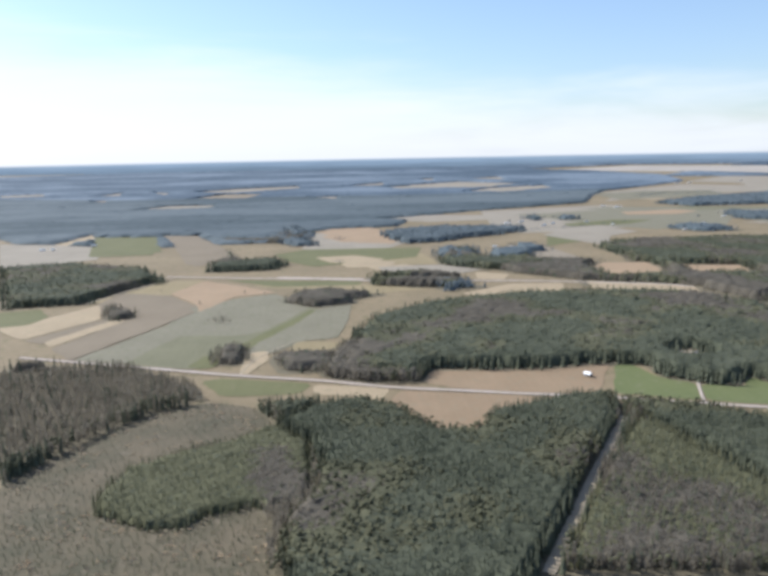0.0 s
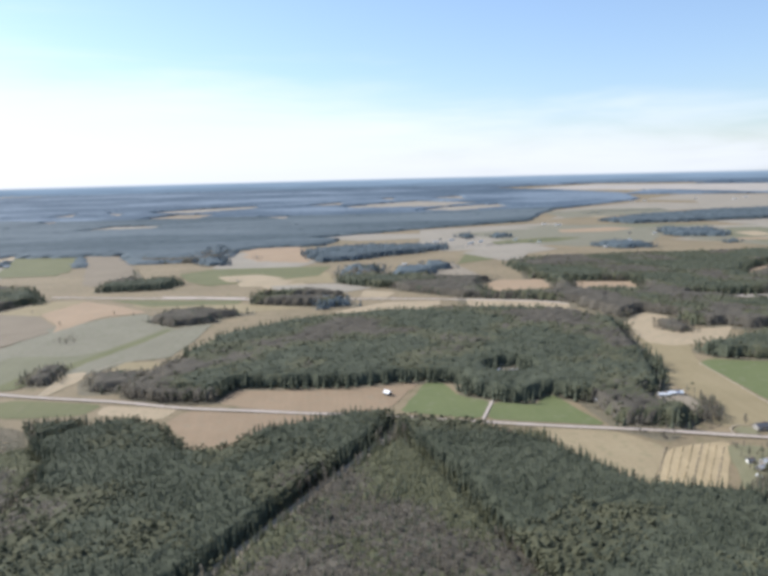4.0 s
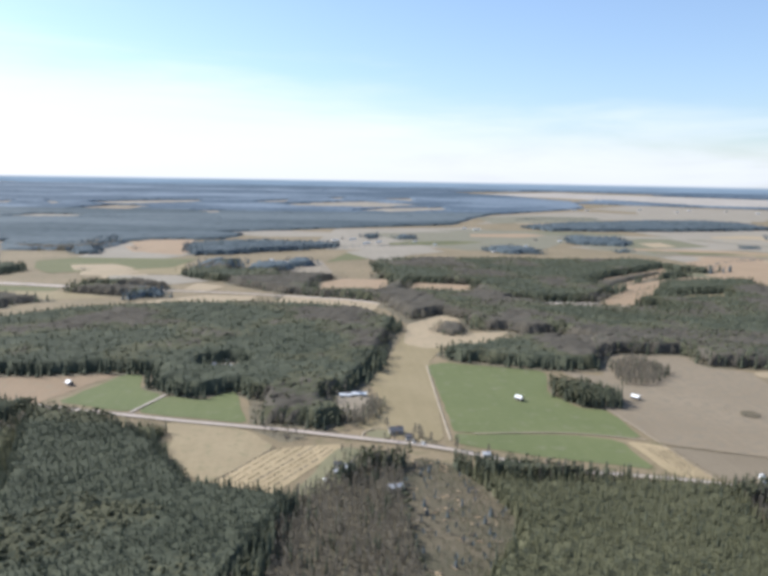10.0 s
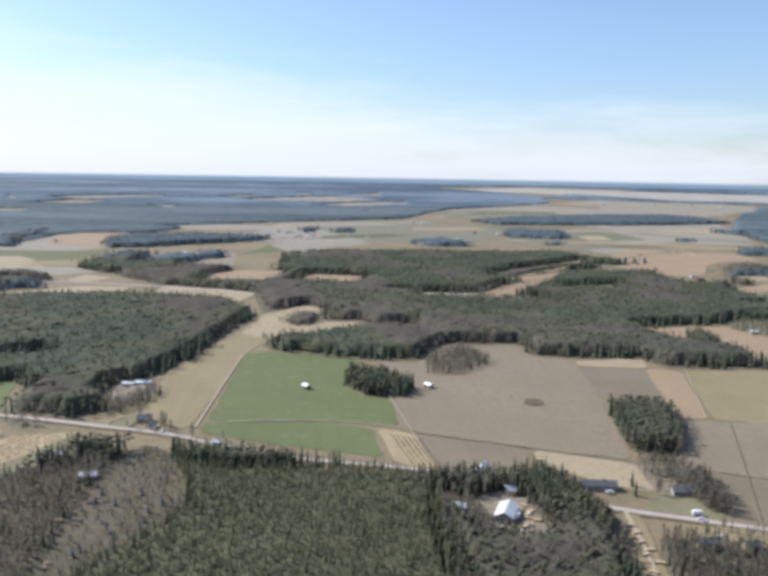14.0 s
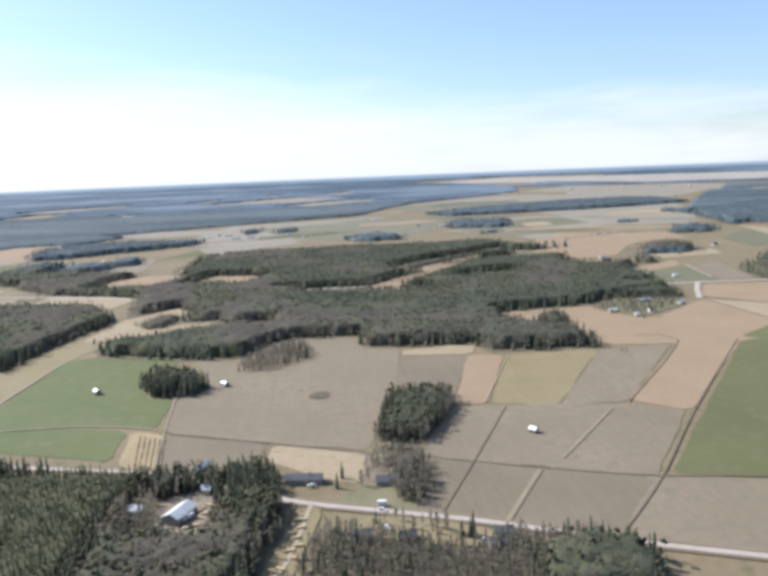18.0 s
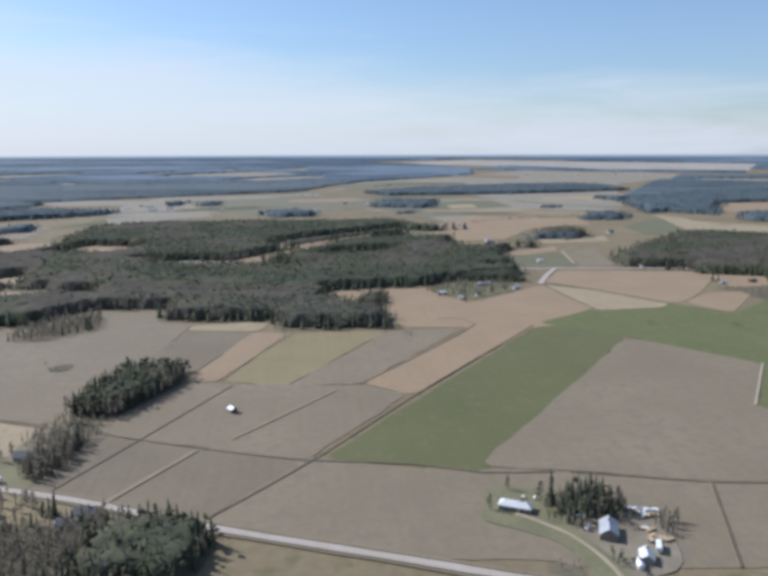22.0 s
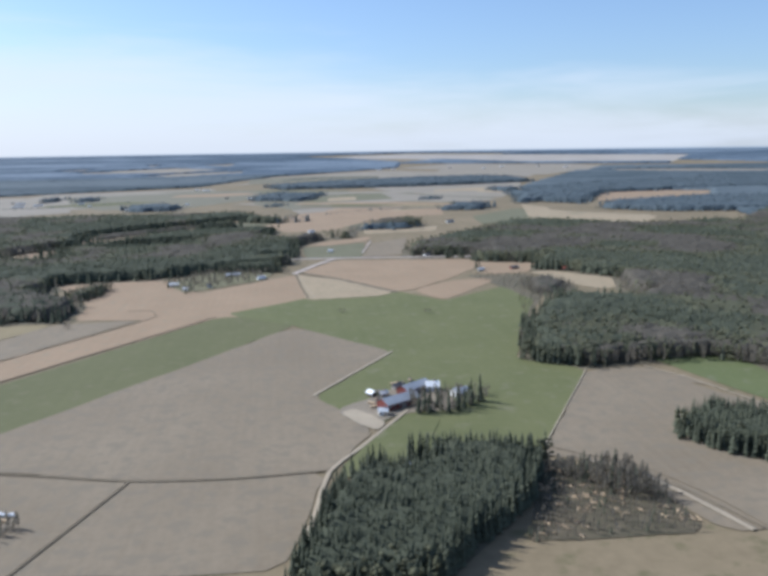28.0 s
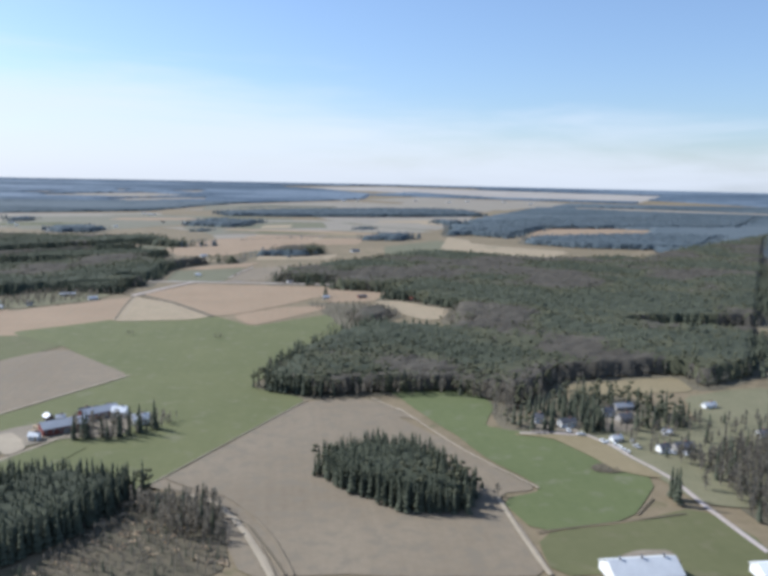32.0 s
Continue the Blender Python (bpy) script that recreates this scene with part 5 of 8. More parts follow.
wood("mix!", 7.6, 12, "far grove by the long white building", [(312, 1334), (319, 1414), (374, 1409), (390, 1316), (318, 1291)])
wood("mix!", 7.6, 12, "far grove on the meadow edge", [(180, 1201), (182, 1284), (188, 1365), (253, 1385), (253, 1295), (221, 1221)])
wood("spruce!", 8.5, 12, "long dark far grove", [(112, 1516), (115, 1688), (166, 1755), (266, 1752), (433, 1742), (426, 1657), (307, 1592), (206, 1495), (135, 1480)])
wood("mix!", 7.6, 11, "trees along the far road", [(98, 1046), (137, 1085), (179, 1034), (197, 976), (137, 959)])
wood("birch", 5.63, 11, "wide brown birch wood", [(233, 1167), (337, 1213), (425, 1175), (456, 1131), (588, 1083), (580, 983), (462, 989), (425, 964), (347, 995), (316, 1029), (248, 1098)])
wood("mix", 5.63, 12, "dark wood west of the clearings", [(449, 1131), (484, 1265), (536, 1378), (630, 1425), (609, 975), (565, 991), (494, 1033)])
wood("spruce", 5.63, 12, "upper dark spruce wood", [(529, 1305), (608, 1381), (739, 1440), (830, 1417), (1008, 1430), (1041, 1328), (1124, 1299), (1124, 1258), (1037, 1230), (917, 1161), (820, 1089), (742, 1053), (622, 1040)])
wood("spruce", 5.28, 12, "broad dark spruce wood behind stubble", [(641, 986), (757, 987), (830, 1023), (923, 1068), (1033, 1113), (1042, 1060), (1094, 992), (1089, 807), (1027, 782), (981, 764), (953, 739), (877, 725), (865.3, 687.9), (877.3, 643.3), (903.9, 597.8), (906.3, 568.5), (837, 571.8), (803.6, 602.2), (779.4, 589.4)])
wood("mix", 5.28, 12, "wood at the tan clearings", [(781, 978), (891, 1081), (979, 1132), (1025, 1095), (1039, 1046), (991, 926), (943, 833), (848, 803), (752, 854)])
wood("mix", 5.63, 12, "far wood beside the lone farm", [(1037, 1000), (1156, 1058), (1029, 849), (985, 889)])
wood("mix!", 8.5, 11, "far round grove", [(1096, 1346), (1124, 1288), (1066, 1257)])
wood("mix!", 9.3, 12, "far tree belt across the plain", [(1014, 2379), (1239, 2552), (1336, 2586), (1548, 2682), (1833, 2698), (1884, 2530), (1691, 2309), (1383, 2253), (1072, 2234)])
wood("mix!", 8.5, 11, "far low grove in strips", [(995, 1880), (1111, 1969), (1162, 1812), (1113, 1742), (998, 1796)])
wood("mix!", 9.3, 11, "small far grove right of the plain", [(1668, 2118), (1741, 2022), (1660, 1888), (1623, 2009)])
wood("mix!", 9.3, 11, "two far groves by a village", [(488, 1979), (540, 2035), (550, 1922), (494, 1886)])
wood("mix!", 9.3, 11, "far village grove", [(564, 1971), (633, 2047), (637, 1917), (567, 1879)])
wood("spruce", 5.63, 12, "far spruce grove in dry fields", [(1212, 1223), (1277, 1249), (1303, 1169), (1250, 1126), (1208, 1145)])
wood("mix", 5.63, 12, "far ragged trees by a field", [(1140, 1040), (1181, 1124), (1173, 1029), (1141, 1002)])
wood("mix!", 7.6, 12, "far grove beyond the gravel road", [(1404, 1516), (1481, 1546), (1497, 1467), (1392, 1418)])
wood("mix", 5.63, 12, "trees round the crossroads houses", [(1220, 922), (1258, 959), (1321, 1032), (1378, 1092), (1288, 833), (1202, 837)])
wood("mix!", 9.3, 12, "far woods right of the plain", [(1565, 1603), (1720, 1964), (2003, 2262), (2687, 2499), (2909, 2462), (2458, 1876), (2007, 1824), (1854, 1806), (1648, 1585), (1560, 1529)])
wood("mix!", 8.5, 12, "far dark wood behind the clearing", [(1675, 1407), (1752, 1498), (1996, 1591), (2212, 1558), (1967, 1241), (1756, 1281), (1676, 1367)])
wood("mix!", 10.2, 12, "far belt of trees behind the plain", [(1321, 2352), (1576, 2583), (1893, 2639), (1905, 2379), (1618, 2289), (1321, 2241)])
wood("mix!", 10.2, 12, "far grove by white farmhouses", [(1013, 1957), (1079, 2025), (1171, 1888), (1149, 1786), (1036, 1870)])
wood("mix", 4.93, 12, "dark wood behind the gravel road", [(1373, 1080), (1420, 1145), (1475, 1161), (1536, 1115), (1600, 1055), (1740, 1089), (1764, 1029), (1413.7, 551.6), (1355.4, 582.2), (1352.9, 608.6), (1375.1, 664.9), (1357.6, 688.4), (1338, 722), (1308, 752), (1284, 805)])
wood("mix!", 8.5, 11, "far scrub at the farm", [(732, 1649), (796, 1713), (874, 1665), (871, 1562), (767, 1552)])
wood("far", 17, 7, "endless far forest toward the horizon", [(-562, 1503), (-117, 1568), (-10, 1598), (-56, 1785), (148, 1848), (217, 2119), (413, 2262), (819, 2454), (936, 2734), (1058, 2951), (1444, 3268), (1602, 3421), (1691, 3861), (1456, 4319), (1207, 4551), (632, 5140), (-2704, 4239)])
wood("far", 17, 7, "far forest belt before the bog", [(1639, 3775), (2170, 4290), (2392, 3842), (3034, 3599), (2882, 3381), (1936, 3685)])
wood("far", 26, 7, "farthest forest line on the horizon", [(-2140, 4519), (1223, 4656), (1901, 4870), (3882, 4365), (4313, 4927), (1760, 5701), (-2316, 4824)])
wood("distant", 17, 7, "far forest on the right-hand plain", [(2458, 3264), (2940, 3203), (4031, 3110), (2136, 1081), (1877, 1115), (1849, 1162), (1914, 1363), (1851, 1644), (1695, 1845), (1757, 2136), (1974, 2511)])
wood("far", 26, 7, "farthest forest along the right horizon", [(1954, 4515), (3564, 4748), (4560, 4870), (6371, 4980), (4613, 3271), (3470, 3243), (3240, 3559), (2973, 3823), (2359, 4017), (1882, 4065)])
wood("mix!~", 4.0, 2.2, "young birch and spruce scrub on a clear-cut", [(-196.4, 382.3), (-189.7, 414.6), (-182.2, 437.7), (-161.5, 483.1), (-136.5, 525), (-101.5, 543.4), (-63.9, 527.8), (-46.6, 487.9), (-72.2, 460.2), (-97.3, 447), (-127, 424.6), (-133.9, 396.1), (-132.3, 370.3), (-152.7, 359.4), (-183.9, 355.1)])
wood("pine!~", 3.6, 2.6, "young trees and scrub on felled land", [(-188.7, 365.6), (-154.9, 365.2), (-132.3, 370.3), (-97.1, 347.4), (-78.2, 346.9), (-70.9, 359.7), (-47.2, 368), (-35.4, 345), (-35.5, 294.2), (-161.4, 306.3)])
wood("birch!~", 4.4, 2.4, "low scrub on the felled strip", [(428.6, 392.3), (441.9, 416.4), (458.9, 403.4), (469, 370.1), (478.6, 336.3), (472.6, 312.2), (451.1, 279.8), (440, 252), (421, 252), (427.2, 280.1), (426.2, 316.9)])
wood("birch!", 2.9, 4.2, "brown scrub on the felled clearing", [(1168.5, 272.6), (1196.6, 271), (1203.7, 235), (1202.9, 211.1), (1143.3, 215.5), (1156.3, 245.3)])
wood("mix", 3.3, 10.5, "mixed dark wood west of the hamlet", [(550.3, 352.9), (588.2, 348.1), (609.8, 295.2), (630.1, 286.4), (639.7, 231.4), (565.2, 240.2)])
wood("birch", 3.6, 9, "bare birch grove beyond the village gardens", [(1397.1, 282.7), (1418.8, 301.3), (1442.9, 305.7), (1448.6, 289.6), (1404.8, 230.8), (1386.9, 226.8), (1388.9, 253.4)])
wood("birch!", 2.5, 6.5, "bare trees behind the junk row", [(966.1, 240.8), (966.6, 253), (971, 254.8), (976.2, 252.1), (975.5, 245.3), (970.9, 241.7)])
wood("birch", 6, 10, "brown birch thicket beyond the far road", [(-280, 1430), (-280, 1523), (-209, 1455), (-132, 1208), (-189, 1191)])
wood("birch", 7, 10, "far brown thicket strip", [(-278, 1657), (-161, 1617), (-131, 1767), (-57, 1753), (-38, 1604), (-125, 1547), (-242, 1585)])
wood("mix", 6.5, 12, "mixed woods beside the distant farm", [(156, 1229), (184, 1339), (237, 1402), (251, 1226), (326, 1262), (339, 1135), (220, 1123), (168, 1151)])
wood("birch", 6, 10, "bare birch rows by strip fields", [(-74, 948), (-53, 980), (21, 1006), (63, 949), (-9, 901)])
wood("mix", 6, 12, "broad mixed woods along the distant road", [(331, 1050), (398, 1126), (472, 1051), (580, 991), (685, 1042), (871, 1023), (706, 753), (589, 743), (524, 796), (478, 811), (463, 906), (414, 934), (323, 969)])
wood("mix", 6, 12, "dense woods between the clearings", [(550, 845), (476, 1171), (471, 1372), (581, 1440), (886, 1390), (814.6, 595.6), (721.4, 619), (709.9, 667.8), (649.7, 696.4), (592, 832)])
wood("mix!", 9, 11, "far belt beyond dry fields", [(1024, 1880), (1051, 1975), (1195, 1978), (1150, 1800)])
wood("mix!", 8, 11, "far dark band of trees", [(1181, 1156), (1282, 1187), (1280, 1111), (1181, 1113), (1153, 1048)])
wood("mix!", 9, 11, "far grove row", [(1363, 1467), (1509, 1515), (1467, 1408), (1363, 1419)])
wood("mix!", 10, 12, "far woodland at the plain edge", [(1626, 1861), (1751, 1902), (1989, 1965), (1693, 1487), (1584, 1621)])
wood("birch!", 3.6, 9, "bare trees behind the white barn", [(424.7, 525.7), (430.7, 512), (424.1, 483.6), (410.7, 468.9), (395.6, 478.6), (396.7, 490.8), (414.5, 499.3)])
wood("pine!~", 4.2, 1.8, "dry brush along the felled strip", [(428.6, 392.3), (441.9, 416.4), (458.9, 403.4), (469, 370.1), (478.6, 336.3), (472.6, 312.2), (451.1, 279.8), (440, 252), (421, 252), (427.2, 280.1), (426.2, 316.9)])
wood("birch!", 3.8, 6.5, "bare birches below the copse", [(711.7, 386.5), (723, 389.9), (738.9, 381.9), (740.8, 357), (728.8, 325.6), (716.7, 319.4), (714.1, 348.5), (709, 362.2)])
wood("mix!", 3.6, 7.5, "trees behind the hamlet yard", [(599, 364), (614.2, 371.2), (634.4, 364.6), (644.3, 356.7), (634.9, 346.2), (625.7, 342.5), (613.8, 346.6), (604.9, 343.5)])
wood("birch!~", 4.0, 7.5, "bare trees among the red barn farm", [(1135, 359.1), (1151.5, 367.2), (1170.5, 361.1), (1163.5, 343.8), (1148, 334), (1129.2, 336.8)])
wood("birch!", 3.6, 7, "bare thicket beside the road", [(-113.7, 642), (-118.1, 697.4), (-104, 712), (-83.9, 698.1), (-80.9, 658.1), (-88, 638.6)])
wood("birch!", 4.2, 6, "bare thicket on a field corner", [(-271.5, 855.4), (-289.3, 924.8), (-276.2, 940.9), (-244.3, 883.2), (-241.6, 845.7)])
wood("birch!", 4.2, 7, "brown thicket before the dark wood", [(-64.2, 655.9), (-61.6, 677.3), (-25.8, 679.3), (1.2, 668.6), (-7.5, 610.1), (-23.8, 609.4), (-53, 620.5)])
wood("mix!", 4, 10, "dark spur of wood reaching the road", [(-19.5, 597.6), (-14.1, 649.1), (1.5, 699), (30.7, 723.9), (71.7, 698.5), (76.2, 621.3), (64, 570.9), (23.5, 573.5)])
wood("birch!", 4.6, 5, "low bushes in the strip field", [(-147.8, 821.5), (-147.8, 854.6), (-138.5, 866.6), (-123.4, 837.8), (-121, 812.5)])
wood("birch!", 4.5, 7, "brown thicket under the sand pit", [(1287.4, 665.2), (1322.9, 679.1), (1325.9, 631.3), (1303.5, 600.2), (1277.3, 591.3), (1274.4, 624.4)])
wood("birch!~", 5.5, 4.5, "brown brush at the field corner", [(1245, 707), (1305.2, 695.2), (1284.2, 595), (1237.2, 511.3), (1264.6, 591.9), (1258.2, 651.9)])
wood("birch!", 4.6, 2.2, "low garden bushes and dry shrubs", [(905.8, 262.3), (911.9, 284.5), (934.6, 281.2), (945.7, 262), (941.7, 239), (933.5, 261), (926.6, 273.3)])
wood("mix!", 3.1, 9, "garden trees behind the dark barn", [(942.1, 263.4), (956.6, 268.2), (961.5, 258.6), (953.2, 255), (949.4, 258.2), (944.9, 255.1)])
wood("birch!~", 6.5, 7.5, "bare garden trees of the village", [(1365.7, 334.7), (1425.6, 337.4), (1466.4, 339.7), (1442.9, 305.7), (1422.6, 307.4), (1393.1, 277.6), (1379.3, 292.7), (1369.9, 321.7)])
wood("birch!~", 5.5, 7, "bare garden trees along the road", [(700.2, 301.9), (719.9, 298.9), (738.7, 289.6), (752.9, 282.1), (748.7, 270.2), (734, 274), (715.8, 280.8), (698.8, 287.6)])
wood("birch!", 5, 6, "brown scrub in the felled clearing", [(800, 1131), (903, 1219), (994, 1292), (979, 1252), (867, 1137), (804, 1063)])
wood("birch!", 5, 5, "dry scrub by the wood road", [(764, 968), (830, 1048), (910, 1121), (887, 1071), (806, 979)])
wood("mix!", 8, 10, "thicket at the forest edge", [(-165, 1639), (-160, 1761), (-78, 1647), (-27, 1487), (-93, 1482)])
wood("birch!", 4, 6, "brown thicket in the upper clearing", [(498, 768), (516, 817), (545, 803), (540, 748), (515, 739)])
wood("mix!", 3.4, 8, "small clump in the stubble field", [(882.8, 659.7), (898, 702), (918, 709), (911.2, 660.7), (895.1, 643.4)])
wood("birch!~", 5.5, 7, "bare trees round the lone farm", [(957, 720), (981, 761), (1012, 801), (1064, 769), (1048, 718), (1019, 703), (982.8, 665.7)])
wood("spruce!", 3.6, 10, "dark trees behind the lone farm", [(1001, 770), (1022, 808), (1065, 807), (1068, 760), (1046, 763), (1021, 770)])
wood("birch!", 5, 7, "brown birch patch in the spruce wood", [(365, 708), (380, 739), (391, 709), (380.2, 680.1)])
wood("pine!~", 3.0, 2.4, "olive regrowth along the felled strip", [(441.9, 416.4), (458.9, 403.4), (469, 370.1), (478.6, 336.3), (472.6, 312.2), (451.1, 279.8), (442, 280), (452, 318), (452, 350), (440, 390)])
wood("birch!~", 9, 4.5, "bare saplings left on the felled strip", [(428.6, 392.3), (441.9, 416.4), (458.9, 403.4), (469, 370.1), (478.6, 336.3), (472.6, 312.2), (451.1, 279.8), (440, 252), (421, 252), (427.2, 280.1), (426.2, 316.9)])
wood("birch!~", 5.5, 6, "bare trees round the roadside yard", [(398.7, 427.8), (422, 421.1), (395.8, 366.8), (376.9, 359.7)])
wood("birch!", 8, 5, "far hedge of bare bushes", [(1084, 2751), (1203, 2830), (1438, 2820), (1424, 2736), (1195, 2719), (1081, 2644)])
wood("birch!", 8, 5, "far hedge line on the plain", [(1155, 1421), (1250, 1481), (1402, 1527), (1396, 1504), (1244, 1448), (1152, 1391)])
wood("birch!", 8, 5, "far bushes along a ditch", [(392, 1689), (545, 1740), (730, 1853), (726, 1824), (544, 1703), (394, 1655)])
wood("mix!", 8, 7, "far clump beside the strip fields", [(1036, 1651), (1091, 1679), (1082, 1621), (1029, 1595)])
wood("mix!", 8, 7, "far clump on the dry plain", [(1409, 1781), (1462, 1786), (1432, 1719), (1382, 1715)])
wood("birch!", 8, 6, "far bushes by the farm road", [(-7, 1267), (3, 1278), (12, 1241), (0, 1237)])
wood("birch!", 3.3, 8.5, "bare trees among the garden spruces", [(933.3, 265.7), (942.1, 271.1), (957.8, 269.7), (961.9, 258.6), (952.2, 256.5), (944.4, 258), (936.7, 258.7)])
wood("mix!", 3.3, 9, "trees beside the hamlet workshop", [(636.8, 343), (645.5, 344.5), (647.6, 305.1), (638.7, 298.3), (636, 306.9)])
wood("mix!", 3.3, 9, "trees west of the hamlet sheds", [(600.3, 343.1), (607, 336.5), (613.9, 306.5), (624.2, 295.2), (616.6, 290), (604.7, 307)])
wood("mix!", 2.9, 8.5, "dense dark garden trees of the farm", [(935.9, 251.3), (938, 268.6), (946, 278.5), (957, 279.4), (957.1, 263.2), (952.8, 254.8), (944.6, 253.5), (939.6, 246.8)])
wood("mix!", 2.6, 5.5, "dark trees beside the farm drive", [(941.4, 230.3), (943.2, 231.9), (945.8, 229.3), (947.8, 218.5), (944, 218.9)])
wood("mix!", 2.8, 7, "trees between the barn and the junk row", [(952.5, 262.4), (956.5, 262), (959.8, 249.1), (957.2, 244.3), (954, 249.7)])
wood("birch!", 3.2, 4.5, "brown bushes beside the cottage", [(927.7, 261.4), (937.4, 266.1), (937.5, 251.9), (930.2, 252.4)])
wood("birch!~", 4, 3.5, "bushes at the bare field edge", [(919.8, 228.6), (930.4, 227.8), (931.2, 219.1), (919, 220.1)])
wood("birch!~", 4.6, 5.5, "bare trees round the grey cottage", [(706.1, 371.5), (725.1, 388.5), (740.2, 367.7), (736.4, 326.5), (726.1, 309.2), (716.6, 312), (724.8, 334.2), (705.9, 355.5)])
wood("mix!", 3.4, 9, "mixed trees between hamlet yard and lane", [(634.6, 346.3), (639.6, 365.8), (657.2, 368.5), (664.3, 349), (665.6, 329.6), (668.8, 292.1), (667.8, 278.9), (655.2, 281), (644.5, 296.4), (636, 325.1)])

# ---- buildings ----
def box(bm, x0, x1, y0, y1, z0, z1):
    v = [bm.verts.new((x, y, z)) for z in (z0, z1) for x, y in ((x0, y0), (x1, y0), (x1, y1), (x0, y1))]
    for f in ((3, 2, 1, 0), (4, 5, 6, 7), (0, 1, 5, 4), (1, 2, 6, 5), (2, 3, 7, 6), (3, 0, 4, 7)):
        bm.faces.new([v[i] for i in f])
    return v


def gable(length, width, wall, rise):
    """The walls of a house, with gables at both ends."""
    bm = bmesh.new()
    L, W = length / 2, width / 2
    rings = [[bm.verts.new(p) for p in ((x, -W, 0), (x, W, 0), (x, W, wall), (x, 0, wall + rise), (x, -W, wall))] for x in (-L, L)]
    bm.faces.new(rings[0][::-1])
    bm.faces.new(rings[1])
    for i in range(5):
        bm.faces.new((rings[0][i], rings[0][(i + 1) % 5], rings[1][(i + 1) % 5], rings[1][i]))
    bmesh.ops.recalc_face_normals(bm, faces=bm.faces[:])
    return bm


def roof_slab(length, width, wall, rise, side, over=0.35, thick=0.16):
    """One slope of a gable roof, with eaves and a verge that stand out."""
    bm = bmesh.new()
    L, W = length / 2 + over, width / 2
    drop = rise / W * over
    prof = [(0, wall + rise + 0.02), (W + over, wall - drop + 0.02), (W + over, wall - drop + 0.02 + thick), (0, wall + rise + 0.02 + thick)]
    rings = [[bm.verts.new((x, side * a, b)) for a, b in prof] for x in (-L, L)]
    bm.faces.new(rings[0])
    bm.faces.new(rings[1][::-1])
    for i in range(4):
        bm.faces.new((rings[0][i], rings[1][i], rings[1][(i + 1) % 4], rings[0][(i + 1) % 4]))
    bmesh.ops.recalc_face_normals(bm, faces=bm.faces[:])
    return bm


def hip_roof(length, width, wall, rise, over=0.4, thick=0.16):
    """A hipped roof: four slopes falling from a short ridge, with a fascia round the eaves."""
    bm = bmesh.new()
    L, W, R = length / 2 + over, width / 2 + over, length / 2 - width * 0.42
    eave = [bm.verts.new((x, y, wall)) for x, y in ((-L, -W), (L, -W), (L, W), (-L, W))]
    top = [bm.verts.new((v.co.x, v.co.y, wall + thick)) for v in eave]
    a, b = bm.verts.new((-R, 0, wall + rise + thick)), bm.verts.new((R, 0, wall + rise + thick))
    for i in range(4):
        bm.faces.new((eave[i], eave[(i + 1) % 4], top[(i + 1) % 4], top[i]))
    for f in ((top[0], top[1], b, a), (top[1], top[2], b), (top[2], top[3], a, b), (top[3], top[0], a), tuple(eave)):
        bm.faces.new(f)
    bmesh.ops.recalc_face_normals(bm, faces=bm.faces[:])
    return bm


def seat(name, points):
    """An empty at the middle of a building's two ends, turned along it; also gives its length."""
    (x0, y0), (x1, y1) = points
    ob = new(name)
    ob.location = ((x0 + x1) / 2, (y0 + y1) / 2, land((y0 + y1) / 2) + 0.02)
    ob.rotation_euler = (0, 0, math.atan2(y1 - y0, x1 - x0))
    return ob, max(4.0, math.hypot(x1 - x0, y1 - y0))


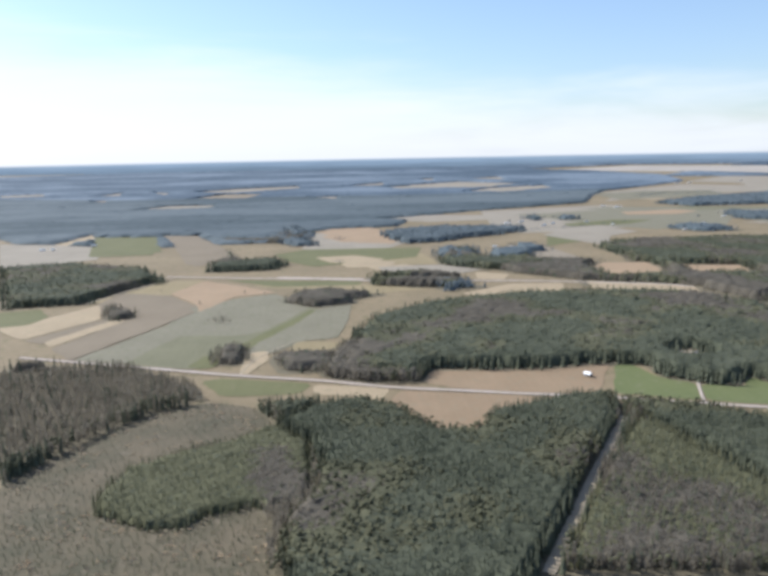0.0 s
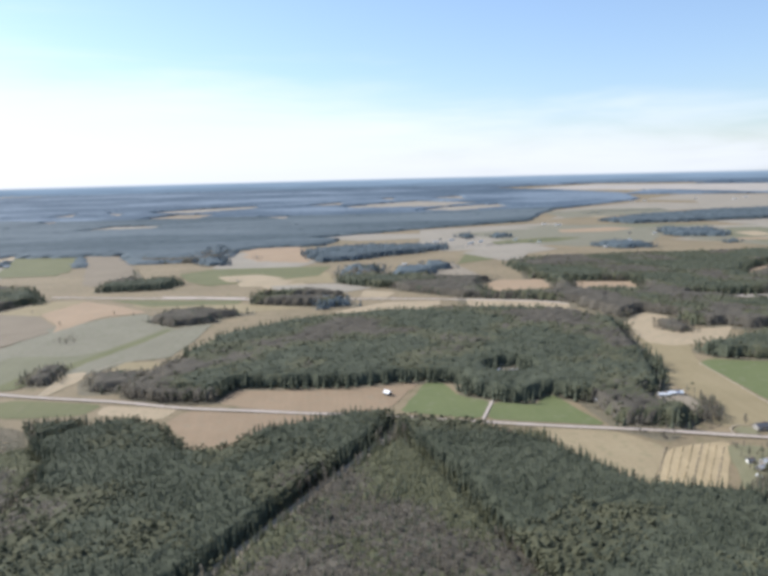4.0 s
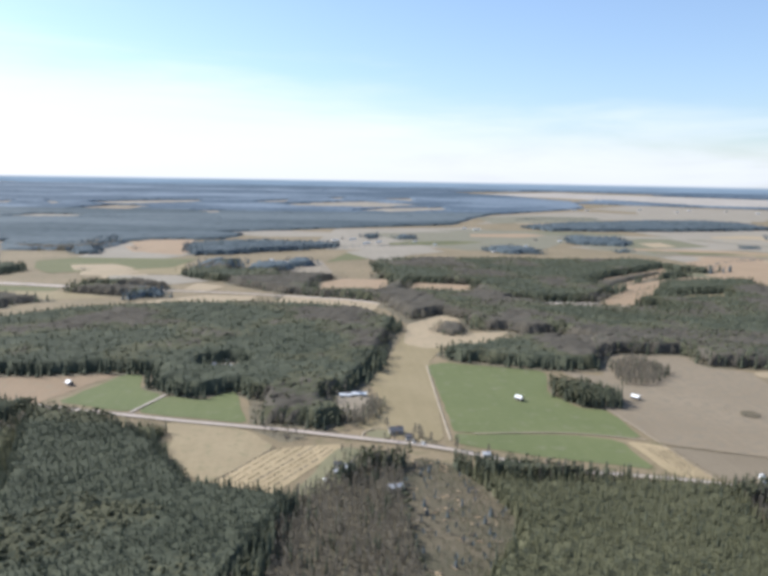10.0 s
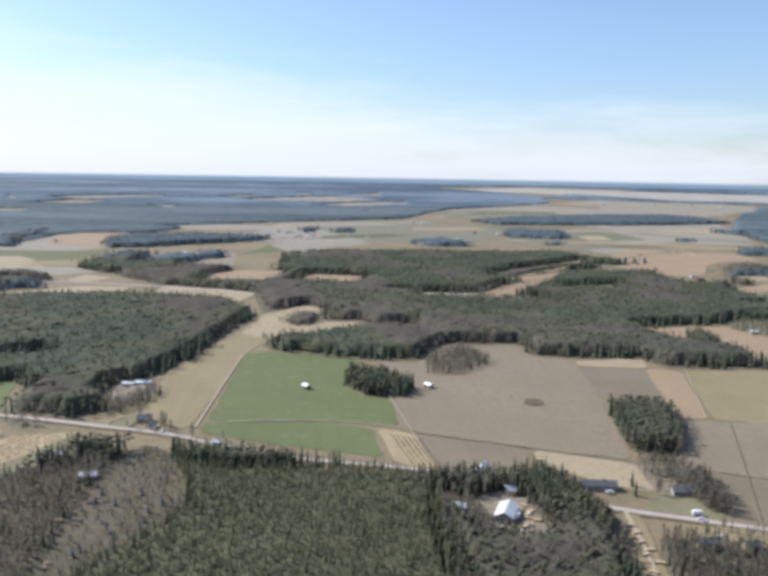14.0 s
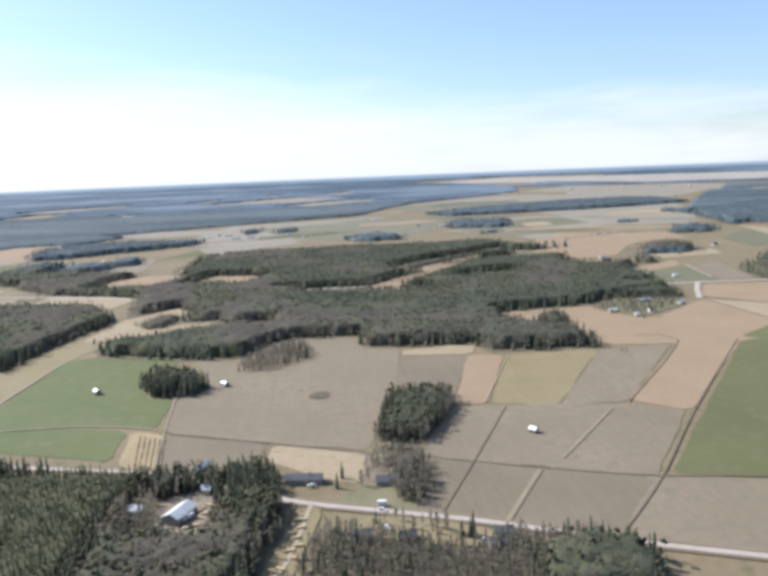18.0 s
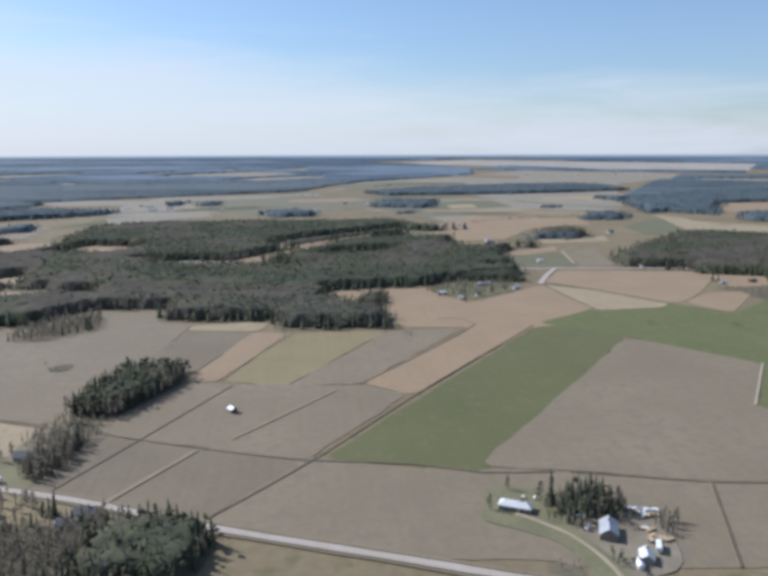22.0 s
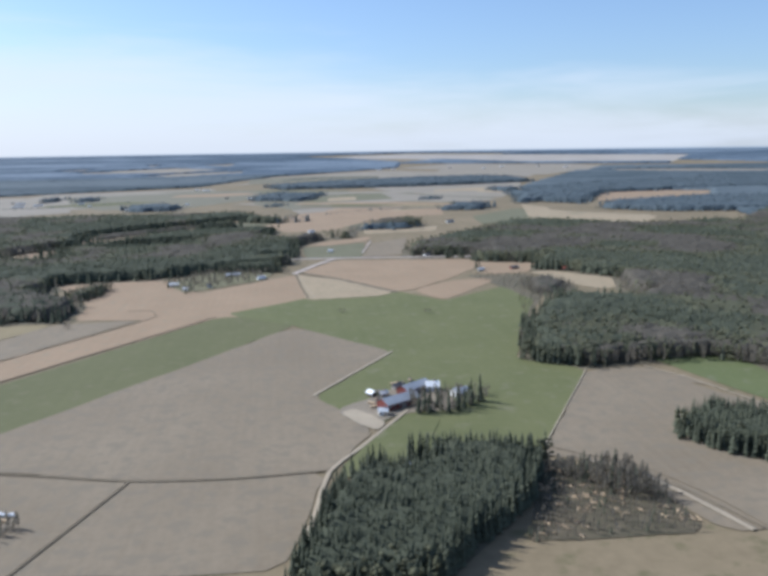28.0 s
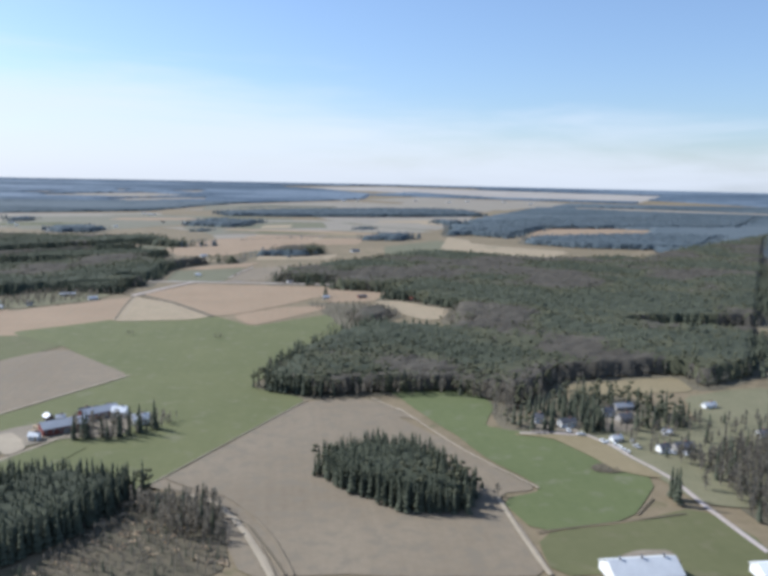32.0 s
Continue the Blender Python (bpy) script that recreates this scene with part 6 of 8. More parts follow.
def house(width, wall, wallmat, roofmat, label, points, hip=False, vents=0):
    far = points[0][1] > 1100
    big = width >= 8
    ob, length = seat("barn" if big else "house", points)
    length = min(length, 34.0)
    tagged(ob, label, "barn" if big else "house")
    rise = width * (0.24 if big else 0.33)
    if hip:
        bm = bmesh.new()
        box(bm, -length / 2, length / 2, -width / 2, width / 2, 0.0, wall + 0.02)
        part("wall", bm, wallmat, ob)
        part("roof", hip_roof(length, width, wall, rise), roofmat, ob)
    else:
        part("wall", gable(length, width, wall, rise), wallmat, ob)
        for side in (-1, 1):
            part("roof", roof_slab(length, width, wall, rise, side), roofmat, ob)
    bm = bmesh.new()
    box(bm, -length / 2 - 0.06, length / 2 + 0.06, -width / 2 - 0.06, width / 2 + 0.06, -0.15, 0.22)
    part("foundation", bm, "WALL_GREY", ob)
    if not big:
        bm = bmesh.new()
        cx = length * 0.16
        box(bm, cx - 0.3, cx + 0.3, -0.3, 0.3, wall + rise - 0.5, wall + rise + 0.75)
        chimney = part("chimney", bm, "BRICK", ob)
        bm = bmesh.new()
        box(bm, cx - 0.38, cx + 0.38, -0.38, 0.38, wall + rise + 0.75, wall + rise + 0.87)
        part("chimney_cap", bm, "ROOF_DARK", chimney)
    for k in range(vents):
        bm = bmesh.new()
        x = length * ((k + 0.5) / vents - 0.5)
        bmesh.ops.create_cone(bm, cap_ends=True, segments=10, radius1=0.34, radius2=0.3, depth=0.8, matrix=Matrix.Translation((x, 0, wall + rise + 0.5)))
        vent = part("ridge_vent", bm, "WALL_GREY", ob)
        bm = bmesh.new()
        bmesh.ops.create_cone(bm, cap_ends=True, segments=10, radius1=0.5, radius2=0.06, depth=0.25, matrix=Matrix.Translation((x, 0, wall + rise + 1.05)))
        part("vent_cap", bm, "ROOF_DARK", vent)
    n = 2 if far else max(2, int(length / 2.6))
    for side in (-1, 1):
        for i in range(n):
            x = -length / 2 + length * (i + 0.5) / n
            y = side * width / 2
            if side == -1 and i == n // 2:
                bm = bmesh.new()
                w = 1.5 if big else 0.5
                box(bm, x - w, x + w, y - 0.05, y + 0.04, 0.2, min(wall - 0.2, 2.6 if big else 2.0))
                part("door", bm, "BOARDS" if not big else "WALL_GREY", ob)
                continue
            bm = bmesh.new()
            box(bm, x - 0.55, x + 0.55, y - 0.05, y + 0.05, wall * 0.42, wall * 0.82)
            frame_ob = part("window", bm, "WALL_WHITE", ob)
            if not far:
                bm = bmesh.new()
                for a in (-0.26, 0.26):
                    box(bm, x + a - 0.21, x + a + 0.21, y - 0.065, y + 0.065, wall * 0.42 + 0.08, wall * 0.82 - 0.08)
                part("pane", bm, "GLASS_DARK", frame_ob)


def barn(width, wall, label, points):
    """A weathered log hay barn with a wide dark panel for its doorway and a roof painted white on the sunlit slope and
    dark on the shaded one.
    """
    ob, length = seat("hay_barn", points)
    tagged(ob, label, "barn", group="hay barns on the fields")
    rise = width * 0.3
    rows_n = 7
    bm = bmesh.new()
    for k in range(rows_n):
        z0, z1 = wall * k / rows_n, wall * (k + 0.92) / rows_n
        inset = 0.0 if k % 2 else 0.05
        box(bm, -length / 2 + inset, length / 2 - inset, -width / 2 + inset, width / 2 - inset, z0, z1)
    part("log_wall", bm, "LOGS", ob)
    part("gable", gable(length - 0.1, width - 0.1, wall - 0.05, rise), "LOGS", ob)
    # light put into the colour: white where the sun falls, dark on the slope away
    for side in (-1, 1):
        part("roof", roof_slab(length, width, wall, rise, side, 0.45), "ROOF_WHITE" if side > 0 else "ROOF_DARK", ob)
    # no opening is cut: a near-black slab stands for the shade inside
    bm = bmesh.new()
    box(bm, -0.9, 0.9, -width / 2 - 0.06, -width / 2 + 0.05, 0.1, wall * 0.8)
    part("door", bm, "RUBBER", ob, "near-black panel for a shaded doorway")


# ---- single trees ----
def solid(name, shape, mat, parent):
    me = bpy.data.meshes.new(name)
    me.from_pydata([tuple(v) for v in shape[0]], [], [tuple(int(i) for i in f) for f in shape[1]])
    me.attributes.new("tone", "FLOAT", "POINT").data.foreach_set("value", rng.uniform(0.2, 0.9, len(shape[0])).astype(np.float32))
    me.materials.append(MATS[mat])
    ob = new(name, me)
    ob.parent = parent
    return ob


def trunk_shape(r, top):
    V, F = [], []
    for z, q in ((0, r * 1.5), (0.06, r), (top * 0.5, r * 0.7), (top, r * 0.15)):
        V += [(q * math.cos(6.283 * i / 6), q * math.sin(6.283 * i / 6), z) for i in range(6)]
    for k in range(3):
        for i in range(6):
            a, b = k * 6 + i, k * 6 + (i + 1) % 6
            F += [(a, b, b + 6), (a, b + 6, a + 6)]
    return np.array(V), np.array(F)


MASTERS = {}


def tree(kind, tall, label, points):
    (x, y), = points
    name = {"spruce": "spruce_tree", "birch": "birch_tree"}[kind] if tall > 4.5 else "bush"
    pick = (name, int(rng.integers(0, 4)))
    turn, scale = rng.random() * 360, tall * rng.uniform(0.92, 1.08)
    if pick not in MASTERS:
        ob = new(name)
        tagged(ob, label, "bush" if name == "bush" else "tree", group="low bushes" if name == "bush" else "single trees")
        wide = 0.75 if name == "bush" else 0.3
        solid("trunk", trunk_shape(0.02, 0.9 if kind == "spruce" else 0.7), "BARK", ob)
        solid("crown", spruce_shape(11, 8, 0.13) if kind == "spruce" else birch_shape(56, wide), "CONIFER" if kind == "spruce" else "BIRCH", ob)
        MASTERS[pick] = ob
        ob.matrix_basis = pose(x, y, land(y), 0, 0, turn) @ Matrix.Scale(scale, 4)
        return
    ob = copy_thing(MASTERS[pick], pose(x, y, land(y), 0, 0, turn))
    ob.scale = (scale, scale, scale)
    ob["label"] = label


def bale(label, points):
    """A round bale wrapped in plastic, lying on its side."""
    (x, y), = points
    key = ("bale", 0)
    m = pose(x, y, land(y) + 0.35, 0, 0, rng.random() * 180)
    if key not in MASTERS:
        bm = bmesh.new()
        prof = [(-0.6, 0.0), (-0.6, 0.5), (-0.52, 0.6), (0.52, 0.6), (0.6, 0.5), (0.6, 0.0)]
        n = 14
        rings = [[bm.verts.new((a, q * math.cos(6.283 * i / n), 0.6 + q * math.sin(6.283 * i / n))) for i in range(n)] for a, q in prof[1:-1]]
        for a, b in zip(rings, rings[1:]):
            for i in range(n):
                bm.faces.new((a[i], a[(i + 1) % n], b[(i + 1) % n], b[i]))
        bm.faces.new(rings[0][::-1])
        bm.faces.new(rings[-1])
        ob = part("hay_bale", bm, "PLASTIC")
        tagged(ob, label, "bale", group="wrapped bales")
        ob.matrix_basis = m
        MASTERS[key] = ob
        return
    copy_thing(MASTERS[key], m)["label"] = label


def lumber(label, points):
    """A stack of boards on two bearers."""
    (x, y), = points
    key = ("lumber", 0)
    m = pose(x, y, land(y) + 0.4, 0, 0, rng.uniform(-40, 40))
    if key not in MASTERS:
        ob = new("lumber_stack")
        tagged(ob, label, "lumber", group="lumber stacks")
        for dx in (-1.2, 1.2):
            bm = bmesh.new()
            box(bm, dx - 0.1, dx + 0.1, -0.7, 0.7, 0.0, 0.14)
            part("bearer", bm, "LOGS", ob)
        for k in range(3):
            for j in range(4):
                bm = bmesh.new()
                y0 = -0.66 + j * 0.335
                box(bm, -2.0 + 0.12 * ((k + j) % 3), 2.0 - 0.1 * ((k * j) % 3), y0, y0 + 0.3, 0.14 + k * 0.22, 0.34 + k * 0.22)
                part("board", bm, "BOARDS", ob)
        ob.matrix_basis = m
        MASTERS[key] = ob
        return
    copy_thing(MASTERS[key], m)["label"] = label


def caravan(label, points):
    ob, length = seat("caravan", points)
    tagged(ob, label, "caravan")
    bm = bmesh.new()
    box(bm, -length / 2, length / 2, -0.95, 0.95, 0.95, 2.7)
    bmesh.ops.bevel(bm, geom=bm.edges[:], offset=0.18, segments=2, affect="EDGES")
    part("body", bm, "PLASTIC", ob)
    bm = bmesh.new()
    for x in (-length * 0.25, length * 0.25):
        box(bm, x - 0.45, x + 0.45, -0.975, 0.975, 1.7, 2.25)
    part("window", bm, "GLASS_DARK", ob)
    bm = bmesh.new()
    box(bm, length / 2 - 0.1, length / 2 + 0.9, -0.06, 0.06, 0.85, 1.0)
    part("drawbar", bm, "RUBBER", ob)
    for side in (-0.85, 0.85):
        bm = bmesh.new()
        bmesh.ops.create_cone(bm, cap_ends=True, segments=14, radius1=0.36, radius2=0.36, depth=0.22, matrix=Matrix.Translation((0, side, 0.75)) @ Matrix.Rotation(radians(90), 4, "X"))
        part("wheel", bm, "RUBBER", ob)


def cart(label, points):
    """A low farm trailer: a boarded box on two wheels with a drawbar."""
    (x, y), = points
    key = ("cart", 0)
    m = pose(x, y, land(y) + 0.36, 0, 0, rng.random() * 360)
    if key not in MASTERS:
        ob = new("farm_trailer")
        tagged(ob, label, "trailer", group="farm trailers")
        bm = bmesh.new()
        box(bm, -1.6, 1.6, -0.9, 0.9, 0.55, 0.68)
        part("bed", bm, "BOARDS", ob)
        for y0, y1, x0, x1 in ((-0.95, -0.89, -1.6, 1.6), (0.89, 0.95, -1.6, 1.6), (-0.9, 0.9, -1.64, -1.58)):
            bm = bmesh.new()
            box(bm, x0, x1, y0, y1, 0.55, 1.1)
            part("side_board", bm, "WALL_GREY", ob)
        bm = bmesh.new()
        box(bm, 1.55, 2.7, -0.05, 0.05, 0.5, 0.6)
        part("drawbar", bm, "RUBBER", ob)
        for side in (-0.98, 0.98):
            bm = bmesh.new()
            bmesh.ops.create_cone(bm, cap_ends=True, segments=12, radius1=0.36, radius2=0.36, depth=0.2, matrix=Matrix.Translation((-0.3, side, 0.36)) @ Matrix.Rotation(radians(90), 4, "X"))
            part("wheel", bm, "RUBBER", ob)
        ob.matrix_basis = m
        MASTERS[key] = ob
        return
    copy_thing(MASTERS[key], m)["label"] = label


def car(label, points):
    """A small saloon: lower body, glazed cabin, four wheels."""
    (x, y), = points
    key = ("car", 0)
    m = pose(x, y, land(y) + 0.36, 0, 0, rng.random() * 360)
    if key not in MASTERS:
        ob = new("car")
        tagged(ob, label, "car", group="parked cars")
        bm = bmesh.new()
        box(bm, -2.0, 2.0, -0.82, 0.82, 0.3, 0.85)
        bmesh.ops.bevel(bm, geom=bm.edges[:], offset=0.12, segments=2, affect="EDGES")
        part("body", bm, "PLASTIC", ob)
        bm = bmesh.new()
        v = box(bm, -1.3, 0.9, -0.74, 0.74, 0.83, 1.35)
        for q in v[4:]:
            q.co.x, q.co.y = q.co.x * 0.72 - 0.05, q.co.y * 0.84
        part("window", bm, "GLASS_DARK", ob)
        bm = bmesh.new()
        box(bm, -0.95, 0.58, -0.6, 0.6, 1.35, 1.4)
        part("roof", bm, "PLASTIC", ob)
        for px in (-1.25, 1.25):
            for side in (-0.78, 0.78):
                bm = bmesh.new()
                bmesh.ops.create_cone(bm, cap_ends=True, segments=12, radius1=0.32, radius2=0.32, depth=0.2, matrix=Matrix.Translation((px, side, 0.32)) @ Matrix.Rotation(radians(90), 4, "X"))
                part("wheel", bm, "RUBBER", ob)
        ob.matrix_basis = m
        MASTERS[key] = ob
        return
    copy_thing(MASTERS[key], m)["label"] = label


def swath(spacing, mat, label, points):
    """A raked row of hay: small uneven heaps along a straight line."""
    (ax, ay), (bx, by) = points[0], points[-1]
    n = max(3, int(math.hypot(bx - ax, by - ay) / spacing))
    bm = bmesh.new()
    r = random.Random(int(ax * 7 + ay))
    for i in range(n):
        if r.random() < 0.12:
            continue
        u = (i + r.uniform(-0.25, 0.25)) / (n - 1)
        x, y = ax + (bx - ax) * u, ay + (by - ay) * u
        w, h = r.uniform(0.7, 1.15) * spacing * 0.42, r.uniform(0.35, 0.6)
        ring = [bm.verts.new((x + w * r.uniform(0.7, 1.2) * math.cos(a * 1.0472), y + w * r.uniform(0.7, 1.2) * math.sin(a * 1.0472), land(y) + 0.1)) for a in range(6)]
        top = bm.verts.new((x + r.uniform(-0.2, 0.2), y + r.uniform(-0.2, 0.2), land(y) + 0.3 + h))
        for k in range(6):
            bm.faces.new((ring[k], ring[(k + 1) % 6], top))
    tagged(part("hay_row", bm, mat), label, "hay", kind="stuff")


def brash(count, label, points):
    """Logging waste strewn over felled land: stumps and small heaps of pale branches and tops."""
    poly = np.array(points, float)
    r = np.random.default_rng(len(label))
    lo, hi = poly.min(0), poly.max(0)
    Q = lo + r.random((count * 4, 2)) * (hi - lo)
    clump = smooth_noise(Q, 18) > -0.02
    Q = Q[inside(poly, Q) & clump][:count]
    V, F = [], []
    for x, y in Q:
        for _ in range(int(r.integers(3, 7))):
            a, long, thin = r.random() * 6.283, r.uniform(0.5, 1.6), r.uniform(0.06, 0.2)
            c = np.array([x + r.normal(0, 0.7), y + r.normal(0, 0.7), land(y) + 0.32 + r.uniform(0.0, 0.35)])
            d, n = np.array([math.cos(a), math.sin(a), r.uniform(-0.2, 0.3)]) * long, np.array([-math.sin(a), math.cos(a), 0]) * thin
            up, o = np.array([0, 0, thin * 1.6]), len(V)
            V += [c - d - n, c - d + n, c - d + up, c + d - n * 0.5, c + d + n * 0.5, c + d + up * 0.5]
            F += [(o, o + 1, o + 2), (o + 3, o + 5, o + 4), (o, o + 3, o + 4), (o, o + 4, o + 1), (o + 1, o + 4, o + 5), (o + 1, o + 5, o + 2), (o + 2, o + 5, o + 3), (o + 2, o + 3, o)]
    me = bpy.data.meshes.new("logging_debris")
    me.from_pydata([tuple(v) for v in V], [], F)
    me.materials.append(MATS["BOARDS"])
    tagged(new("logging_debris", me), label, "debris", kind="stuff")


house(5.0, 2.2, "LOGS", "ROOF_PALE", "long cottage with a pale metal roof", [(914.6, 269.7), (925.6, 264.4)], hip=True)
house(6.2, 2.6, "LOGS", "ROOF_BLUE", "dark barn with a blue-grey metal roof", [(946.5, 239.9), (950.1, 249.8)])
house(4.4, 2.2, "WALL_GREY", "ROOF_PALE", "small shed with a pale roof", [(953.1, 223.5), (955.3, 229.5)])
house(1.7, 1.8, "WALL_WHITE", "ROOF_WHITE", "narrow whitewashed shed beside the farm drive", [(949.6, 220.5), (950.6, 224.6)])
house(9, 3.4, "WALL_RED", "ROOF_BLUE", "red barn with a grey metal roof", [(1114.1, 344.8), (1131.4, 354.9)])
house(8, 3.2, "WALL_RED", "ROOF_BLUE", "second barn with a blue-grey roof", [(1126.9, 364.3), (1140.7, 374.4)])
house(6, 3, "WALL_WHITE", "ROOF_WHITE", "farmhouse with a bright white roof", [(1140.3, 369.6), (1146.9, 369.1)])
house(4, 2.2, "WALL_WHITE", "ROOF_PALE", "low white shed in the farmyard", [(1111.4, 338.2), (1115.7, 337.9)])
house(6, 2.8, "WALL_WHITE", "ROOF_PALE", "white farmhouse among spruces", [(1151.9, 356.4), (1158.8, 358.9)])
house(3, 2, "WALL_GREY", "ROOF_PALE", "little grey store hut", [(1115.6, 363.6), (1119.1, 364.9)])
house(3, 2, "WALL_GREY", "ROOF_DARK", "little dark store hut", [(1123.7, 374), (1128, 376.9)])
house(8.4, 3.2, "WALL_GREY", "ROOF_PALE", "workshop with a pale metal roof", [(620, 310.4), (625.9, 323.6)])
house(5, 2.2, "WALL_GREY", "ROOF_PALE", "shed with a pale flat-looking roof", [(599, 325.7), (605.6, 325.2)])
house(3, 1.8, "WALL_WHITE", "ROOF_PALE", "long narrow white shed", [(621.1, 366.5), (626.3, 376.5)])
house(6, 2.5, "WALL_GREY", "ROOF_DARK", "long house with a dark roof", [(667.5, 346.8), (684.8, 344.5)])
house(6, 2.5, "WALL_GREY", "ROOF_DARK", "cottage with a grey roof", [(710, 337.2), (723.3, 336.6)])
house(5.5, 2.6, "WALL_YELLOW", "ROOF_DARK", "small house with a dark blue roof", [(696.4, 285.4), (704.4, 284.4)])
house(5, 2.4, "WALL_GREY", "ROOF_DARK", "roadside cottage with a dark roof", [(715.7, 281.7), (721.7, 281.9)])
house(5.5, 2.5, "WALL_YELLOW", "ROOF_DARK", "brown-roofed cottage by the road", [(752.5, 278.9), (760.2, 278.8)])
house(4.5, 3, "WALL_YELLOW", "ROOF_PALE", "tall pale small house", [(629.5, 341.1), (632.8, 340.6)])
house(4, 2.2, "WALL_WHITE", "ROOF_DARK", "small white shed between trees", [(601.9, 352.2), (605.2, 351.8)])
house(5, 2.4, "WALL_GREY", "ROOF_DARK", "garage with a low dark roof", [(748.7, 271), (755.8, 270.9)])
house(4.5, 2.8, "WALL_WHITE", "ROOF_DARK", "white village house with a steep gable", [(1354.2, 335.7), (1362, 336.5)])
house(5, 3, "WALL_WHITE", "ROOF_DARK", "white cottage at the wood edge", [(1344.8, 343.8), (1347.7, 343.6)])
house(5.5, 2.8, "WALL_WHITE", "ROOF_DARK", "village house under spruces", [(1382.5, 350.2), (1387.8, 351.4)])
house(6, 2.6, "WALL_GREY", "ROOF_DARK", "grey village house with a dark roof", [(1386.4, 340.5), (1393.5, 341.5)])
house(3.4, 1.9, "WALL_WHITE", "ROOF_PALE", "small shed with a white roof", [(1370.6, 313.7), (1375.3, 314.6)])
house(3.2, 1.8, "WALL_WHITE", "ROOF_PALE", "low white shed in a garden", [(1399.6, 320.7), (1402.9, 320.4)])
house(4.2, 2.6, "WALL_WHITE", "ROOF_DARK", "white gabled village house", [(1385.6, 298.7), (1390.1, 299.5)])
house(5.5, 2.5, "WALL_GREY", "ROOF_DARK", "grey bungalow in the village", [(1393.2, 299.2), (1401.4, 299.7)])
house(3.6, 2, "WALL_WHITE", "ROOF_PALE", "white shed at a meadow", [(1442.5, 358.9), (1449.3, 360.1)])
house(4, 2.2, "WALL_WHITE", "ROOF_DARK", "small white shed beyond the village", [(1444.3, 314.2), (1447.1, 314)])
house(12, 3, "WALL_WHITE", "ROOF_PALE", "big barn with a pale metal roof and ridge vents", [(1317.2, 199.4), (1338.4, 199.6)], vents=3)
house(8, 3.0, "WALL_WHITE", "ROOF_WHITE", "neighbouring barn with a pale roof", [(1362.8, 195), (1371.4, 194.7)])
house(3.4, 1.5, "WALL_GREY", "ROOF_WHITE", "low white-roofed barn beside the meadow", [(399.2, 536.9), (407.6, 536.6)])
house(3.6, 1.6, "WALL_GREY", "ROOF_WHITE", "long white-roofed shed beside the meadow", [(408.5, 539.1), (419, 538.7)])
house(4, 2.2, "WALL_GREY", "ROOF_PALE", "small shed by the road wood", [(347, 527.1), (350.5, 528.3)])
barn(3.7, 2.5, "grey log hay barn in a green field", [(531.3, 522.4), (528.3, 526.4)])
barn(3.6, 2.3, "grey log hay barn on ploughed land", [(619.3, 522.4), (615.9, 526.8)])
barn(4, 2.4, "small hay barn on a stubble field", [(198.1, 569.9), (194.9, 574.1)])
barn(3.2, 2.2, "lone weathered hay barn on ploughed land", [(801.9, 389.6), (799.5, 392.8)])
barn(3.5, 2, "small grey hut in the farmyard", [(1112.7, 364.4), (1110.3, 367.6)])
house(6, 2.5, "WALL_GREY", "ROOF_PALE", "roadside house with a pale roof", [(398.5, 397.2), (404.1, 398.5)])
house(4, 2.2, "WALL_GREY", "ROOF_PALE", "low grey shed beside the road", [(420.2, 369.3), (428.2, 370.4)])
house(5, 2.6, "WALL_WHITE", "ROOF_DARK", "white house deep in the wood", [(302.3, 650.6), (308.8, 650.5)])
house(4.7, 2.1, "WALL_GREY", "ROOF_PALE", "farm building with a pale roof", [(966, 704), (974, 704)])
house(4.7, 2.5, "WALL_WHITE", "ROOF_DARK", "white gabled farmhouse with a dark roof", [(1001.1, 693.5), (1004.2, 693.4)])
house(3.9, 2.1, "WALL_GREY", "ROOF_PALE", "long grey farm shed by trees", [(1014, 747), (1027, 751)])
house(3.9, 2.1, "WALL_WHITE", "ROOF_PALE", "small white store of a farm", [(981.6, 679.6), (984.6, 679.5)])
house(3.9, 2.1, "WALL_WHITE", "ROOF_PALE", "farm annex with a white wall", [(1045, 724), (1052, 728)])
house(6.2, 2.5, "WALL_WHITE", "ROOF_WHITE", "long white greenhouse building far off", [(339, 1324), (371, 1341)])
house(3.9, 2, "WALL_WHITE", "ROOF_PALE", "distant white farm building with pale roof", [(412, 1848), (428, 1850)])
house(3.9, 2, "WALL_WHITE", "ROOF_PALE", "distant white farm building with pale roof", [(456, 1872), (472, 1894)])
house(3.9, 2, "WALL_GREY", "ROOF_DARK", "distant dark silo barn", [(436, 1910), (442, 1910)])
house(3.9, 2, "WALL_WHITE", "ROOF_PALE", "distant white house with a pale roof", [(501, 1935), (513, 1947)])
house(3.9, 2, "WALL_WHITE", "ROOF_PALE", "distant white house with a pale roof", [(609, 1828), (620, 1839)])
house(3.9, 2, "WALL_WHITE", "ROOF_PALE", "distant white house with a pale roof", [(755, 1606), (763, 1607)])
house(3.9, 2, "WALL_WHITE", "ROOF_PALE", "distant white house with a pale roof", [(991, 1894), (1002, 1895)])
house(3.9, 2, "WALL_GREY", "ROOF_DARK", "distant dark wooden hut in fields", [(935, 1919), (944, 1920)])
house(3.9, 2, "WALL_WHITE", "ROOF_PALE", "distant white house with a pale roof", [(820, 2315), (835, 2317)])
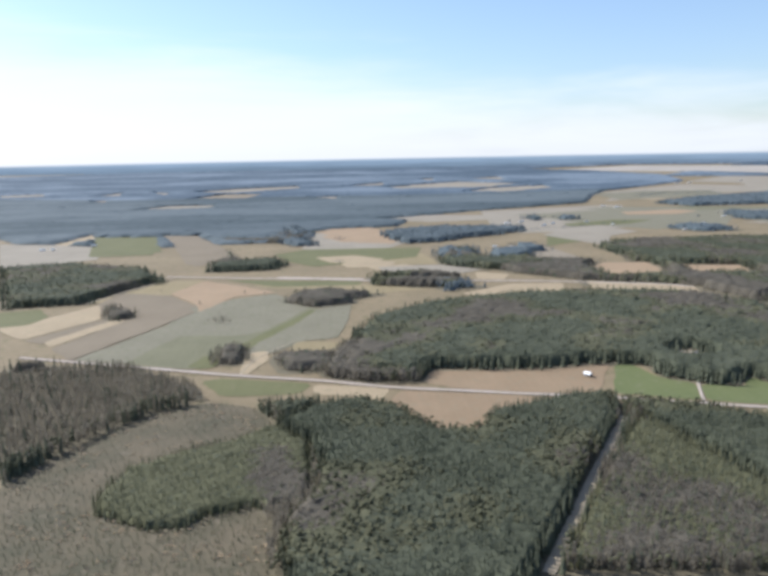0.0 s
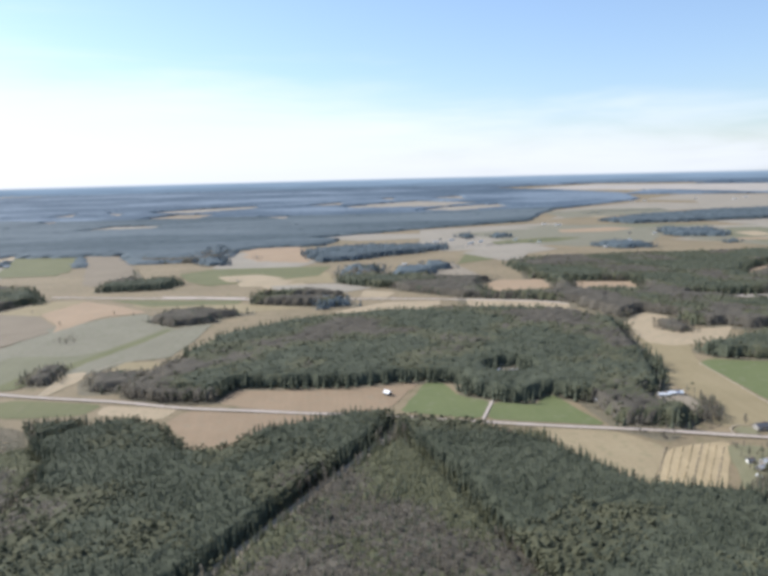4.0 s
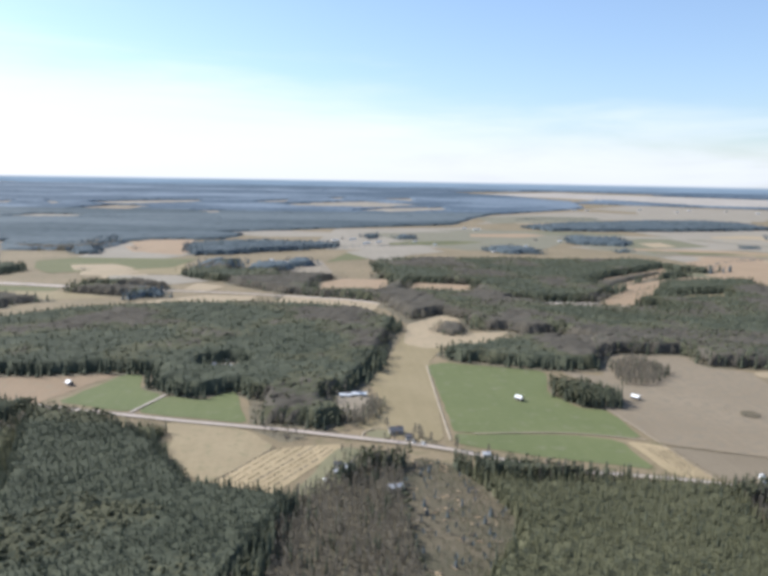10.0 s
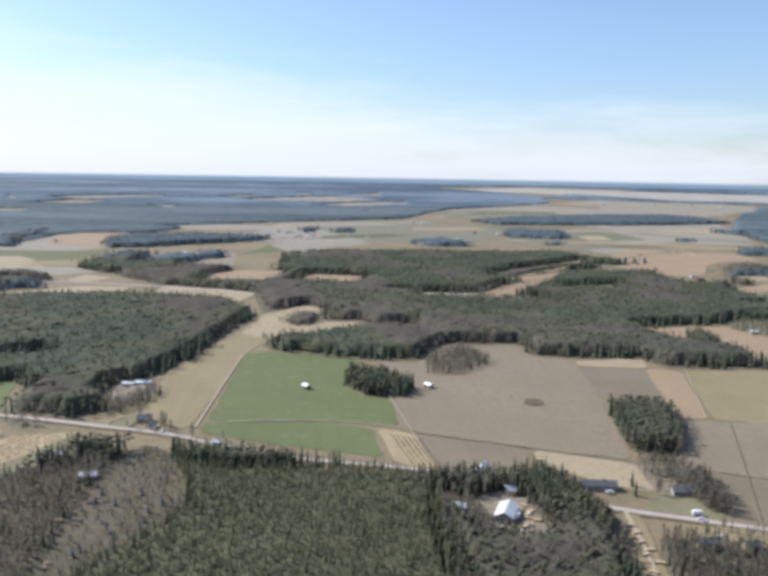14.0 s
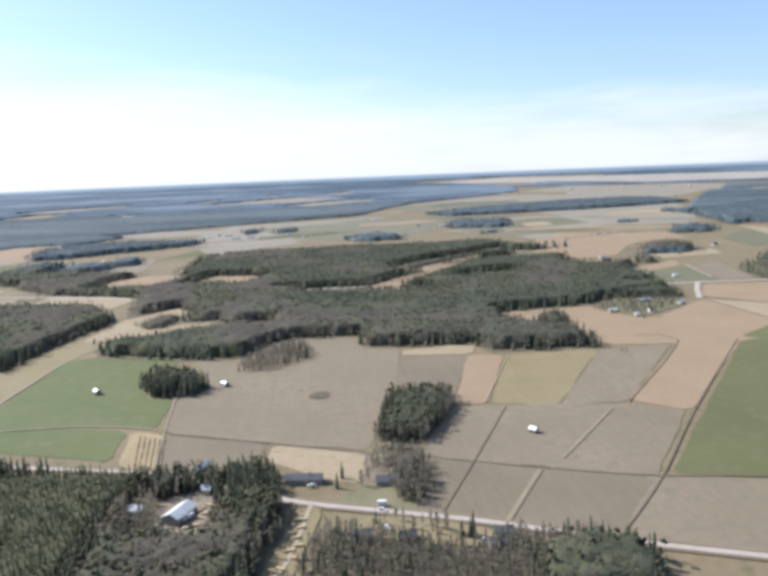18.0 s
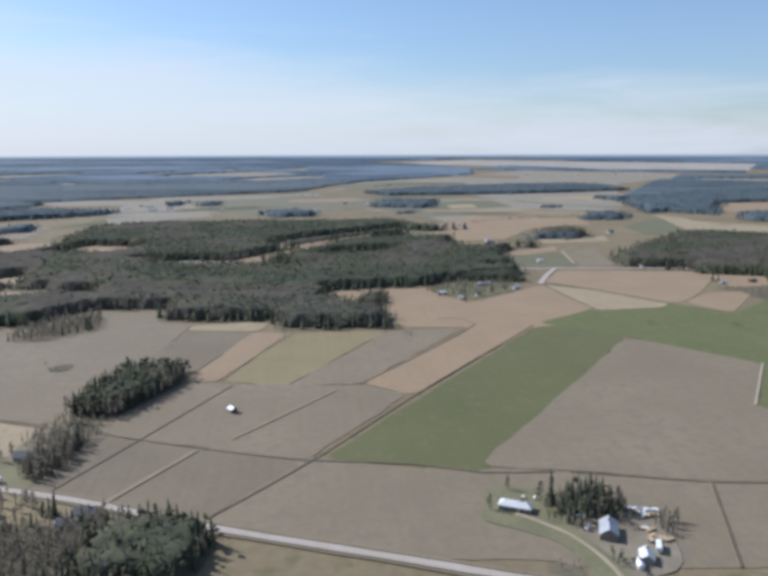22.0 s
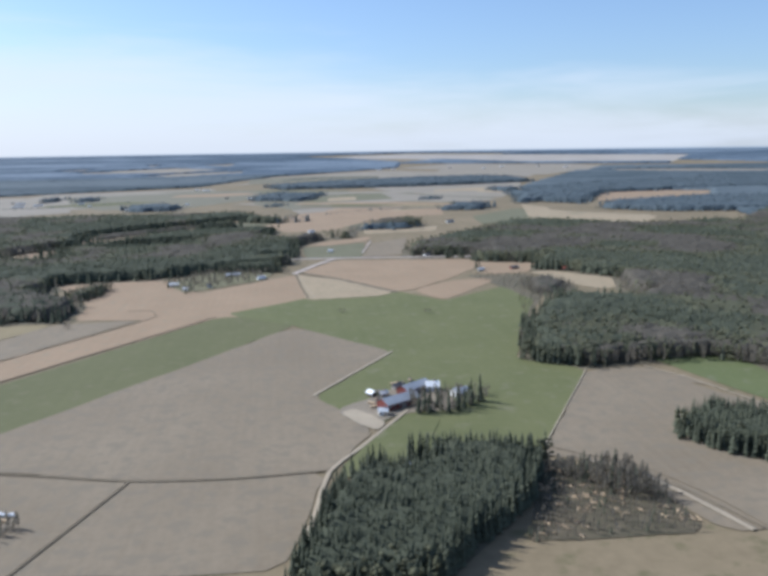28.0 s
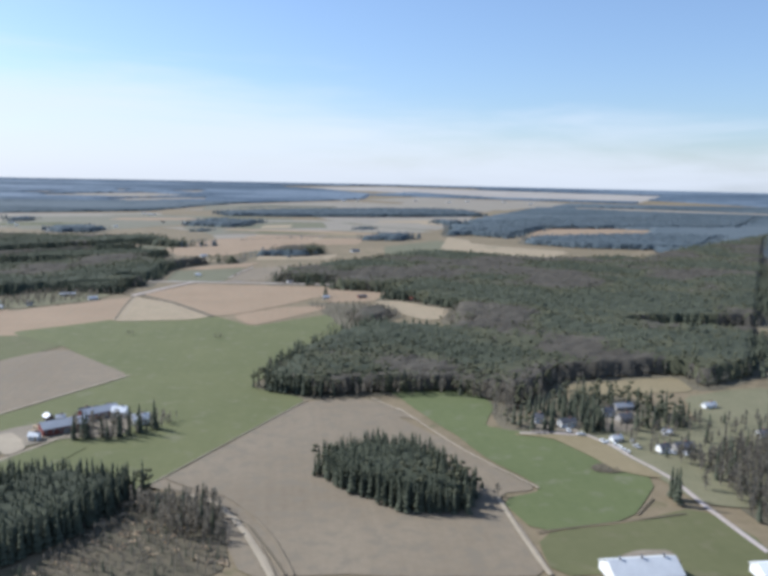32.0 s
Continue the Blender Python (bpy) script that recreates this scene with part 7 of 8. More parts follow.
house(3.9, 2, "WALL_WHITE", "ROOF_PALE", "distant white village hall on the plain", [(1490, 3276), (1513, 3280)])
house(3.9, 2, "WALL_WHITE", "ROOF_PALE", "distant white village house on the plain", [(1553, 3287), (1574, 3290)])
house(3.9, 2, "WALL_WHITE", "ROOF_PALE", "distant white farm building with pale roof", [(484, 1767), (501, 1791)])
house(3.9, 2, "WALL_WHITE", "ROOF_PALE", "distant white farm building with pale roof", [(518, 1803), (531, 1827)])
house(3.9, 2, "WALL_WHITE", "ROOF_PALE", "distant white house with a pale roof", [(648, 1753), (655, 1754)])
house(3.9, 2, "WALL_WHITE", "ROOF_PALE", "distant white house with a pale roof", [(802, 1580), (811, 1581)])
house(3.9, 2, "WALL_WHITE", "ROOF_PALE", "distant white house with a pale roof", [(860, 1735), (869, 1736)])
house(3.9, 2, "WALL_WHITE", "ROOF_PALE", "distant white house with a pale roof", [(847, 2271), (868, 2275)])
house(3.9, 2, "WALL_WHITE", "ROOF_PALE", "small white field shed", [(1124, 900), (1130, 900)])
house(4.7, 2.5, "WALL_WHITE", "ROOF_DARK", "white house at the crossroads wood", [(1336, 1201), (1349, 1212)])
house(3.9, 2.2, "WALL_WHITE", "ROOF_DARK", "white house beside the gravel road", [(1230, 842), (1236, 844)])
house(3.9, 2.2, "WALL_WHITE", "ROOF_DARK", "white house beside the gravel road", [(1250, 845), (1256, 848)])
house(4.7, 2.2, "WALL_RED", "ROOF_DARK", "red farmhouse at the dry fields", [(1101, 1074), (1114, 1078)])
house(4.7, 2.2, "WALL_WHITE", "ROOF_PALE", "white farm barn at the dry fields", [(1109, 1110), (1117, 1115)])
house(4.7, 2.2, "WALL_RED", "ROOF_RED", "red-roofed shed by the sand pit", [(1347, 716), (1358, 716)])
house(3.9, 2, "WALL_GREY", "ROOF_PALE", "grey shed by a field corner", [(1263, 727), (1269, 729)])
house(3.9, 2, "WALL_RED", "ROOF_DARK", "red cottage by a field corner", [(1298, 732), (1306, 734)])
house(3.9, 2, "WALL_WHITE", "ROOF_PALE", "distant white house with a pale roof", [(2470, 2420), (2491, 2423)])
house(4.7, 2.2, "WALL_WHITE", "ROOF_PALE", "distant white farm shed by fields", [(-594, 1534), (-583, 1537)])
house(4.7, 2.2, "WALL_WHITE", "ROOF_PALE", "distant white farm shed by fields", [(-573, 1537), (-566, 1541)])
house(4.7, 2.2, "WALL_GREY", "ROOF_PALE", "distant grey farmhouse by a tan field", [(-509, 1587), (-499, 1591)])
house(3.9, 2, "WALL_WHITE", "ROOF_PALE", "distant white house with a pale roof", [(291, 1404), (299, 1402)])
house(3.9, 2, "WALL_WHITE", "ROOF_PALE", "distant white house with a pale roof", [(320, 1383), (326, 1381)])
tree("spruce", 14.3, "tall dark spruce in the farm garden", [(934.7, 269.4)])
tree("spruce", 10.9, "tall dark spruce in the farm garden", [(942.2, 266.4)])
tree("spruce", 11.8, "tall dark spruce in the farm garden", [(945.2, 265.4)])
tree("spruce", 13.4, "tall dark spruce in the farm garden", [(947.4, 266.7)])
tree("spruce", 10.9, "tall dark spruce in the farm garden", [(949.3, 264.2)])
tree("spruce", 12.6, "tall dark spruce in the farm garden", [(951.8, 267.1)])
tree("spruce", 13.4, "tall dark spruce in the farm garden", [(953.8, 265.3)])
tree("spruce", 10.1, "tall dark spruce in the farm garden", [(955.8, 263.6)])
tree("spruce", 9.24, "tall dark spruce in the farm garden", [(940.9, 263.5)])
tree("spruce", 9.24, "tall dark spruce in the farm garden", [(950.8, 260.3)])
tree("birch", 8, "bare birch in the farm garden", [(910.2, 267.8)])
tree("birch", 10, "bare birch in the farm garden", [(931.4, 272)])
tree("birch", 8, "bare birch in the farm garden", [(931.7, 264.3)])
tree("birch", 9, "bare birch in the farm garden", [(958.7, 258.1)])
tree("birch", 9, "bare birch in the farm garden", [(960.4, 265.5)])
tree("birch", 7, "bare birch in the farm garden", [(921.6, 284.5)])
tree("spruce", 11, "spruce beside the red barn farm", [(1130.4, 336.7)])
tree("spruce", 13, "spruce beside the red barn farm", [(1133.8, 339.2)])
tree("spruce", 12, "spruce beside the red barn farm", [(1135.7, 337.7)])
tree("spruce", 9, "spruce beside the red barn farm", [(1141.9, 338.6)])
tree("spruce", 10, "spruce beside the red barn farm", [(1144.9, 335.6)])
tree("spruce", 13, "spruce beside the red barn farm", [(1149.7, 337.9)])
tree("spruce", 12, "spruce beside the red barn farm", [(1153.3, 340.4)])
tree("spruce", 14, "spruce beside the red barn farm", [(1157.4, 342.9)])
tree("spruce", 14, "spruce beside the red barn farm", [(1163.2, 348.1)])
tree("spruce", 12, "spruce beside the red barn farm", [(1156.9, 345.7)])
tree("spruce", 10, "spruce beside the red barn farm", [(1140.6, 342.8)])
tree("birch", 10, "bare birch beside the red barn farm", [(1129.3, 343.7)])
tree("birch", 9, "bare birch beside the red barn farm", [(1128.8, 347.9)])
tree("birch", 9, "bare birch beside the red barn farm", [(1144.3, 349.6)])
tree("birch", 9, "bare birch beside the red barn farm", [(1134.9, 351.7)])
tree("spruce", 13, "lone spruce at the stand edge", [(1104, 276)])
tree("spruce", 12, "lone spruce at the stand edge", [(1105.2, 273.6)])
tree("spruce", 11, "lone spruce at the stand edge", [(1100.8, 271.8)])
tree("spruce", 11, "lone spruce by the country road", [(744.4, 280.8)])
tree("spruce", 9, "lone spruce by the country road", [(694.2, 347)])
tree("spruce", 8, "lone spruce by the country road", [(739.9, 280.5)])
tree("spruce", 11, "lone spruce by the country road", [(597.6, 346.9)])
tree("spruce", 10, "lone spruce by the country road", [(599.7, 349.5)])
tree("spruce", 9, "lone spruce by the country road", [(607.8, 351.4)])
tree("spruce", 11, "lone spruce by the country road", [(649.6, 349.1)])
tree("spruce", 10, "lone spruce by the country road", [(654.8, 354.5)])
tree("spruce", 11, "lone spruce by the country road", [(659.4, 350.9)])
tree("spruce", 11, "lone spruce by the country road", [(644.6, 343.8)])
tree("birch", 8, "bare grey birch by the country road", [(706.6, 341.7)])
tree("birch", 9, "bare grey birch by the country road", [(703.1, 336.3)])
tree("birch", 8, "bare grey birch by the country road", [(730.2, 338.7)])
tree("birch", 8, "bare grey birch by the country road", [(724.4, 330.7)])
tree("birch", 8, "bare grey birch by the country road", [(730.5, 327)])
tree("birch", 8, "bare grey birch by the country road", [(724.5, 322.3)])
tree("birch", 8, "bare grey birch by the country road", [(734.1, 335.2)])
tree("birch", 9, "bare grey birch by the country road", [(725.9, 345.4)])
tree("birch", 10, "bare grey birch by the country road", [(720.4, 320.1)])
tree("birch", 8, "bare grey birch by the country road", [(731.3, 289.1)])
tree("birch", 8, "bare grey birch by the country road", [(734.6, 286.4)])
tree("birch", 8, "bare grey birch by the country road", [(763.2, 278.5)])
tree("birch", 9, "bare grey birch by the country road", [(611.3, 354)])
tree("birch", 9, "bare grey birch by the country road", [(618.4, 356.1)])
tree("birch", 9, "bare grey birch by the country road", [(640.2, 353.3)])
tree("birch", 9, "bare grey birch by the country road", [(635.3, 350.9)])
tree("spruce", 12, "village spruce beside the houses", [(1348.1, 330.4)])
tree("spruce", 11, "village spruce beside the houses", [(1345.5, 332.1)])
tree("spruce", 12, "village spruce beside the houses", [(1364, 327.7)])
tree("spruce", 13, "village spruce beside the houses", [(1368.2, 328.8)])
tree("spruce", 12, "village spruce beside the houses", [(1371, 328.6)])
tree("spruce", 12, "village spruce beside the houses", [(1389.5, 327.1)])
tree("spruce", 13, "village spruce beside the houses", [(1396, 330.1)])
tree("spruce", 12, "village spruce beside the houses", [(1402, 331.8)])
tree("spruce", 14, "village spruce beside the houses", [(1366.2, 246.8)])
tree("spruce", 12, "village spruce beside the houses", [(1367.2, 251)])
tree("spruce", 12, "village spruce beside the houses", [(1366.8, 253.2)])
tree("spruce", 12, "village spruce beside the houses", [(1416.1, 332.2)])
tree("birch", 6, "bare grey birch beside village houses", [(1301.3, 260.7)])
tree("birch", 8, "bare grey birch beside village houses", [(1360, 326.7)])
tree("birch", 10, "bare grey birch beside village houses", [(1389.2, 286.1)])
tree("birch", 10, "bare grey birch beside village houses", [(1391.9, 283.1)])
tree("birch", 10, "bare grey birch beside village houses", [(1393.1, 277.6)])
tree("birch", 10, "bare grey birch beside village houses", [(1400.3, 282.4)])
tree("birch", 11, "bare grey birch beside village houses", [(1392.4, 262.4)])
tree("birch", 11, "bare grey birch beside village houses", [(1395.5, 257.4)])
tree("birch", 11, "bare grey birch beside village houses", [(1411.7, 275.9)])
tree("birch", 11, "bare grey birch beside village houses", [(1411.4, 265.6)])
tree("birch", 10, "bare grey birch beside village houses", [(1383.9, 258.5)])
tree("birch", 11, "bare grey birch beside village houses", [(1394.8, 244.1)])
tree("birch", 10, "bare grey birch beside village houses", [(1413.4, 292.7)])
tree("birch", 10, "bare grey birch beside village houses", [(1423.7, 297.8)])
tree("birch", 7, "bare tree by the lone farm", [(989, 704)])
tree("birch", 8, "bare tree by the lone farm", [(994, 719)])
tree("birch", 8, "bare tree by the lone farm", [(999, 730)])
tree("birch", 8, "bare tree by the lone farm", [(1019, 703)])
tree("birch", 8, "bare tree by the lone farm", [(1033, 713)])
tree("birch", 7, "bare tree by the lone farm", [(1007, 708)])
tree("spruce", 9, "small spruce in the tan field", [(887.4, 655.6)])
tree("spruce", 9, "small spruce in the tan field", [(893.9, 653.3)])
tree("spruce", 10, "small spruce in the tan field", [(898.3, 651)])
tree("spruce", 10, "small spruce in the tan field", [(902.4, 650.8)])
tree("spruce", 9, "small spruce in the tan field", [(906.4, 650.7)])
tree("birch", 7, "round bush on a field track", [(-171, 918)])
tree("birch", 5, "round bush on a field track", [(-239, 1015)])
tree("birch", 7, "round bush on a field track", [(-124, 981)])
tree("birch", 6, "round bush on a field track", [(-97, 970)])
tree("birch", 8, "round bush on a field track", [(-136, 815)])
tree("birch", 8, "round bush on a field track", [(-127, 809)])
tree("birch", 6, "round bush on a field track", [(-120, 812)])
tree("birch", 3, "low scrub on a stone island", [(678.2, 481.2)])
tree("birch", 3, "low scrub on a stone island", [(683.1, 480.5)])
tree("birch", 3, "low scrub on a stone island", [(687.1, 481.1)])
tree("birch", 2.5, "low scrub on a stone island", [(671.3, 495.9)])
tree("birch", 4, "low scrub on a stone island", [(918, 546.3)])
tree("birch", 4, "low scrub on a stone island", [(915, 548.3)])
tree("birch", 2.5, "low scrub on a field island", [(1349, 281.5)])
tree("birch", 2.5, "low scrub on a field island", [(1351.6, 280.3)])
tree("birch", 2.5, "low scrub on a field island", [(1354.2, 279)])
tree("birch", 2.5, "low scrub on a field island", [(1357.4, 279.2)])
tree("birch", 4, "low scrub on a field island", [(1174.8, 549.6)])
tree("birch", 4, "low scrub on a field island", [(1178.3, 549.4)])
tree("birch", 4, "low scrub on a field island", [(1111.3, 562.8)])
tree("birch", 4, "low scrub on a field island", [(1114.1, 562.7)])
tree("birch", 5, "bare bush at the road bend", [(424.7, 446)])
tree("birch", 6, "bare bush at the road bend", [(430.2, 441.7)])
tree("birch", 6, "bare bush at the road bend", [(436.6, 443.4)])
tree("birch", 7, "bare bush at the road bend", [(441.5, 437.4)])
tree("birch", 6, "bare bush at the road bend", [(445.5, 441.6)])
tree("birch", 6, "bare bush at the road bend", [(484.1, 420.7)])
bale("white plastic-wrapped hay bale in a farmyard", [(955.7, 272.3)])
bale("white plastic-wrapped hay bale in a farmyard", [(957.1, 269.7)])
bale("white plastic-wrapped hay bale in a farmyard", [(958.5, 269.6)])
bale("white plastic-wrapped hay bale in a farmyard", [(966.1, 261.2)])
bale("white plastic-wrapped hay bale in a farmyard", [(967.3, 261.4)])
bale("white plastic-wrapped hay bale in a farmyard", [(968.9, 260.5)])
bale("white plastic-wrapped hay bale in a farmyard", [(970, 260.1)])
bale("white plastic-wrapped hay bale in a farmyard", [(973.2, 259.4)])
bale("white plastic-wrapped hay bale in a farmyard", [(962.2, 246.9)])
bale("white plastic-wrapped hay bale in a farmyard", [(963.3, 246.1)])
bale("white plastic-wrapped hay bale in a farmyard", [(942.7, 258.1)])
bale("white plastic-wrapped hay bale in a farmyard", [(943.8, 261.3)])
bale("white plastic-wrapped hay bale in a farmyard", [(930.2, 274.6)])
bale("white plastic-wrapped hay bale in a farmyard", [(925.7, 275.8)])
bale("white plastic-wrapped hay bale in a farmyard", [(1118.9, 365.7)])
bale("white plastic-wrapped hay bale in a farmyard", [(1117, 366.6)])
bale("white plastic-wrapped bale beside the road", [(1367.9, 312)])
bale("white plastic-wrapped bale beside the road", [(1369.9, 308.6)])
bale("white plastic-wrapped bale beside the road", [(1370.4, 306.1)])
bale("white plastic-wrapped bale beside the road", [(1370.8, 303.6)])
bale("white plastic-wrapped bale beside the road", [(1371.2, 301.1)])
bale("white plastic-wrapped bale beside the road", [(1371.7, 298.7)])
bale("white plastic-wrapped bale beside the road", [(1379.9, 312.3)])
brash(120, "pale stumps and branches along the felled corridor", [(192.5, 477), (188, 480), (84, 296), (88.5, 291)])
brash(150, "pale branches and stumps on the clear-cut", [(-196.4, 382.3), (-189.7, 414.6), (-182.2, 437.7), (-161.5, 483.1), (-136.5, 525), (-101.5, 543.4), (-63.9, 527.8), (-46.6, 487.9), (-72.2, 460.2), (-97.3, 447), (-127, 424.6), (-133.9, 396.1), (-132.3, 370.3), (-152.7, 359.4), (-183.9, 355.1)])
brash(130, "pale logging waste on the felled clearing", [(-188.7, 365.6), (-154.9, 365.2), (-132.3, 370.3), (-97.1, 347.4), (-78.2, 346.9), (-70.9, 359.7), (-47.2, 368), (-35.4, 345), (-35.5, 294.2), (-161.4, 306.3)])
brash(75, "pale branches along the felled strip", [(428.6, 392.3), (441.9, 416.4), (458.9, 403.4), (469, 370.1), (478.6, 336.3), (472.6, 312.2), (451.1, 279.8), (440, 252), (421, 252), (427.2, 280.1), (426.2, 316.9)])
brash(110, "heaps of pale branches on the felled clearing", [(1168.5, 272.6), (1196.6, 271), (1203.7, 235), (1202.9, 211.1), (1143.3, 215.5), (1156.3, 245.3)])
lumber("stack of fresh pale sawn boards", [(628.8, 326.8)])
lumber("stack of fresh pale sawn boards", [(631.1, 324.3)])
lumber("stack of fresh pale sawn boards", [(633.7, 327.1)])
lumber("stack of fresh pale sawn boards", [(630.1, 321.4)])
lumber("stack of fresh pale sawn boards", [(633.1, 318)])
lumber("stack of fresh pale sawn boards", [(635.2, 320.7)])
lumber("stack of fresh pale sawn boards", [(632.6, 314.6)])
lumber("stack of fresh pale sawn boards", [(627.7, 305.9)])
lumber("stack of fresh pale sawn boards", [(630.7, 307.7)])
lumber("stack of fresh pale sawn boards", [(625.1, 297.3)])
lumber("stack of fresh pale sawn boards", [(622.2, 295.5)])
lumber("stack of fresh pale sawn boards", [(619.1, 296.9)])
lumber("stack of fresh pale sawn boards", [(616.4, 304.4)])
lumber("stack of fresh pale sawn boards", [(635.9, 311.7)])
# pale boards added where stripes of sunlight cross the lane
lumber("board stack in place of a sunlit stripe on the lane", [(675.5, 305.3)])
lumber("board stack in place of a sunlit stripe on the lane", [(675.7, 298.2)])
lumber("board stack in place of a sunlit stripe on the lane", [(673.8, 289.5)])
lumber("board stack in place of a sunlit stripe on the lane", [(674.9, 282.9)])
lumber("board stack in place of a sunlit stripe on the lane", [(671.4, 279.2)])
lumber("board stack in place of a sunlit stripe on the lane", [(668.6, 265.9)])
lumber("board stack in place of a sunlit stripe on the lane", [(674.4, 272.8)])
lumber("board stack in place of a sunlit stripe on the lane", [(679.5, 262.7)])
caravan("long white trailer parked beside the workshop", [(624.8, 311.9), (628.8, 316.6)])
caravan("white caravan parked by the road", [(708.6, 313.7), (712.7, 313.1)])
caravan("white trailer beside the farm shed", [(960, 229.3), (962.6, 235.3)])
cart("rusty farm trailer in the yard", [(962.5, 262.3)])
cart("rusty farm trailer in the yard", [(965.4, 259)])
cart("rusty farm trailer in the yard", [(958, 278.7)])
cart("rusty farm trailer in the yard", [(955.6, 276)])
cart("rusty farm trailer in the yard", [(968.2, 256.5)])
cart("rusty farm trailer in the yard", [(961.2, 238.1)])
cart("rusty farm trailer in the yard", [(1114.8, 354.7)])
cart("rusty farm trailer in the yard", [(1113.1, 359.3)])
cart("rusty farm trailer in the yard", [(1129.6, 381.8)])
cart("rusty farm trailer in the yard", [(1134.6, 386.5)])
cart("rusty farm trailer in the yard", [(1115.4, 369.8)])
lumber("stack of old boards in the farmyard", [(970.8, 256.3)])
lumber("stack of old boards in the farmyard", [(964.3, 245.3)])
lumber("stack of old boards in the farmyard", [(963.6, 237.3)])
lumber("stack of old boards in the farmyard", [(1118.5, 356.6)])
lumber("stack of old boards in the farmyard", [(1109.8, 353.6)])
lumber("stack of old boards in the farmyard", [(1110.6, 347.9)])
lumber("stack of old boards in the farmyard", [(1125.6, 382.1)])
car("small parked car in the yard", [(603.2, 317.8)])
car("small parked car in the yard", [(613.5, 303.7)])
car("small parked car in the yard", [(643.7, 324.4)])
car("small parked car in the yard", [(679.8, 339.3)])
car("small parked car in the yard", [(710.6, 308.3)])
car("small parked car in the yard", [(710.8, 291.6)])
car("small parked car in the yard", [(747.3, 275.3)])
car("small parked car by village houses", [(1359.7, 322.6)])
car("small parked car by village houses", [(1366, 312.8)])
car("small parked car by village houses", [(1390, 295.9)])
car("small parked car by village houses", [(1395.9, 294.2)])
car("small parked car by village houses", [(1378.5, 304.8)])
car("small parked car by village houses", [(1355.8, 328.4)])
bale("white plastic-wrapped bale in the yard", [(618.6, 306.3)])
bale("white plastic-wrapped bale in the yard", [(604.2, 319.2)])
bale("white plastic-wrapped bale in the yard", [(633.6, 318)])
bale("white plastic-wrapped bale in the yard", [(626, 302.1)])
bale("white plastic-wrapped bale in the yard", [(641.6, 327.4)])
bale("white plastic-wrapped bale in the yard", [(646.2, 329.5)])
bale("white plastic-wrapped bale in the yard", [(609.2, 326.2)])
house(4.7, 2.5, "WALL_WHITE", "ROOF_PALE", "far white house on the village plain", [(1950, 3246), (1967, 3251)])
house(4.7, 2.5, "WALL_WHITE", "ROOF_PALE", "far white house on the village plain", [(2057, 3348), (2078, 3354)])
house(4.7, 2.5, "WALL_WHITE", "ROOF_DARK", "far white house on the village plain", [(2223, 3329), (2242, 3335)])
house(4.7, 2.5, "WALL_WHITE", "ROOF_PALE", "far white house on the village plain", [(2309, 3220), (2330, 3226)])
house(4.7, 2.5, "WALL_GREY", "ROOF_PALE", "far grey house on the village plain", [(1819, 3343), (1837, 3349)])
house(4, 2.2, "WALL_WHITE", "ROOF_PALE", "small white shed deep in the wood", [(294.8, 622.8), (297.5, 624.5)])
house(3.5, 2, "WALL_YELLOW", "ROOF_PALE", "pale hut of the forest farm", [(303.5, 650), (306, 650.1)])
house(4, 2, "WALL_GREY", "ROOF_PALE", "low long shed of the forest farm", [(305.1, 619.9), (311.5, 621.6)])
house(6, 2.6, "WALL_GREY", "ROOF_DARK", "dark-roofed house with a round drive", [(428.5, 455.8), (436.9, 456.7)])
house(4, 2.2, "WALL_WHITE", "ROOF_DARK", "small white garage by the round drive", [(437.8, 445.1), (441.5, 445.1)])
house(3.5, 2, "WALL_GREY", "ROOF_PALE", "little shed by the roadside trees", [(479.8, 414.5), (482.8, 414.4)])
tree("birch", 9, "bare birch by the roadside house", [(444.1, 450.3)])
tree("birch", 10, "bare birch by the roadside house", [(446.5, 446.8)])
tree("birch", 8, "bare birch by the roadside house", [(447.6, 441.6)])
tree("birch", 9, "bare birch by the roadside house", [(452, 436.4)])
tree("birch", 10, "bare birch by the roadside house", [(466.2, 426.4)])
tree("birch", 8, "bare birch by the roadside house", [(428.1, 467)])
car("car parked by the roadside house", [(441.9, 439)])
car("car parked by the roadside house", [(447.3, 435.6)])
swath(2.6, "BANK", "raked row of brown hay", [(343.8, 372.5), (382, 435.6)])
swath(2.6, "BANK", "raked row of brown hay", [(355.2, 368.1), (392.2, 428.5)])
swath(2.6, "BANK", "raked row of brown hay", [(326.5, 377.5), (358.8, 435.6)])
swath(1.5, "BANK", "raked row of dry hay", [(588.8, 379.1), (581.2, 427.3)])
swath(1.5, "BANK", "raked row of dry hay", [(591.8, 377.2), (584.4, 425.5)])
swath(1.5, "BANK", "raked row of dry hay", [(594.8, 375.3), (587.5, 423.8)])
swath(1.5, "BANK", "raked row of dry hay", [(597.8, 373.5), (590.6, 422.2)])
swath(1.5, "BANK", "raked row of dry hay", [(600.8, 371.7), (593.6, 420.5)])
swath(1.5, "BANK", "raked row of dry hay", [(603.7, 369.9), (596.7, 418.8)])
swath(2.0, "HAY", "raked row of pale hay", [(330.9, 375.8), (363.9, 435.1)])
swath(2.0, "HAY", "raked row of pale hay", [(335.4, 374.7), (369.8, 435.2)])
swath(2.0, "HAY", "raked row of pale hay", [(339.6, 373.6), (375.8, 435.4)])
swath(2.0, "HAY", "raked row of pale hay", [(348, 371.4), (385.9, 434.3)])
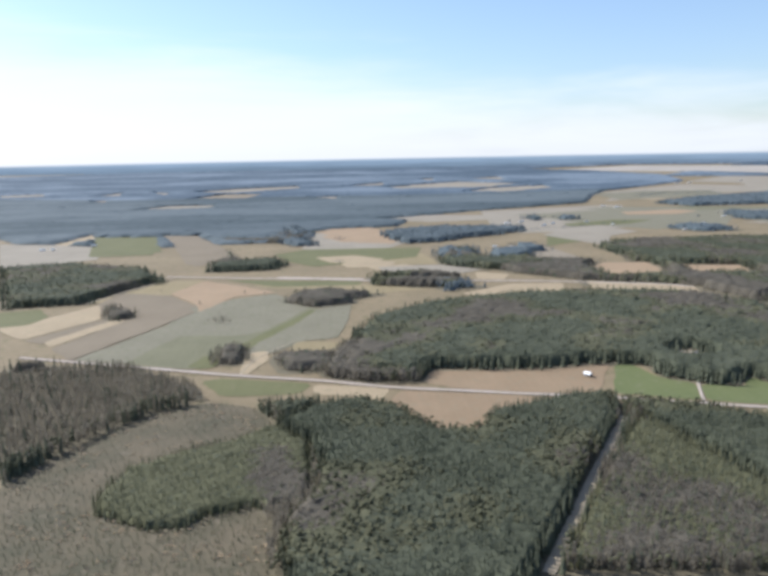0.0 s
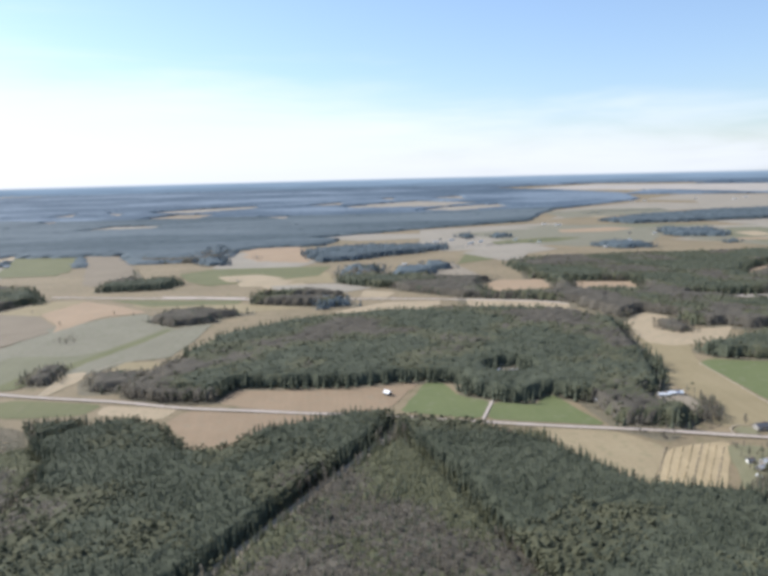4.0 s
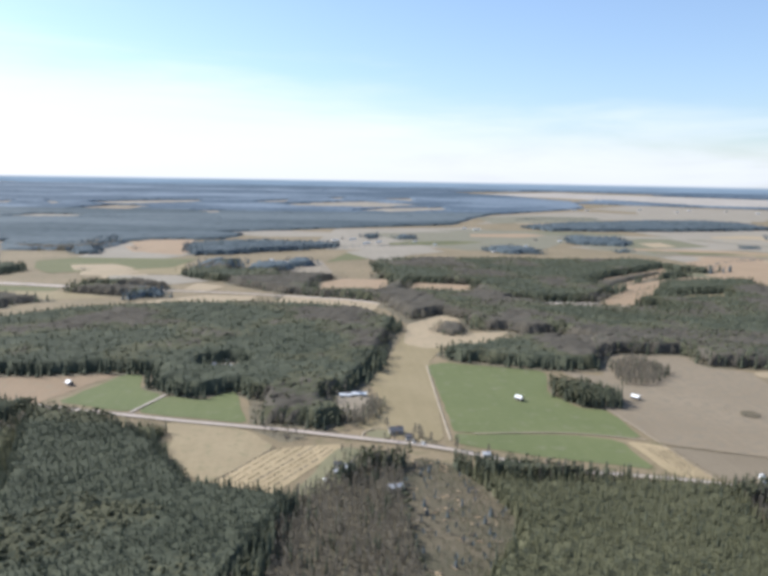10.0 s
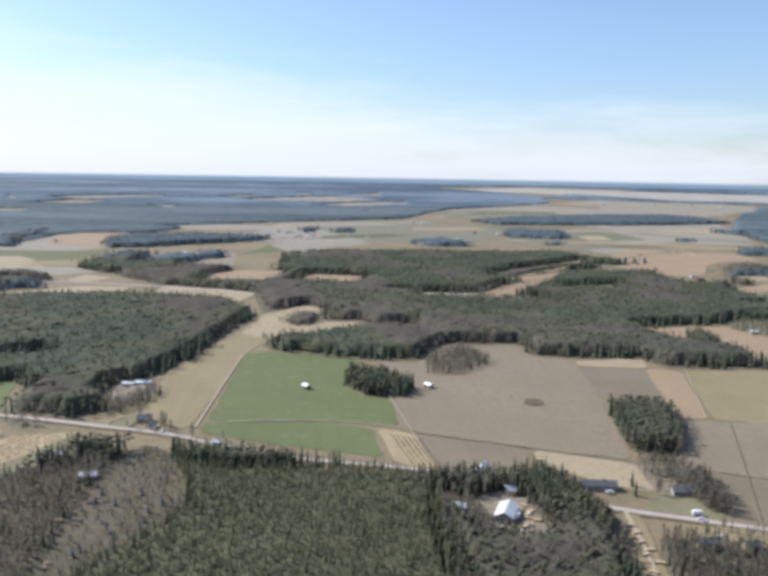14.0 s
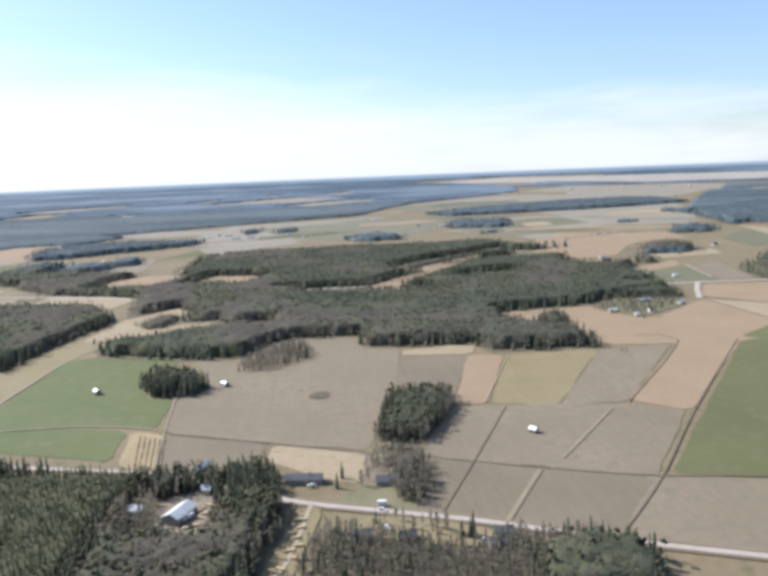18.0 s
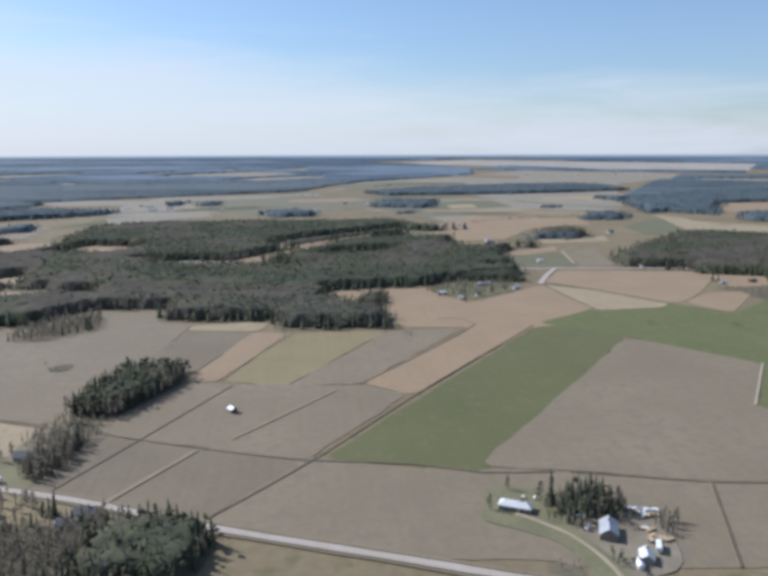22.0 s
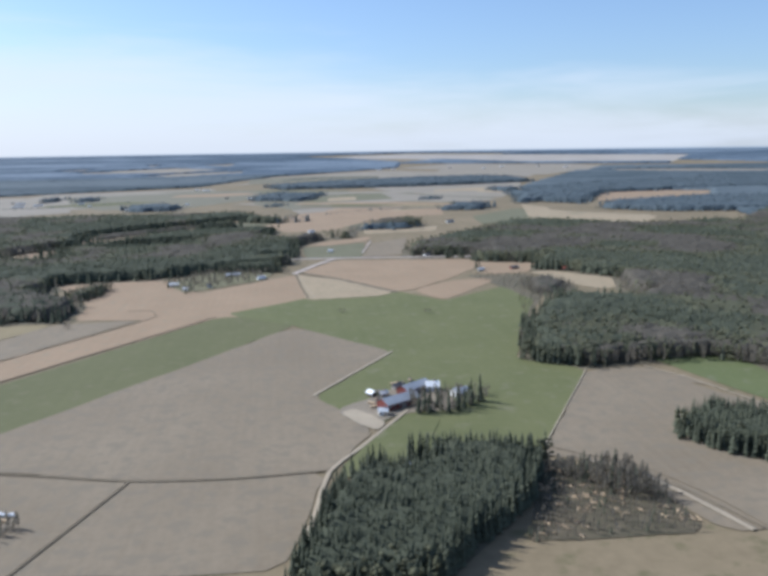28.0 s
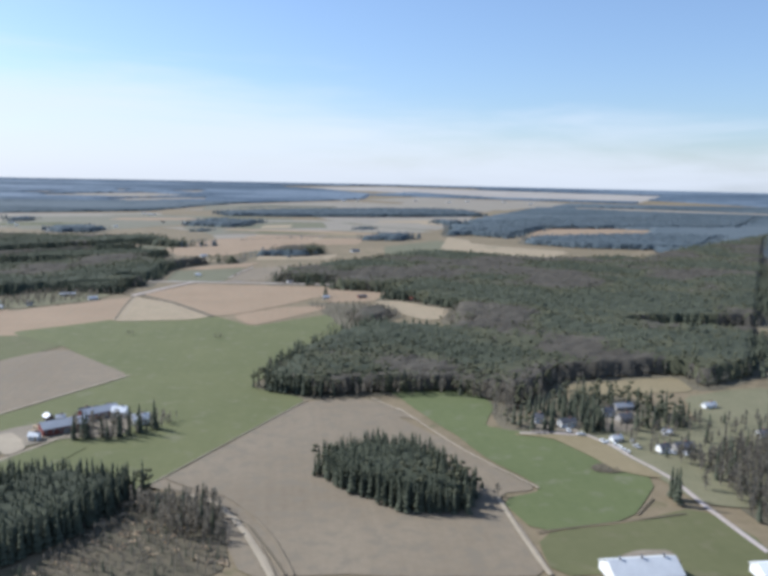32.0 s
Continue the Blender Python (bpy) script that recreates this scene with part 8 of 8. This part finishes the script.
swath(2.0, "HAY", "raked row of pale hay", [(351.7, 369.7), (389.5, 432.2)])
bale("white plastic-wrapped bale behind the dark barn", [(943.3, 256.6)])
bale("white plastic-wrapped bale behind the dark barn", [(944.3, 258.3)])
bale("white plastic-wrapped bale behind the dark barn", [(947.8, 259.9)])
house(3.5, 2, "WALL_GREY", "ROOF_PALE", "low shed in the roadside yard", [(392.8, 391.7), (396.6, 392.7)])
house(3, 1.9, "WALL_WHITE", "ROOF_DARK", "small white hut in the roadside yard", [(393.8, 403.2), (395.8, 403)])
bale("white plastic-wrapped bale in the roadside yard", [(399.1, 400.4)])
bale("white plastic-wrapped bale in the roadside yard", [(399.9, 398.1)])
car("car parked in the roadside yard", [(388, 382.6)])
tree("spruce", 11, "broad dark spruce by the farm road", [(1101.2, 276.4)])
tree("spruce", 10, "dark spruce by the farm road", [(1099.5, 277)])
tree("spruce", 9, "dark spruce by the farm road", [(1092.5, 273.1)])
lumber("pale logs at the stand edge", [(1162.3, 264.3)])
lumber("pale logs at the stand edge", [(1168.4, 264.7)])
lumber("stack of boards behind the garden spruces", [(959.2, 268.6)])
lumber("stack of boards behind the garden spruces", [(962.2, 267.6)])
tree("spruce", 10, "dark spruce in a roadside garden", [(742.9, 279)])
tree("spruce", 8, "dark spruce beside the dark-roofed house", [(691.5, 336.3)])
house(2.8, 1.8, "WALL_WHITE", "ROOF_PALE", "white shed inside the spruce stand", [(1105.6, 273.1), (1107.8, 273.4)])
house(2.8, 1.8, "WALL_GREY", "ROOF_PALE", "grey shed inside the spruce stand", [(1113, 274.8), (1115.2, 275.1)])
house(3, 1.9, "WALL_WHITE", "ROOF_DARK", "small white hut inside the spruce stand", [(1120.3, 272.3), (1122.4, 272.6)])
house(4.5, 2.4, "WALL_GREY", "ROOF_BLUE", "village house with a blue-grey roof", [(1393, 359.2), (1402.6, 360.2)])
bale("white plastic-wrapped bale in the junk row", [(962.8, 261.8)])
bale("white plastic-wrapped bale in the junk row", [(964, 261.7)])
bale("white plastic-wrapped bale in the junk row", [(965.1, 261.2)])
bale("white plastic-wrapped bale in the junk row", [(966.1, 261.1)])
bale("white plastic-wrapped bale in the junk row", [(967.1, 261.8)])
bale("white plastic-wrapped bale in the junk row", [(968, 261)])
bale("white plastic-wrapped bale in the junk row", [(969.2, 260.1)])
bale("white plastic-wrapped bale in the junk row", [(970.2, 260)])
bale("white plastic-wrapped bale in the junk row", [(971.3, 259.5)])
bale("white plastic-wrapped bale in the junk row", [(972.5, 259.8)])
bale("white plastic-wrapped bale in the junk row", [(973.4, 259)])
bale("white plastic-wrapped bale in the junk row", [(966.1, 258.2)])
bale("white plastic-wrapped bale in the junk row", [(967.1, 255.9)])
bale("white plastic-wrapped bale in the junk row", [(968.1, 258.3)])
bale("white plastic-wrapped bale in the junk row", [(966, 255.2)])
bale("white plastic-wrapped bale behind the dark barn", [(941.2, 257.9)])
bale("white plastic-wrapped bale behind the dark barn", [(942.6, 256.7)])
bale("white plastic-wrapped bale behind the dark barn", [(943.5, 262.5)])
bale("white plastic-wrapped bale behind the dark barn", [(944.6, 260.9)])
bale("white plastic-wrapped bale behind the dark barn", [(941.7, 248.4)])
bale("white plastic-wrapped bale behind the dark barn", [(942.9, 250)])
lumber("stack of pale boards beside the farm shed", [(962.9, 241.2)])
lumber("stack of pale boards beside the farm shed", [(965.3, 239.6)])
lumber("stack of pale boards beside the farm shed", [(967.5, 237.8)])
lumber("stack of pale boards beside the farm shed", [(962.2, 247.2)])
lumber("stack of pale boards beside the farm shed", [(963.3, 246.1)])
